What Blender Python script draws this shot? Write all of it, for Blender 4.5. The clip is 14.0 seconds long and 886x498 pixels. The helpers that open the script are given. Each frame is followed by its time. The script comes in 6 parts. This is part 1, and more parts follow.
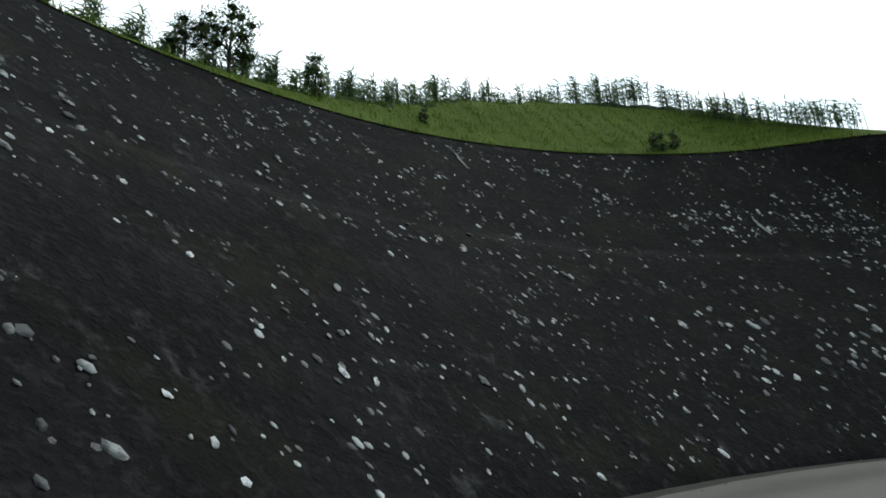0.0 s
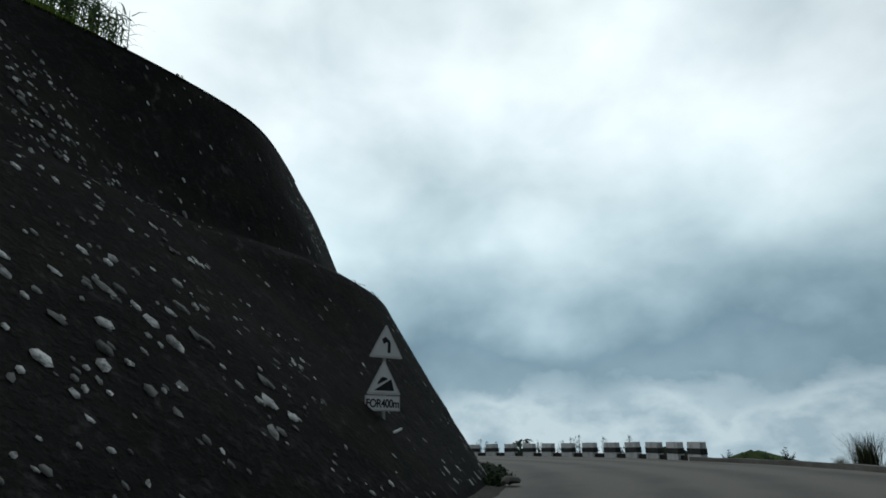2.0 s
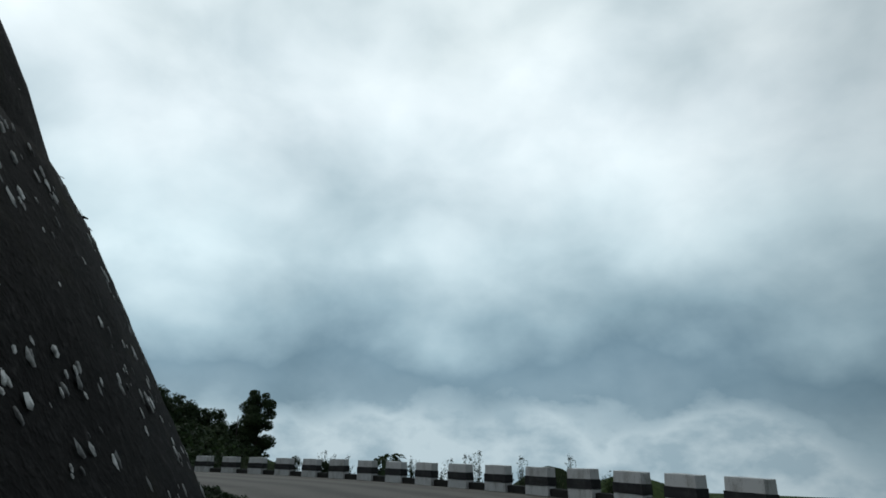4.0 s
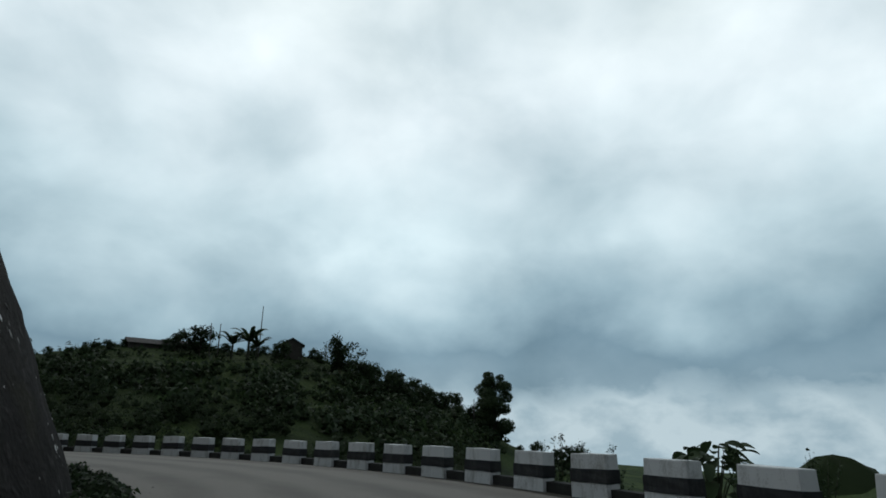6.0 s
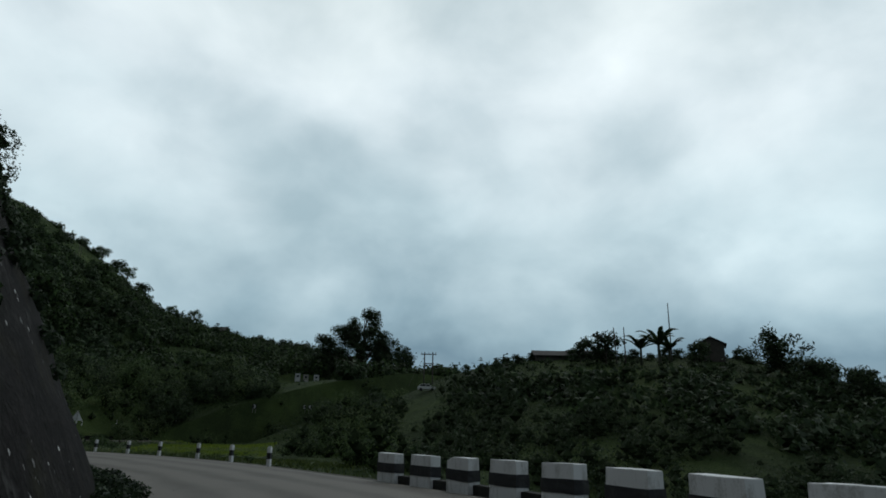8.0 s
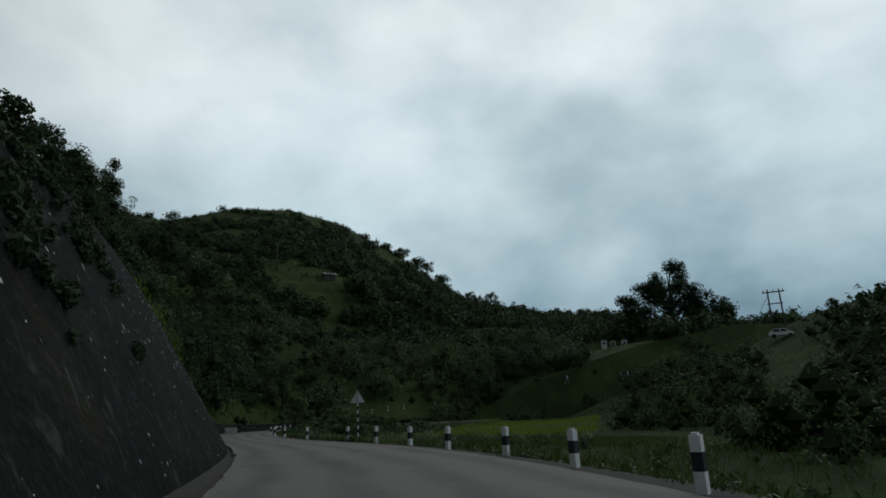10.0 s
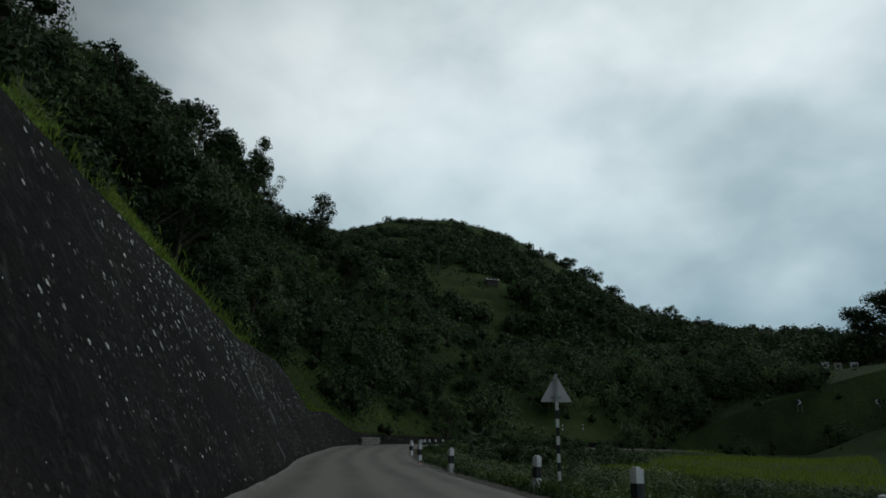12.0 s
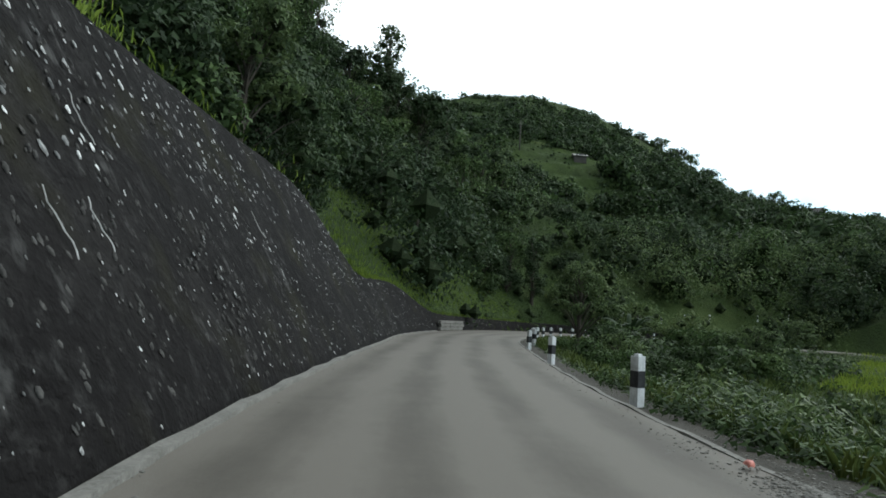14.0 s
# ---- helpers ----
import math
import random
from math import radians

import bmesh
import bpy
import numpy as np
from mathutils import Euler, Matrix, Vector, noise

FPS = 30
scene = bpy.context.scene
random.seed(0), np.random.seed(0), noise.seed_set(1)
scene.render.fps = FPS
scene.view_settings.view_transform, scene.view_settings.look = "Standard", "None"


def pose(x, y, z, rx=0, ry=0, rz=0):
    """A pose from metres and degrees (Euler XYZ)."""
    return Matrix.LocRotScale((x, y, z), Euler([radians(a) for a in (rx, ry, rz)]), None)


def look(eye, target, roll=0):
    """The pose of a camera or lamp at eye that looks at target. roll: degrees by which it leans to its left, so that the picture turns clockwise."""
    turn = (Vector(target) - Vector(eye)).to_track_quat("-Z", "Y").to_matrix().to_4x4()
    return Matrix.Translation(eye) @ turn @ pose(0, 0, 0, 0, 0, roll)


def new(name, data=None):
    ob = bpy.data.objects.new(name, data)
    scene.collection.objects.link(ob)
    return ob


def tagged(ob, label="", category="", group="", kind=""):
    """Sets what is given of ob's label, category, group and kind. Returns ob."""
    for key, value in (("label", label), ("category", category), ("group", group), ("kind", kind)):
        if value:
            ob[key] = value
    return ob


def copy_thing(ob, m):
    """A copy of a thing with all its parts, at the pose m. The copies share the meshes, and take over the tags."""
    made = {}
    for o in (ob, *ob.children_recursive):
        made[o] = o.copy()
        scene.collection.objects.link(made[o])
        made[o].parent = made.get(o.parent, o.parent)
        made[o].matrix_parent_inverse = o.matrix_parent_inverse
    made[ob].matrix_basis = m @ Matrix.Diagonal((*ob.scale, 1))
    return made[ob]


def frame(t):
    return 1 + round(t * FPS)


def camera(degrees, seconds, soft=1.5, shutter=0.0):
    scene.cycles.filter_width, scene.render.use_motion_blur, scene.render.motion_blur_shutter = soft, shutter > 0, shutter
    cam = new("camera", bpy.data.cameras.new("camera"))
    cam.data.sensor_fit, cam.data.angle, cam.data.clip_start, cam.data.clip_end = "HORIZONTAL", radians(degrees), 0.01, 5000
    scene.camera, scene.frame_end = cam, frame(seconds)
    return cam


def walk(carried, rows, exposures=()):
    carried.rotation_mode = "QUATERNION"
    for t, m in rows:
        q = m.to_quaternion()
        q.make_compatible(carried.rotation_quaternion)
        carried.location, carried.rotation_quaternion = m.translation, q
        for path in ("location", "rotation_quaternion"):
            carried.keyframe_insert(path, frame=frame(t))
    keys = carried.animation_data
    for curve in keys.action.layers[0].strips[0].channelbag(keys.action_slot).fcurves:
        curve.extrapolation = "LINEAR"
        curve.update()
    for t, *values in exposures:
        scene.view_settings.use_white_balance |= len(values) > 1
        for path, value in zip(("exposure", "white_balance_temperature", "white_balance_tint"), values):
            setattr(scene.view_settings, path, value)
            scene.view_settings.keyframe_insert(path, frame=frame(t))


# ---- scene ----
cam = camera(70.88, 14.0, soft=1.7)
# seconds, eye x y z, heading to the left of +y, tilt up, roll
PATH = [
    (0, -81.33, -36.29, 1.25, -33.10, 15.61, -2.87),
    (0.3, -79.49, -34.79, 1.25, -42.22, 16.51, -2.19),
    (0.5, -78.21, -33.78, 1.25, -50.9, 14.95, -4.3),
    (0.6, -77.51, -33.43, 1.25, -53.9, 15.6, -3.5),
    (0.9, -75.39, -32.30, 1.24, -64.23, 16.20, -2.49),
    (1, -74.64, -32.03, 1.24, -68.34, 15.82, -3.19),
    (1.5, -70.65, -31.35, 1.24, -86.43, 15.57, -3.62),
    (2, -66.26, -31.68, 1.25, -98.16, 17.06, -1.70),
    (2.5, -61.88, -32.72, 1.26, -106.85, 17.43, -0.81),
    (2.7, -60.08, -33.25, 1.27, -109.83, 17.77, -0.38),
    (4.8, -41.54, -39.38, 1.24, -102.79, 16.81, 1.48),
    (5, -39.75, -39.75, 1.22, -100.73, 16.11, 1.28),
    (5.5, -35.00, -40.12, 1.22, -92.64, 16.76, 1.99),
    (6, -30.29, -39.91, 1.21, -86.12, 16.47, 1.01),
    (6.5, -25.41, -39.01, 1.19, -77.34, 16.00, 0.65),
    (7, -20.62, -37.35, 1.21, -68.82, 17.59, 1.64),
    (7.5, -16.24, -34.99, 1.20, -59.39, 16.78, 0.64),
    (8, -12.29, -31.92, 1.22, -50.12, 17.16, 1.18),
    (8.5, -9.05, -28.31, 1.25, -39.92, 17.66, 2.08),
    (9, -6.23, -24.15, 1.21, -32.33, 17.69, 1.51),
    (9.2, -5.14, -22.30, 1.23, -30.36, 16.22, 0.25),
    (11.3, 2.23, -0.04, 1.22, -13.71, 16.58, 1.37),
    (11.5, 2.71, 2.23, 1.25, -11.98, 16.81, 1.93),
    (12, 3.61, 8.04, 1.26, -8.43, 16.67, 1.74),
    (12.5, 4.22, 13.91, 1.25, -7.54, 13.62, 4.59),
    (13, 4.39, 19.46, 1.24, -3.37, 7.63, 0.29),
    (13.5, 4.03, 24.94, 1.35, -3.26, 3.30, 0.97),
    (14, 3.79, 30.21, 1.26, -2.21, 6.01, 4.03),
]


def aimed(x, y, z, yaw, pitch, roll):
    a, p = radians(yaw), radians(pitch)
    ahead = Vector((-math.sin(a) * math.cos(p), math.cos(a) * math.cos(p), math.sin(p)))
    return look((x, y, z), Vector((x, y, z)) + ahead * 5, roll)


# seconds, stops, kelvin, tint
EXPOSURES = [(0, 1.15, 6500, 10), (0.5, 1.05, 6700, 10), (1, 0.9, 7100, 10), (1.5, 0.42, 6900, 10), (2, 0.1, 6550, 10), (2.5, 0, 6500, 10), (5, 0, 6510, 10), (9, -0.1, 6530, 10), (11.5, -0.2, 6540, 10), (12.3, -0.1, 6550, 10), (12.7, 0.2, 6640, 10), (13.2, 1.08, 6850, 10), (13.6, 1.55, 6720, 10), (14, 1.55, 6600, 10)]
walk(cam, [(t, aimed(*row)) for t, *row in PATH], EXPOSURES)

# ---- daylight: an overcast sky, brightest towards the hidden sun ----
SUN_AZ, SUN_EL = 68.0, 40.0
sun_dir = Vector((math.sin(radians(SUN_AZ)) * math.cos(radians(SUN_EL)), math.cos(radians(SUN_AZ)) * math.cos(radians(SUN_EL)), math.sin(radians(SUN_EL))))


class Net:
    """Short hand for node trees."""

    def __init__(self, tree):
        self.t = tree
        tree.nodes.clear()

    def n(self, kind, links=(), **props):
        node = self.t.nodes.new(kind)
        for key, value in props.items():
            if key == "ops":
                node.operation = value
            elif key == "blend":
                node.data_type, node.blend_type = "RGBA", value
            elif key == "vdim":
                node.noise_dimensions = value
            elif key == "feature":
                node.feature = value
        for sock, value in dict(links).items():
            if isinstance(value, tuple) and len(value) == 2 and hasattr(value[0], "outputs"):
                self.t.links.new(value[0].outputs[value[1]], node.inputs[sock])
            elif hasattr(value, "outputs"):
                self.t.links.new(value.outputs[0], node.inputs[sock])
            else:
                node.inputs[sock].default_value = value
        return node

    def math(self, op, a, b=0.0, c=0.0):
        return self.n("ShaderNodeMath", {0: a, 1: b, 2: c}, ops=op)

    def mix(self, fac, a, b, blend="MIX"):
        m = self.n("ShaderNodeMix", {0: fac, 6: a, 7: b}, blend=blend)
        return (m, 2)

    def ramp(self, fac, stops):
        node = self.n("ShaderNodeValToRGB", {0: fac})
        el = node.color_ramp.elements
        while len(el) < len(stops):
            el.new(0.5)
        for e, (pos, col) in zip(el, stops):
            e.position = pos
            e.color = col if len(col) == 4 else (*col, 1)
        return node

    def noise(self, vec, scale, detail=4, rough=0.55, distort=0.0):
        return self.n("ShaderNodeTexNoise", {"Vector": vec, "Scale": scale, "Detail": detail, "Roughness": rough, "Distortion": distort})


def grey(v):
    return (v, v, v, 1)


world = bpy.data.worlds.new("overcast_sky")
scene.world = world
world.use_nodes = True
w = Net(world.node_tree)
sky = w.n("ShaderNodeTexSky")
sky.sky_type, sky.sun_disc = "NISHITA", False
sky.sun_elevation, sky.sun_rotation = radians(SUN_EL), radians(SUN_AZ)
coord = w.n("ShaderNodeTexCoord")
way = (coord, "Generated")
sep = w.n("ShaderNodeSeparateXYZ", {0: way})
soft_way = w.n("ShaderNodeMapping", {"Vector": way, "Scale": (1.0, 1.0, 1.45)})
big = w.noise(soft_way, 2.3, 3, 0.45, 0.25)
small = w.noise(soft_way, 5.2, 6, 0.5, 0.2)
puff = w.noise(soft_way, 4.0, 6, 0.5, 0.12)
cover = w.math("ADD", w.math("MULTIPLY", big, 0.6), w.math("MULTIPLY", small, 0.4))
# height wobbled by the clouds gives the layered look above the skyline
level = w.math("ADD", (sep, 2), w.math("MULTIPLY", w.math("SUBTRACT", puff, 0.5), 0.30))
tone = w.ramp(w.math("ADD", level, 0.1), [
    (0.0, (0.35, 0.49, 0.56)), (0.10, (0.35, 0.485, 0.56)), (0.16, (0.235, 0.35, 0.425)), (0.21, (0.185, 0.295, 0.37)),
    (0.28, (0.34, 0.485, 0.56)), (0.40, (0.62, 0.775, 0.835)), (0.60, (0.82, 0.93, 0.975)), (0.78, (0.76, 0.865, 0.89)), (1.0, (0.30, 0.35, 0.37))])
veil = w.ramp(cover, [(0.34, (0.61, 0.67, 0.70)), (0.5, (0.915, 0.93, 0.94)), (0.64, (1.15, 1.13, 1.12))])
layered = w.mix(1.0, tone, veil, "MULTIPLY")
# a bank of white cumulus low in the south-east, under the grey layer
bank_way = Vector((math.sin(radians(107)), math.cos(radians(107)), 0.06))
bank = w.ramp((w.n("ShaderNodeVectorMath", {0: way, 1: tuple(bank_way)}, ops="DOT_PRODUCT"), 1), [(0.72, grey(0)), (0.94, grey(1))])
heap = w.noise(way, 5.4, 2, 0.45, 0.1)
curl = w.noise(w.n("ShaderNodeMapping", {"Vector": way, "Scale": (1.0, 1.0, 1.7)}), 11.0, 5, 0.55, 0.1)
rim = w.math("ADD", w.math("MULTIPLY_ADD", (bank, 0), 0.125, -0.05), w.math("ADD", w.math("MULTIPLY_ADD", heap, 0.17, -0.085), w.math("MULTIPLY_ADD", curl, 0.13, -0.065)))
depth_in = w.math("SUBTRACT", rim, (sep, 2))
body = w.ramp(w.math("MULTIPLY_ADD", depth_in, 4.0, 0.1), [(0.0, (0.40, 0.53, 0.60)), (0.22, (0.49, 0.615, 0.675)), (0.5, (0.50, 0.625, 0.685)), (0.9, (0.36, 0.49, 0.56))])
billow = w.mix(w.ramp(curl, [(0.40, grey(0)), (0.62, grey(0.85))]), body, (0.29, 0.415, 0.49, 1))
cloud = w.mix(w.ramp(w.math("MULTIPLY_ADD", depth_in, 26.0, 0.35), [(0.0, grey(0)), (1.0, grey(1))]), layered, billow)
# bright towards the hidden sun; unseen sky overhead and behind dimmed to darken ground
bright_way = Vector((math.sin(radians(66)) * math.cos(radians(13)), math.cos(radians(66)) * math.cos(radians(13)), math.sin(radians(13))))
toward = w.n("ShaderNodeVectorMath", {0: way, 1: tuple(bright_way)}, ops="DOT_PRODUCT")
glow = w.ramp(w.math("MULTIPLY_ADD", (toward, 1), 0.5, 0.5), [(0.0, grey(0.34)), (0.35, grey(0.29)), (0.48, grey(0.23)), (0.54, grey(0.40)), (0.62, grey(0.76)), (0.7, grey(0.89)), (0.78, grey(1.0)), (1.0, grey(1.04))])
cloud = w.mix(1.0, cloud, glow, "MULTIPLY")
blue = w.mix(1.0, sky, grey(0.06), "MULTIPLY")
final = w.mix(0.97, blue, cloud)
w.n("ShaderNodeOutputWorld", {0: w.n("ShaderNodeBackground", {0: final, 1: 1.0})})

sun = new("sun", bpy.data.lights.new("sun", "SUN"))
sun.data.energy, sun.data.angle, sun.data.color = 0.35, radians(30), (1.0, 0.97, 0.92)
sun.matrix_world = look(sun_dir * 50, (0, 0, 0))

# ---- materials ----


def material(name):
    m = bpy.data.materials.new(name)
    m.use_nodes = True
    return m, Net(m.node_tree)


def surface(net, color, rough=0.8, bump=None, strength=0.4, dist=0.02, metal=0.0, spec=0.5):
    links = {"Base Color": color, "Roughness": rough, "Metallic": metal, "Specular IOR Level": spec}
    if bump is not None:
        links["Normal"] = net.n("ShaderNodeBump", {"Height": bump, "Strength": strength, "Distance": dist})
    return net.n("ShaderNodeBsdfPrincipled", links)


def finish(net, shader):
    net.n("ShaderNodeOutputMaterial", {0: shader})


def place_of(net):
    return (net.n("ShaderNodeNewGeometry"), "Position")


def two_tone(name, dark, light, scale, rough=0.85, bump_scale=30, strength=0.4, dist=0.02, fine=0.35, spec=0.3, metal=0.0):
    m, g = material(name)
    pos = place_of(g)
    a = g.noise(pos, scale, 5, 0.6, 0.3)
    b = g.noise(pos, bump_scale, 4, 0.6)
    f = g.math("ADD", g.math("MULTIPLY", a, 1 - fine), g.math("MULTIPLY", b, fine))
    col = g.ramp(f, [(0.32, dark), (0.68, light)])
    finish(g, surface(g, col, rough, b, strength, dist, metal, spec))
    return m


def leafy(name, dark, light, through_part=0.22, rough=0.7):
    m, g = material(name)
    geo = g.n("ShaderNodeNewGeometry")
    info = g.n("ShaderNodeObjectInfo")
    r = g.math("ADD", g.math("MULTIPLY", (geo, "Random Per Island"), 0.55), g.math("MULTIPLY", (info, "Random"), 0.45))
    big = g.noise((geo, "Position"), 0.12, 3)
    clump = g.noise((geo, "Position"), 0.7, 3)
    f = g.math("ADD", g.math("MULTIPLY", r, 0.4), g.math("ADD", g.math("MULTIPLY", big, 0.3), g.math("MULTIPLY", clump, 0.3)))
    col = g.ramp(f, [(0.33, tuple(0.8 * c for c in dark)), (0.56, light), (0.76, tuple(c * s for c, s in zip(light, (1.5, 1.25, 1.2))))])
    base = surface(g, col, rough, spec=0.2)
    lit = g.n("ShaderNodeBsdfTranslucent", {0: col})
    finish(g, g.n("ShaderNodeMixShader", {0: through_part, 1: base, 2: lit}))
    return m


LEAF = leafy("broad_leaf", (0.022, 0.040, 0.015), (0.074, 0.124, 0.042))
LEAF_DARK = leafy("dark_leaf", (0.014, 0.027, 0.014), (0.046, 0.076, 0.033))
LEAF_PALE = leafy("pale_leaf", (0.045, 0.075, 0.03), (0.115, 0.165, 0.065), 0.25)
LEAF_GRASS = leafy("grass_blade", (0.11, 0.175, 0.026), (0.22, 0.31, 0.05), 0.35)
LEAF_MEADOW = leafy("meadow_blade", (0.05, 0.08, 0.02), (0.12, 0.165, 0.045), 0.3)
LEAF_BROAD = leafy("broad_weed_leaf", (0.030, 0.055, 0.022), (0.15, 0.21, 0.08), 0.25, 0.5)
LEAF_MAIZE = leafy("maize_leaf", (0.08, 0.125, 0.065), (0.18, 0.25, 0.13), 0.45)
LEAF_WEED = leafy("dry_weed", (0.04, 0.05, 0.03), (0.09, 0.10, 0.06), 0.2)
BARK = two_tone("bark", (0.03, 0.026, 0.02), (0.09, 0.075, 0.06), 3.0, bump_scale=25)
# dark green put inside leaf clumps to stand in for shade between leaves
SHADE_GREEN = two_tone("shade_green", (0.012, 0.021, 0.009), (0.034, 0.050, 0.020), 2.5, 0.95, 12, 1.0, 0.1, 0.5, 0.1)
BAMBOO = two_tone("bamboo_cane", (0.07, 0.08, 0.04), (0.14, 0.14, 0.08), 2.0, 0.6)


def wall_material():
    m, g = material("wet_cement_masonry")
    pos = place_of(g)
    drip = g.noise(g.n("ShaderNodeMapping", {"Vector": pos, "Scale": (1.0, 1.0, 0.18)}), 0.9, 5, 0.62, 0.4)
    blot = g.noise(pos, 0.32, 4, 0.6)
    grain = g.noise(pos, 14, 5, 0.65)
    lump = g.noise(pos, 3.2, 4, 0.55)
    f = g.math("ADD", g.math("MULTIPLY", drip, 0.45), g.math("ADD", g.math("MULTIPLY", blot, 0.3), g.math("MULTIPLY", grain, 0.25)))
    col = g.ramp(f, [(0.30, (0.0074, 0.0068, 0.0068)), (0.5, (0.0126, 0.0116, 0.0115)), (0.64, (0.0228, 0.0212, 0.0207)), (0.8, (0.047, 0.0435, 0.042))])
    moss = g.ramp(g.noise(pos, 0.55, 3), [(0.54, grey(0)), (0.72, grey(0.6))])
    col = g.mix((moss, 0), (col, 0), (0.024, 0.023, 0.013, 1))
    # lime washed out of the joints, in vertical streaks
    run = g.noise(g.n("ShaderNodeMapping", {"Vector": pos, "Scale": (1.0, 1.0, 0.10)}), 3.4, 4, 0.6, 0.2)
    lime = g.math("MULTIPLY", g.ramp(run, [(0.56, grey(0)), (0.74, grey(1))]), g.ramp(g.noise(pos, 0.7, 3), [(0.46, grey(0)), (0.64, grey(0.6))]))
    col = g.mix(lime, col, (0.12, 0.118, 0.115, 1))
    blotch = g.ramp(g.noise(pos, 4.5, 5, 0.7, 0.3), [(0.52, grey(0)), (0.7, grey(0.35))])
    col = g.mix((blotch, 0), col, (0.062, 0.060, 0.058, 1))
    knob = g.ramp(g.noise(pos, 7.5, 3, 0.5), [(0.5, grey(0)), (0.68, grey(1))])
    bump = g.math("ADD", g.math("MULTIPLY", lump, 0.6), g.math("ADD", g.math("MULTIPLY", knob, 0.22), g.math("MULTIPLY", grain, 0.25)))
    finish(g, surface(g, col, 0.9, bump, 0.75, 0.09, spec=0.05))
    return m


def stone_material(name, per_object):
    m, g = material(name)
    pos = place_of(g)
    r = (g.n("ShaderNodeObjectInfo"), "Random") if per_object else (g.n("ShaderNodeNewGeometry"), "Random Per Island")
    tone = g.ramp(r, [(0.0, (0.05, 0.05, 0.05)), (0.36, (0.14, 0.14, 0.138)), (0.68, (0.44, 0.44, 0.43)), (1.0, (0.78, 0.78, 0.77))])
    dirt = g.ramp(g.noise(pos, 11, 5, 0.65), [(0.35, grey(0.3)), (0.52, grey(1.0))])
    col = g.mix(1.0, tone, dirt, "MULTIPLY")
    finish(g, surface(g, col, 0.75, g.noise(pos, 30, 4), 0.5, 0.01))
    return m


WALL = wall_material()
LUMP = two_tone("cement_skinned_stone", (0.020, 0.019, 0.019), (0.11, 0.106, 0.10), 9.0, 0.9, 40, 0.5, 0.01, 0.4, 0.1)
LIME = two_tone("dried_lime", (0.16, 0.16, 0.155), (0.42, 0.42, 0.41), 6.0, 0.9, 40, 0.4, 0.005, 0.5)
STONE = stone_material("pale_river_stone", True)
STONE_FAR = stone_material("pale_river_stone_far", False)


def road_material():
    m, g = material("worn_concrete_road")
    pos = place_of(g)
    uv = g.n("ShaderNodeUVMap")
    s = g.n("ShaderNodeSeparateXYZ", {0: uv})
    wob = g.math("MULTIPLY", g.math("SUBTRACT", g.noise(pos, 0.12, 3), 0.5), 0.16)
    u = g.math("ADD", (s, 0), wob)
    # wheel tracks, polished lighter; an oily darker strip between them
    wave = g.math("COSINE", g.math("MULTIPLY", u, 25.1))
    track = g.math("MULTIPLY_ADD", wave, 0.5, 0.5)
    stain = g.noise(g.n("ShaderNodeMapping", {"Vector": uv, "Scale": (5.0, 0.18, 1.0)}), 1.0, 5, 0.6)
    patch = g.noise(pos, 0.35, 5, 0.6, 0.4)
    grain = g.noise(pos, 55, 4, 0.7)
    scuff = g.noise(g.n("ShaderNodeMapping", {"Vector": uv, "Scale": (26.0, 0.7, 1.0)}), 1.0, 5, 0.7)
    spot = g.noise(pos, 2.6, 5, 0.7)
    fine = g.math("ADD", g.math("MULTIPLY", g.math("SUBTRACT", scuff, 0.5), 0.34), g.math("MULTIPLY", g.math("SUBTRACT", spot, 0.5), 0.30))
    stain = g.math("ADD", stain, fine)
    f = g.math("ADD", g.math("MULTIPLY", track, 0.27), g.math("ADD", 0.045, g.math("ADD", g.math("MULTIPLY", stain, 0.46), g.math("ADD", g.math("MULTIPLY", patch, 0.26), g.math("MULTIPLY", grain, 0.22)))))
    col = g.ramp(f, [(0.30, (0.052, 0.045, 0.037)), (0.50, (0.092, 0.081, 0.068)), (0.72, (0.145, 0.130, 0.112))])
    finish(g, surface(g, col, 0.78, grain, 0.35, 0.01, spec=0.35))
    return m


def terrain_material():
    m, g = material("green_hillside")
    geo = g.n("ShaderNodeNewGeometry")
    pos = (geo, "Position")
    big = g.noise(pos, 0.03, 4, 0.55)
    mid = g.noise(pos, 0.22, 5, 0.6)
    fine = g.noise(pos, 2.5, 5, 0.7)
    f = g.math("ADD", g.math("MULTIPLY", big, 0.5), g.math("ADD", g.math("MULTIPLY", mid, 0.25), g.math("MULTIPLY", fine, 0.25)))
    col = g.ramp(f, [(0.34, (0.016, 0.026, 0.010)), (0.46, (0.032, 0.052, 0.017)), (0.56, (0.056, 0.086, 0.026)), (0.68, (0.085, 0.108, 0.038))])
    finish(g, surface(g, col, 0.95, fine, 1.0, 0.5, spec=0.1))
    return m


ROAD = road_material()
TERRAIN = terrain_material()
VERGE = two_tone("damp_gravel_verge", (0.024, 0.022, 0.017), (0.07, 0.062, 0.05), 1.4, 0.9, 28, 0.8, 0.03, 0.5)
KERB = two_tone("weathered_kerb_concrete", (0.10, 0.095, 0.085), (0.26, 0.25, 0.23), 1.1, 0.9, 22, 0.5, 0.02, 0.45)
PLINTH = two_tone("blackened_concrete", (0.02, 0.02, 0.019), (0.05, 0.05, 0.047), 1.6, 0.9, 20, 0.5, 0.02)
GRAVEL = two_tone("loose_gravel", (0.07, 0.065, 0.06), (0.24, 0.23, 0.21), 9, 0.9, 40)


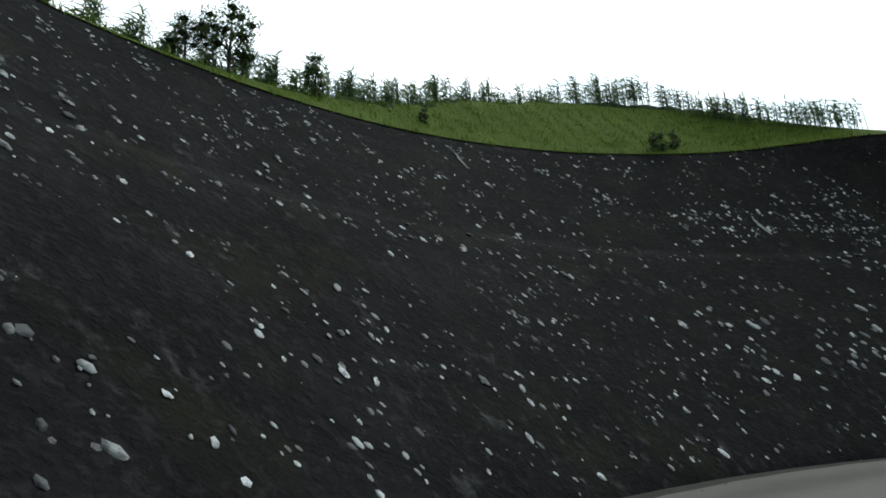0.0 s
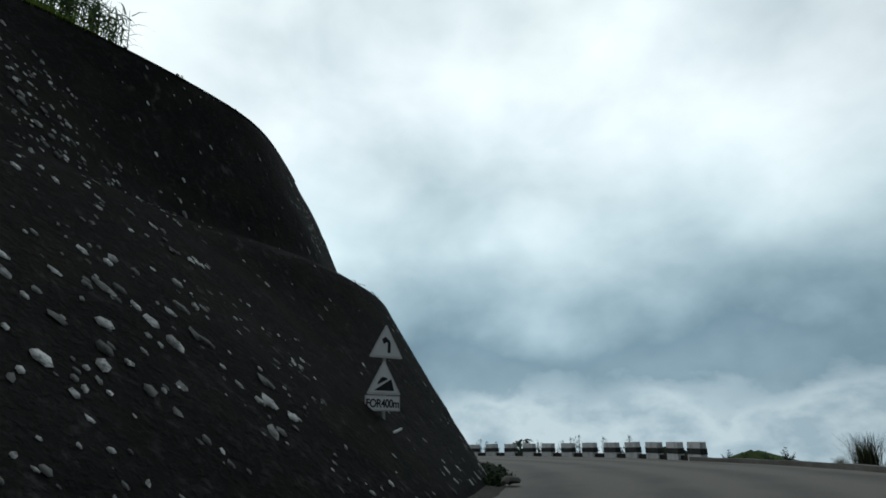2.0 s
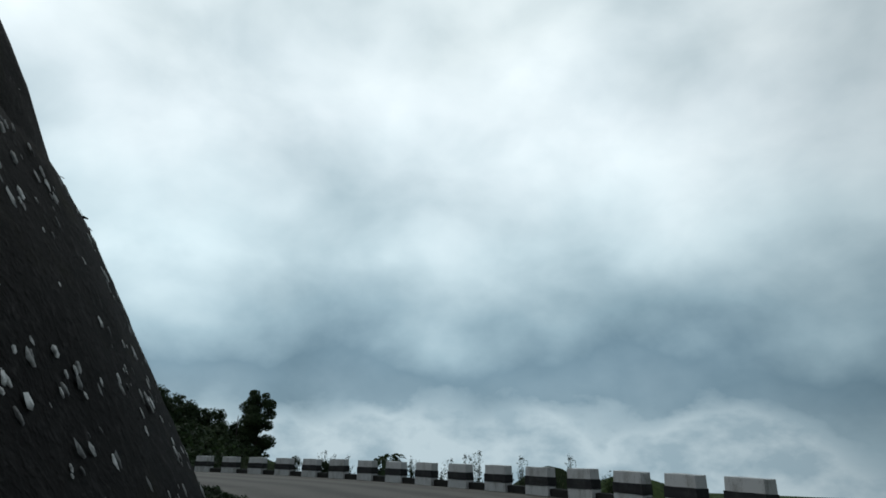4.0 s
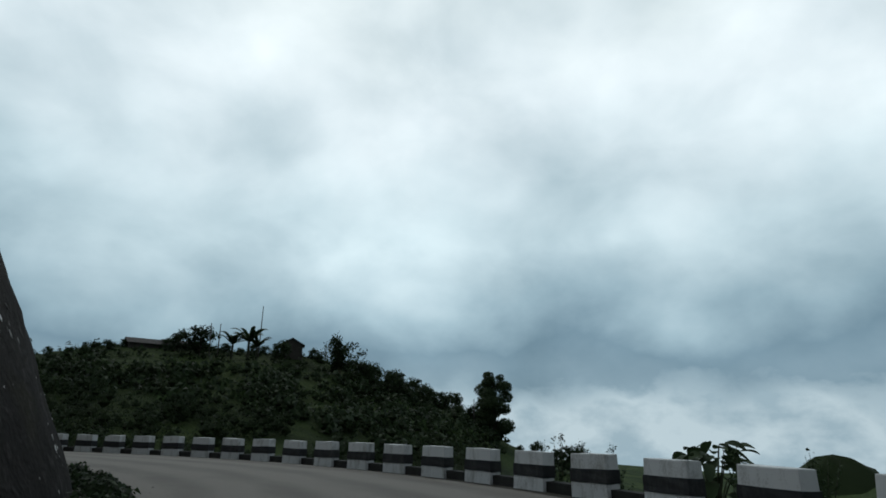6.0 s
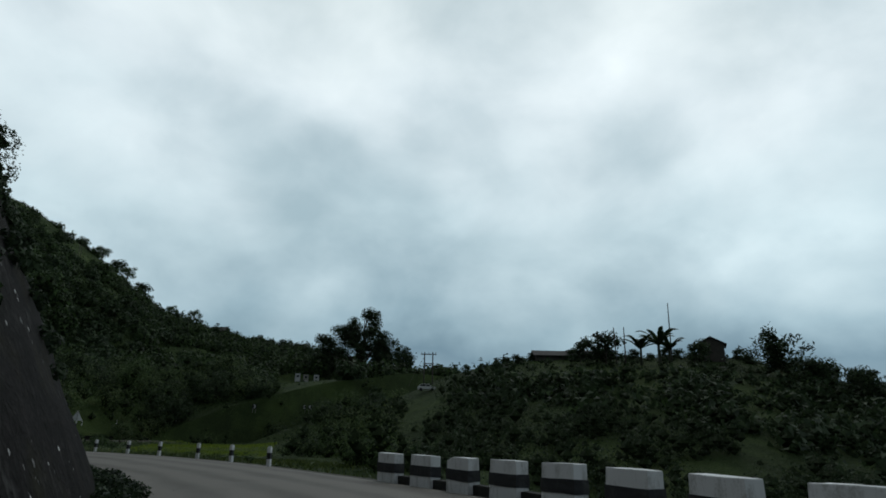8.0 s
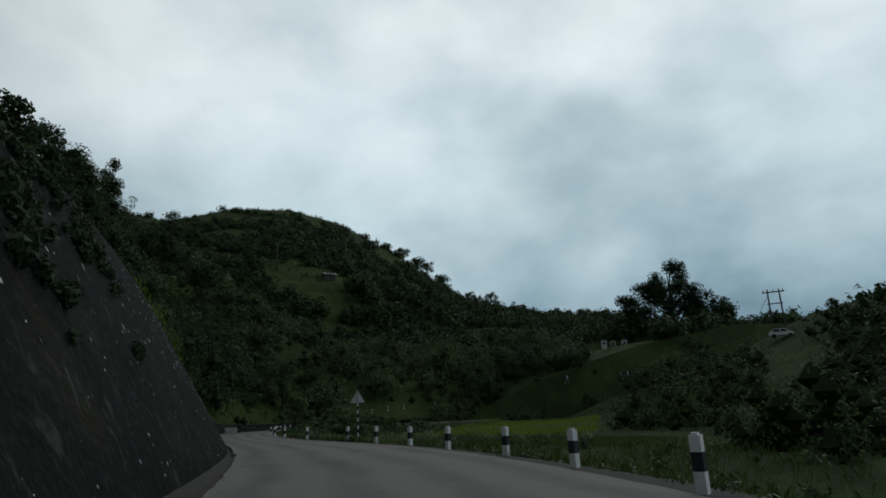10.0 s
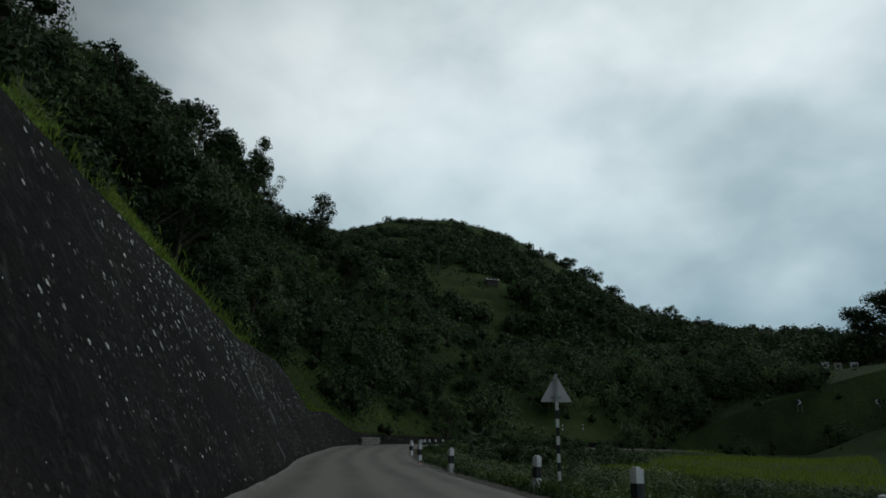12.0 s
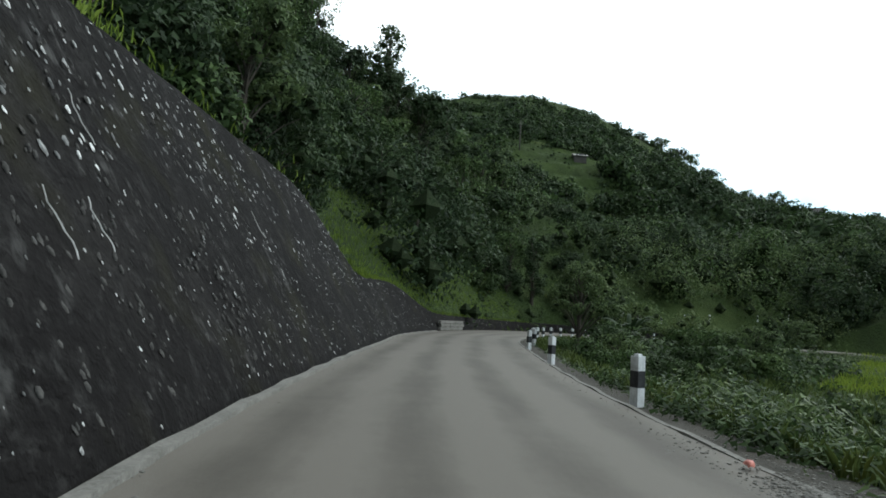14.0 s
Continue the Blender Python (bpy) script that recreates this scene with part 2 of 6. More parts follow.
def paint(name, base, dirt, rough=0.6):
    m, g = material(name)
    pos = place_of(g)
    smear = g.noise(g.n("ShaderNodeMapping", {"Vector": pos, "Scale": (1, 1, 0.35)}), 3.2, 6, 0.65, 0.3)
    chip = g.noise(pos, 26, 5, 0.7)
    f = g.math("ADD", g.math("MULTIPLY", smear, 0.7), g.math("MULTIPLY", chip, 0.3))
    col = g.ramp(f, [(0.34, dirt), (0.50, base)])
    finish(g, surface(g, col, rough, chip, 0.3, 0.006, spec=0.3))
    return m


WHITE = paint("limewashed_white", (0.72, 0.73, 0.745, 1), (0.36, 0.36, 0.35, 1))
BLACK = paint("worn_black_paint", (0.022, 0.023, 0.026, 1), (0.06, 0.06, 0.06, 1))
METAL_BACK = two_tone("dull_sign_aluminium", (0.50, 0.51, 0.53), (0.62, 0.63, 0.65), 2.5, 0.55, 20, 0.05, 0.003, 0.25)
SIGN_WHITE = two_tone("sign_sheet_white", (0.74, 0.76, 0.78), (0.82, 0.83, 0.85), 2.2, 0.5, 26, 0.03, 0.002, 0.2)
SIGN_RIM = two_tone("faded_sign_border", (0.55, 0.54, 0.56), (0.74, 0.72, 0.73), 4.0, 0.5, 40, 0.05, 0.002, 0.4)
SIGN_BLACK = two_tone("sign_black", (0.010, 0.010, 0.014), (0.022, 0.022, 0.028), 5.0, 0.6)
STEEL = two_tone("galvanised_pole", (0.30, 0.30, 0.30), (0.44, 0.44, 0.44), 5, 0.5)
WOOD = two_tone("grey_timber", (0.05, 0.045, 0.04), (0.12, 0.11, 0.10), 2.0)
TIN = two_tone("rusty_tin_roof", (0.05, 0.047, 0.046), (0.13, 0.12, 0.12), 1.2, 0.9)
BANK = two_tone("short_bright_grass", (0.07, 0.108, 0.018), (0.155, 0.215, 0.034), 0.9, 0.95, 14, 1.0, 0.08, 0.5, 0.1)
FIELD_GREEN = two_tone("rough_field_grass", (0.028, 0.046, 0.012), (0.075, 0.105, 0.028), 0.35, 0.95, 9, 1.0, 0.15, 0.5, 0.1)
HUT_WALL = two_tone("smoky_mud_wall", (0.05, 0.045, 0.04), (0.10, 0.09, 0.08), 0.8)
PLASTER = two_tone("lime_plaster", (0.28, 0.27, 0.25), (0.42, 0.41, 0.38), 0.8)
CAR_WHITE = two_tone("white_car_paint", (0.66, 0.67, 0.68), (0.74, 0.75, 0.76), 1.0, 0.3, 20, 0.02, 0.002)
GLASS_DARK = two_tone("dark_window_glass", (0.012, 0.014, 0.016), (0.02, 0.023, 0.026), 1.0, 0.15, spec=0.6)
RUBBER = two_tone("tyre_rubber", (0.015, 0.015, 0.015), (0.03, 0.03, 0.03), 6.0)
PINK = two_tone("pink_plastic", (0.55, 0.16, 0.13), (0.70, 0.28, 0.22), 4.0, 0.5)

# ---- builders ----


def mesh_of(name, verts, faces, mat, smooth=False):
    me = bpy.data.meshes.new(name)
    me.from_pydata([tuple(v) for v in verts] if not isinstance(verts, np.ndarray) else verts.tolist(), [], faces.tolist() if isinstance(faces, np.ndarray) else faces)
    me.materials.append(mat)
    if smooth:
        me.polygons.foreach_set("use_smooth", [True] * len(me.polygons))
    me.update()
    return me


def thing(name, label, category, group="", kind="", at=None):
    ob = new(name)
    ob.empty_display_size = 0.2
    if at is not None:
        ob.matrix_world = at
    return tagged(ob, label, category, group, kind)


def part(name, bm, mat, parent=None, label="", smooth=False, bevel=0.0):
    """Links a bmesh, or a ready mesh, as one mesh object under a thing or part."""
    if isinstance(bm, bmesh.types.BMesh):
        if bevel:
            bmesh.ops.bevel(bm, geom=list(bm.edges), offset=bevel, segments=2, affect="EDGES", profile=0.6)
        me = bpy.data.meshes.new(name)
        bm.to_mesh(me)
        bm.free()
        me.materials.append(mat)
        if smooth:
            me.polygons.foreach_set("use_smooth", [True] * len(me.polygons))
    else:
        me = bm
    ob = new(name, me)
    if parent is not None:
        ob.parent = parent
    if label:
        ob["label"] = label
    return ob


def box(size, at=(0, 0, 0), taper=1.0):
    bm = bmesh.new()
    bmesh.ops.create_cube(bm, size=1.0)
    for v in bm.verts:
        s = taper if v.co.z > 0 else 1.0
        v.co = Vector((v.co.x * size[0] * s + at[0], v.co.y * size[1] * s + at[1], v.co.z * size[2] + at[2]))
    return bm


def prism(outline, depth, at=0.0):
    """A flat outline in x and z, given thickness along y."""
    bm = bmesh.new()
    front = [bm.verts.new((x, at, z)) for x, z in outline]
    back = [bm.verts.new((x, at + depth, z)) for x, z in outline]
    bm.faces.new(front)
    bm.faces.new(back[::-1])
    for i in range(len(outline)):
        j = (i + 1) % len(outline)
        bm.faces.new((front[j], front[i], back[i], back[j]))
    bmesh.ops.recalc_face_normals(bm, faces=bm.faces)
    return bm


def tube_data(path, radii, sides=7):
    """Verts and faces of a tapered tube along a path."""
    verts, faces = [], []
    path = [Vector(p) for p in path]
    for i, p in enumerate(path):
        d = (path[min(i + 1, len(path) - 1)] - path[max(i - 1, 0)]).normalized()
        a = d.orthogonal().normalized()
        b = d.cross(a)
        for k in range(sides):
            t = 2 * math.pi * k / sides
            verts.append(p + (a * math.cos(t) + b * math.sin(t)) * radii[i])
    for i in range(len(path) - 1):
        for k in range(sides):
            m = (k + 1) % sides
            faces.append((i * sides + k, i * sides + m, (i + 1) * sides + m, (i + 1) * sides + k))
    faces.append(tuple(range(sides))[::-1])
    faces.append(tuple((len(path) - 1) * sides + k for k in range(sides)))
    return verts, faces


def merge(pieces):
    verts, faces = [], []
    for v, f in pieces:
        o = len(verts)
        verts += list(v)
        faces += [tuple(i + o for i in face) for face in f]
    return verts, faces


def leaves(centres, axes_, lengths, widths, rng, simple=False, facing=None):
    """Pointed leaf blades, each one folded quad, at centres along axes_; facing: the way each upper side looks."""
    n = len(centres)
    if facing is not None:
        look_out = facing + np.array([0, 0, 0.35]) + rng.normal(size=(n, 3)) * 0.42
        look_out /= np.linalg.norm(look_out, axis=1)[:, None]
        droop = rng.normal(size=(n, 3)) + facing * 0.5 + np.array([0, 0, -0.5])
        axes_ = droop - look_out * np.sum(droop * look_out, axis=1)[:, None]
    axes_ = axes_ / (np.linalg.norm(axes_, axis=1)[:, None] + 1e-9)
    side = np.cross(axes_, rng.normal(size=(n, 3)) if facing is None else look_out)
    side /= np.linalg.norm(side, axis=1)[:, None] + 1e-9
    up = np.cross(side, axes_)
    L, W = lengths[:, None], widths[:, None]
    base = centres - axes_ * L * 0.5
    tip = centres + axes_ * L * 0.5 - up * L * 0.12
    left = centres + side * W * 0.5 + up * W * 0.15
    right = centres - side * W * 0.5 + up * W * 0.15
    if simple:
        return np.stack([left - axes_ * L * 0.25, right - axes_ * L * 0.25, tip], 1).reshape(-1, 3), np.arange(3 * n).reshape(n, 3)
    verts = np.stack([base, right, tip, left], 1).reshape(-1, 3)
    faces = np.arange(4 * n).reshape(n, 4)
    return verts, faces


def clump_points(centre, radius, n, rng, squash=0.75, shell=0.55):
    d = rng.normal(size=(n, 3))
    d /= np.linalg.norm(d, axis=1)[:, None]
    r = radius * (shell + (1 - shell) * rng.random(n) ** 0.6)
    p = d * r[:, None]
    p[:, 2] *= squash
    return p + centre, d


def core_shapes():
    """Rough low lumps that fill a clump of leaves and darken its gaps."""
    out = []
    for k in range(5):
        bm = bmesh.new()
        bmesh.ops.create_uvsphere(bm, u_segments=4, v_segments=2, radius=1.05)
        bmesh.ops.triangulate(bm, faces=list(bm.faces))
        bm.verts.index_update()
        r = random.Random(k)
        v = np.array([[c * r.uniform(0.72, 1.1) for c in vert.co] for vert in bm.verts])
        out.append((v, np.array([[w_.index for w_ in f.verts] for f in bm.faces])))
        bm.free()
    return out


CORES = core_shapes()


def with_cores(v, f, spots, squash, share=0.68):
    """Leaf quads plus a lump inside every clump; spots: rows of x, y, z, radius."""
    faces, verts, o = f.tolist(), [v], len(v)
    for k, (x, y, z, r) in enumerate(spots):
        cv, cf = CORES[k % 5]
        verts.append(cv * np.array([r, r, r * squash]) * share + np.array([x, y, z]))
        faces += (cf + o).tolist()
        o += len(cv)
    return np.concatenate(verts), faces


def shade_cores(me, count):
    """Gives all faces after the first count, the insides of the clumps, a dark green painted as shade."""
    me.materials.append(SHADE_GREEN)
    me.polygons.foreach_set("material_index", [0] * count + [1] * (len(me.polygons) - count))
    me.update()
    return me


def foliage_mesh(name, clumps, per, leaf, mat, seed, squash=0.75, share=0.68):
    """clumps: rows of x, y, z, radius."""
    rng = np.random.default_rng(seed)
    P, A = [], []
    for x, y, z, r in clumps:
        p, a = clump_points(np.array([x, y, z]), r, max(6, int(per * (r / np.mean([c[3] for c in clumps])) ** 2)), rng, squash)
        P.append(p)
        A.append(a)
    P, A = np.concatenate(P), np.concatenate(A)
    L = leaf * (0.7 + 0.6 * rng.random(len(P)))
    v, f = leaves(P, A, L, L * (0.42 + 0.2 * rng.random(len(P))), rng, True, facing=A)
    if not share:
        return mesh_of(name, v, f, mat)
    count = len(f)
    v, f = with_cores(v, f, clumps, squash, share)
    return shade_cores(mesh_of(name, v, f, mat), count)


# ---- plan: the inner foot of the wall, and the two edges of the road ----
FOOT = np.array([(-97, -56), (-91, -45.5), (-87, -39.3), (-83.3, -34.4), (-79, -31), (-75, -29.3), (-70, -28.5), (-65, -28.8), (-60, -30.3), (-55.6, -32.5),
                 (-52, -34.0), (-48, -35.3), (-44, -36.2), (-40, -36.7), (-36, -37.0), (-31, -36.7), (-26, -35.6), (-22, -34.2), (-18.5, -32.4), (-15, -29.9),
                 (-12, -27.1), (-9.6, -23.9), (-7.5, -20.3), (-5.7, -16.5), (-4.2, -12.2), (-2.9, -7.5), (-1.8, -2.3), (-0.8, 3.2), (0.1, 9), (0.9, 15),
                 (1.5, 22), (1.8, 30), (1.75, 38), (2.0, 46), (2.5, 55), (3.1, 65), (5.0, 76), (8.2, 87), (12.4, 97), (18.5, 105.5), (28, 111), (42, 113.5), (60, 114)])
RIGHT = np.array([(-104, -61), (-96, -50), (-91, -44), (-84, -40.5), (-77, -39), (-70, -38.8), (-63, -41), (-56, -44.3), (-50, -46.6), (-44, -47.5),
                  (-36.6, -47.2), (-28.4, -46.2), (-20.1, -43.3), (-12.5, -39.0), (-6.1, -33.2), (-2.4, -28.1), (0.4, -22.5), (2.5, -16.9), (3.8, -12.5), (5.2, -8),
                  (6.4, -3.2), (7.25, 1.4), (7.9, 6.5), (8.2, 12), (8.1, 18), (7.6, 25), (7.25, 32), (7.3, 40), (7.85, 48), (8.9, 58),
                  (10.2, 68), (12.8, 78), (16.8, 87), (22, 94), (30, 99.5), (43, 102.5), (60, 103)])


def spline(points, step):
    """Points at even steps along a smooth curve through the given ones."""
    p = np.vstack([2 * points[0] - points[1], points, 2 * points[-1] - points[-2]])
    out = []
    for i in range(1, len(p) - 2):
        n = max(2, int(np.linalg.norm(p[i + 1] - p[i]) / 0.2))
        t = np.linspace(0, 1, n, endpoint=False)[:, None]
        a, b, c, d = p[i - 1], p[i], p[i + 1], p[i + 2]
        out.append(0.5 * (2 * b + (c - a) * t + (2 * a - 5 * b + 4 * c - d) * t**2 + (3 * b - a - 3 * c + d) * t**3))
    q = np.vstack(out + [points[-1:]])
    s = np.r_[0, np.cumsum(np.linalg.norm(np.diff(q, axis=0), axis=1))]
    at = np.arange(0, s[-1], step)
    return np.stack([np.interp(at, s, q[:, 0]), np.interp(at, s, q[:, 1])], 1)


foot = spline(FOOT, 0.8)
right = spline(RIGHT, 1.0)


def left_normals(line):
    d = np.gradient(line, axis=0)
    d /= np.maximum(np.linalg.norm(d, axis=1), 1e-6)[:, None]
    return np.stack([-d[:, 1], d[:, 0]], 1)


foot_n = left_normals(foot)
for _ in range(6):
    foot_n[1:-1] = (foot_n[:-2] + foot_n[1:-1] + foot_n[2:]) / 3
foot_n /= np.linalg.norm(foot_n, axis=1)[:, None]
NS = len(foot)
arc = np.arange(NS) * 0.8


def arc_at(x, y):
    return float(arc[np.argmin(np.hypot(foot[:, 0] - x, foot[:, 1] - y))])


def keyed(rows):
    """A value along the foot, from rows of a plan point and the value there."""
    s = [arc_at(x, y) for x, y, _ in rows]
    return np.interp(arc, s, [v for *_, v in rows])


def eased(values, rounds=8):
    v = values.copy()
    for _ in range(rounds):
        v[1:-1] = (v[:-2] + v[1:-1] + v[2:]) / 3
    return v


LOW = eased(keyed([(-83, -34, 6.3), (-48, -35.3, 7.15), (-40, -36.7, 6.4), (-26, -35.6, 6.5), (-12, -27, 7.0), (-4, -12, 7.5), (-0.8, 3.2, 8.1), (0.5, 11.7, 7.9), (1.2, 17.6, 6.9), (1.6, 23.6, 5.9), (1.8, 29.6, 5.45), (1.8, 38.6, 5.4), (1.9, 44.6, 5.85), (2.4, 53.6, 5.9), (2.5, 55.5, 5.7), (2.65, 57.6, 3.4), (2.75, 59.6, 2.8), (3.6, 68.5, 3.1), (4.1, 71.5, 3.0), (4.7, 74.4, 2.35), (5.3, 77.4, 1.6), (6.1, 80.3, 1.3), (11.5, 97, 1.1), (60, 114, 0.7)]), 4)
SLOPE = eased(keyed([(-70, -28.5, 1.0), (-58, -31, 1.02), (-52, -34.0, 1.02), (-48, -35.3, 0.76), (-44, -36.2, 0.57), (-31, -36.7, 0.56), (-22, -34.2, 0.46), (-15, -30, 0.44), (-7.5, -20.3, 0.47), (0, 12, 0.55), (1.8, 35, 0.59), (1.9, 44.6, 0.645), (2.3, 52, 0.605), (2.65, 57.6, 0.62), (3.2, 65, 0.56), (5.3, 77, 0.5), (11, 97, 0.3)]))
BENCH = eased(keyed([(-58, -31.4, 0.3), (-47, -35.6, 1.9), (-36, -37, 1.9), (-28, -36, 0.6), (-20, -33, 0.2), (11, 97, 0.2)]), 4)
TOP = eased(keyed([(-94, -50.4, 11.4), (-91.9, -47, 11.8), (-87.6, -40.2, 12.6), (-82.7, -33.9, 13.2), (-79.6, -31.4, 13.3), (-76, -29.6, 13.25), (-70, -28.5, 13.1), (-64, -29, 13.55), (-60, -30.3, 14.1), (-52, -34, 14.6), (-46, -35.7, 14.2), (-40, -36.7, 14.0), (-35, -37, 13.9), (-30, -36.5, 13.0), (-24, -35, 9.0), (-19, -32.7, 7.2), (11, 97, 0.0)]), 3)
SLOPE2 = eased(keyed([(-80, -31.4, 1.0), (-76, -29.6, 0.98), (-70, -28.5, 0.93), (-64, -29, 0.88), (-58, -31, 0.86), (-50, -34.6, 0.52), (-40, -36.7, 0.44), (-30, -36.6, 0.42), (0, 10, 0.5)]))
TOP = np.maximum(TOP, LOW + 0.02)


def face_profile(i):
    """Offset into the hill and height, up the wall at station i."""
    lo, k, b, top, k2 = LOW[i], SLOPE[i], BENCH[i], TOP[i], SLOPE2[i]
    return [(0.0, -0.3), (0.0, 0.0), (k * lo, lo), (k * lo + b, lo + 0.28 * b), (k * lo + b + max(0.0, top - lo - 0.28 * b) * k2, max(top, lo + 0.28 * b))]


REACH = np.array([face_profile(i)[-1][0] for i in range(NS)])
CREST = np.array([face_profile(i)[-1][1] for i in range(NS)])


def wall_point(i, z):
    """A point of the wall's face at station i and height z."""
    prof = face_profile(i)
    off = np.interp(z, [p[1] for p in prof[1:]], [p[0] for p in prof[1:]])
    return np.array([foot[i, 0] + foot_n[i, 0] * off, foot[i, 1] + foot_n[i, 1] * off, z])

# ---- lie of the land ----
HUB = np.array([-10.0, -28.0])
# far ridge: bearing, distance, height
FAR_RIDGE = np.array([(-60, 380, 120), (-20, 420, 150), (0, 520, 152), (5, 530, 168), (10, 540, 171), (14, 550, 163), (18, 520, 133), (22, 480, 103), (25, 460, 80), (30, 450, 66),
                      (36, 400, 51), (41, 350, 41), (47, 320, 30), (53, 330, 30), (60, 350, 28), (70, 360, 16), (80, 380, -4), (90, 400, -34), (106, 420, -60), (120, 420, -60), (135, 420, -70), (190, 420, -70), (300, 400, 60)], float)
FAR_RIDGE[:, 2] += np.interp(FAR_RIDGE[:, 0], [-60, -5, 0, 8, 14, 18, 24, 30, 41, 55, 70], [0, 0, 4, 5, 8, 8, 4, 3.5, 3, 2, 0])
# hill with the huts and the mast
MID_RIDGE = np.array([(40, 120, 0), (46, 135, 9), (52, 148, 16.5), (56, 150, 18.5), (60, 150, 19.8), (66, 152, 20.3), (71, 155, 20.5), (76, 158, 20.4), (79, 158, 18), (82, 160, 14.5),
                      (86, 162, 10.5), (89, 165, 8), (92, 168, 5.5), (96, 175, -1), (102, 190, -9), (112, 200, -24), (125, 200, -34)], float)

MID_RIDGE[:, 2] += np.interp(MID_RIDGE[:, 0], [48, 56, 90, 96], [0, 1.0, 1.0, 0])


def nearest(line, x, y):
    """Index of the nearest point of a line, and the distance."""
    best = np.full(x.shape, 1e9)
    idx = np.zeros(x.shape, int)
    for i in range(0, len(line)):
        d = (x - line[i, 0]) ** 2 + (y - line[i, 1]) ** 2
        m = d < best
        best[m], idx[m] = d[m], i
    return idx, np.sqrt(best)


def wobble(x, y, size, seed=0.0):
    """Cheap smooth unevenness, within about -1 and 1."""
    a = np.sin(x / size + 1.3 * np.sin(y / size * 0.7 + seed) + seed) + np.sin(y / size * 1.13 + 1.7 * np.sin(x / size * 0.61 + 2 * seed) + 0.5)
    return a * 0.5


def smooth01(t):
    t = np.clip(t, 0, 1)
    return t * t * (3 - 2 * t)


HILL_CAP = keyed([(-97, -56, 0.8), (-79, -31, 0.8), (-74.5, -29.2, 1.2), (-71.3, -28.6, 1.9), (-68.2, -28.5, 3.4), (-65, -28.8, 5.6), (-60, -30.3, 8.8), (-52, -34, 7.2), (-46, -35.7, 2.0), (-40, -36.7, 0.6), (-26, -35.6, 0.8), (-16, -30, 1.5), (-9, -23, 3.0), (-3, -8, 10.0), (-0.8, 3.2, 27.0), (0.3, 15, 48.0), (0.9, 35, 60.0), (2.3, 65, 60.0), (7, 87, 58.0), (12.4, 97, 50.0), (18, 105, 38.0), (28, 111, 22.0), (42, 113, 10.0), (60, 114, 8.0)])
STEEP = keyed([(-97, -56, 1.0), (-64, -29, 1.05), (-58, -31.4, 0.9), (-52, -34, 0.75), (-45, -36, 0.45), (-36, -37, 0.3), (-26, -35.6, 0.3), (-12, -27, 0.32), (-3, -8, 0.42), (-0.8, 3.2, 0.7), (0, 10, 0.85), (0.9, 30, 1.05), (2.3, 65, 1.15), (7, 87, 1.14), (18, 105, 1.0), (60, 114, 0.4)])
# a level shelf behind the crest, under overhanging trees
SHELF = eased(keyed([(1.8, 40, 0.0), (1.9, 45, 5.0), (2.5, 55, 6.5), (2.9, 62, 6.0), (3.6, 68.5, 1.5), (5.3, 77, 0.0)]), 4)
FIELD = keyed([(-97, -56, 0.06), (-40, -36.7, 0.02), (-26, -35.6, 0.03), (-12, -27, 0.15), (0.9, 30, 0.3), (7, 87, 0.25), (18, 106, 0.25)])


CUT_END = int(arc_at(-50, -34.6) / 0.8)


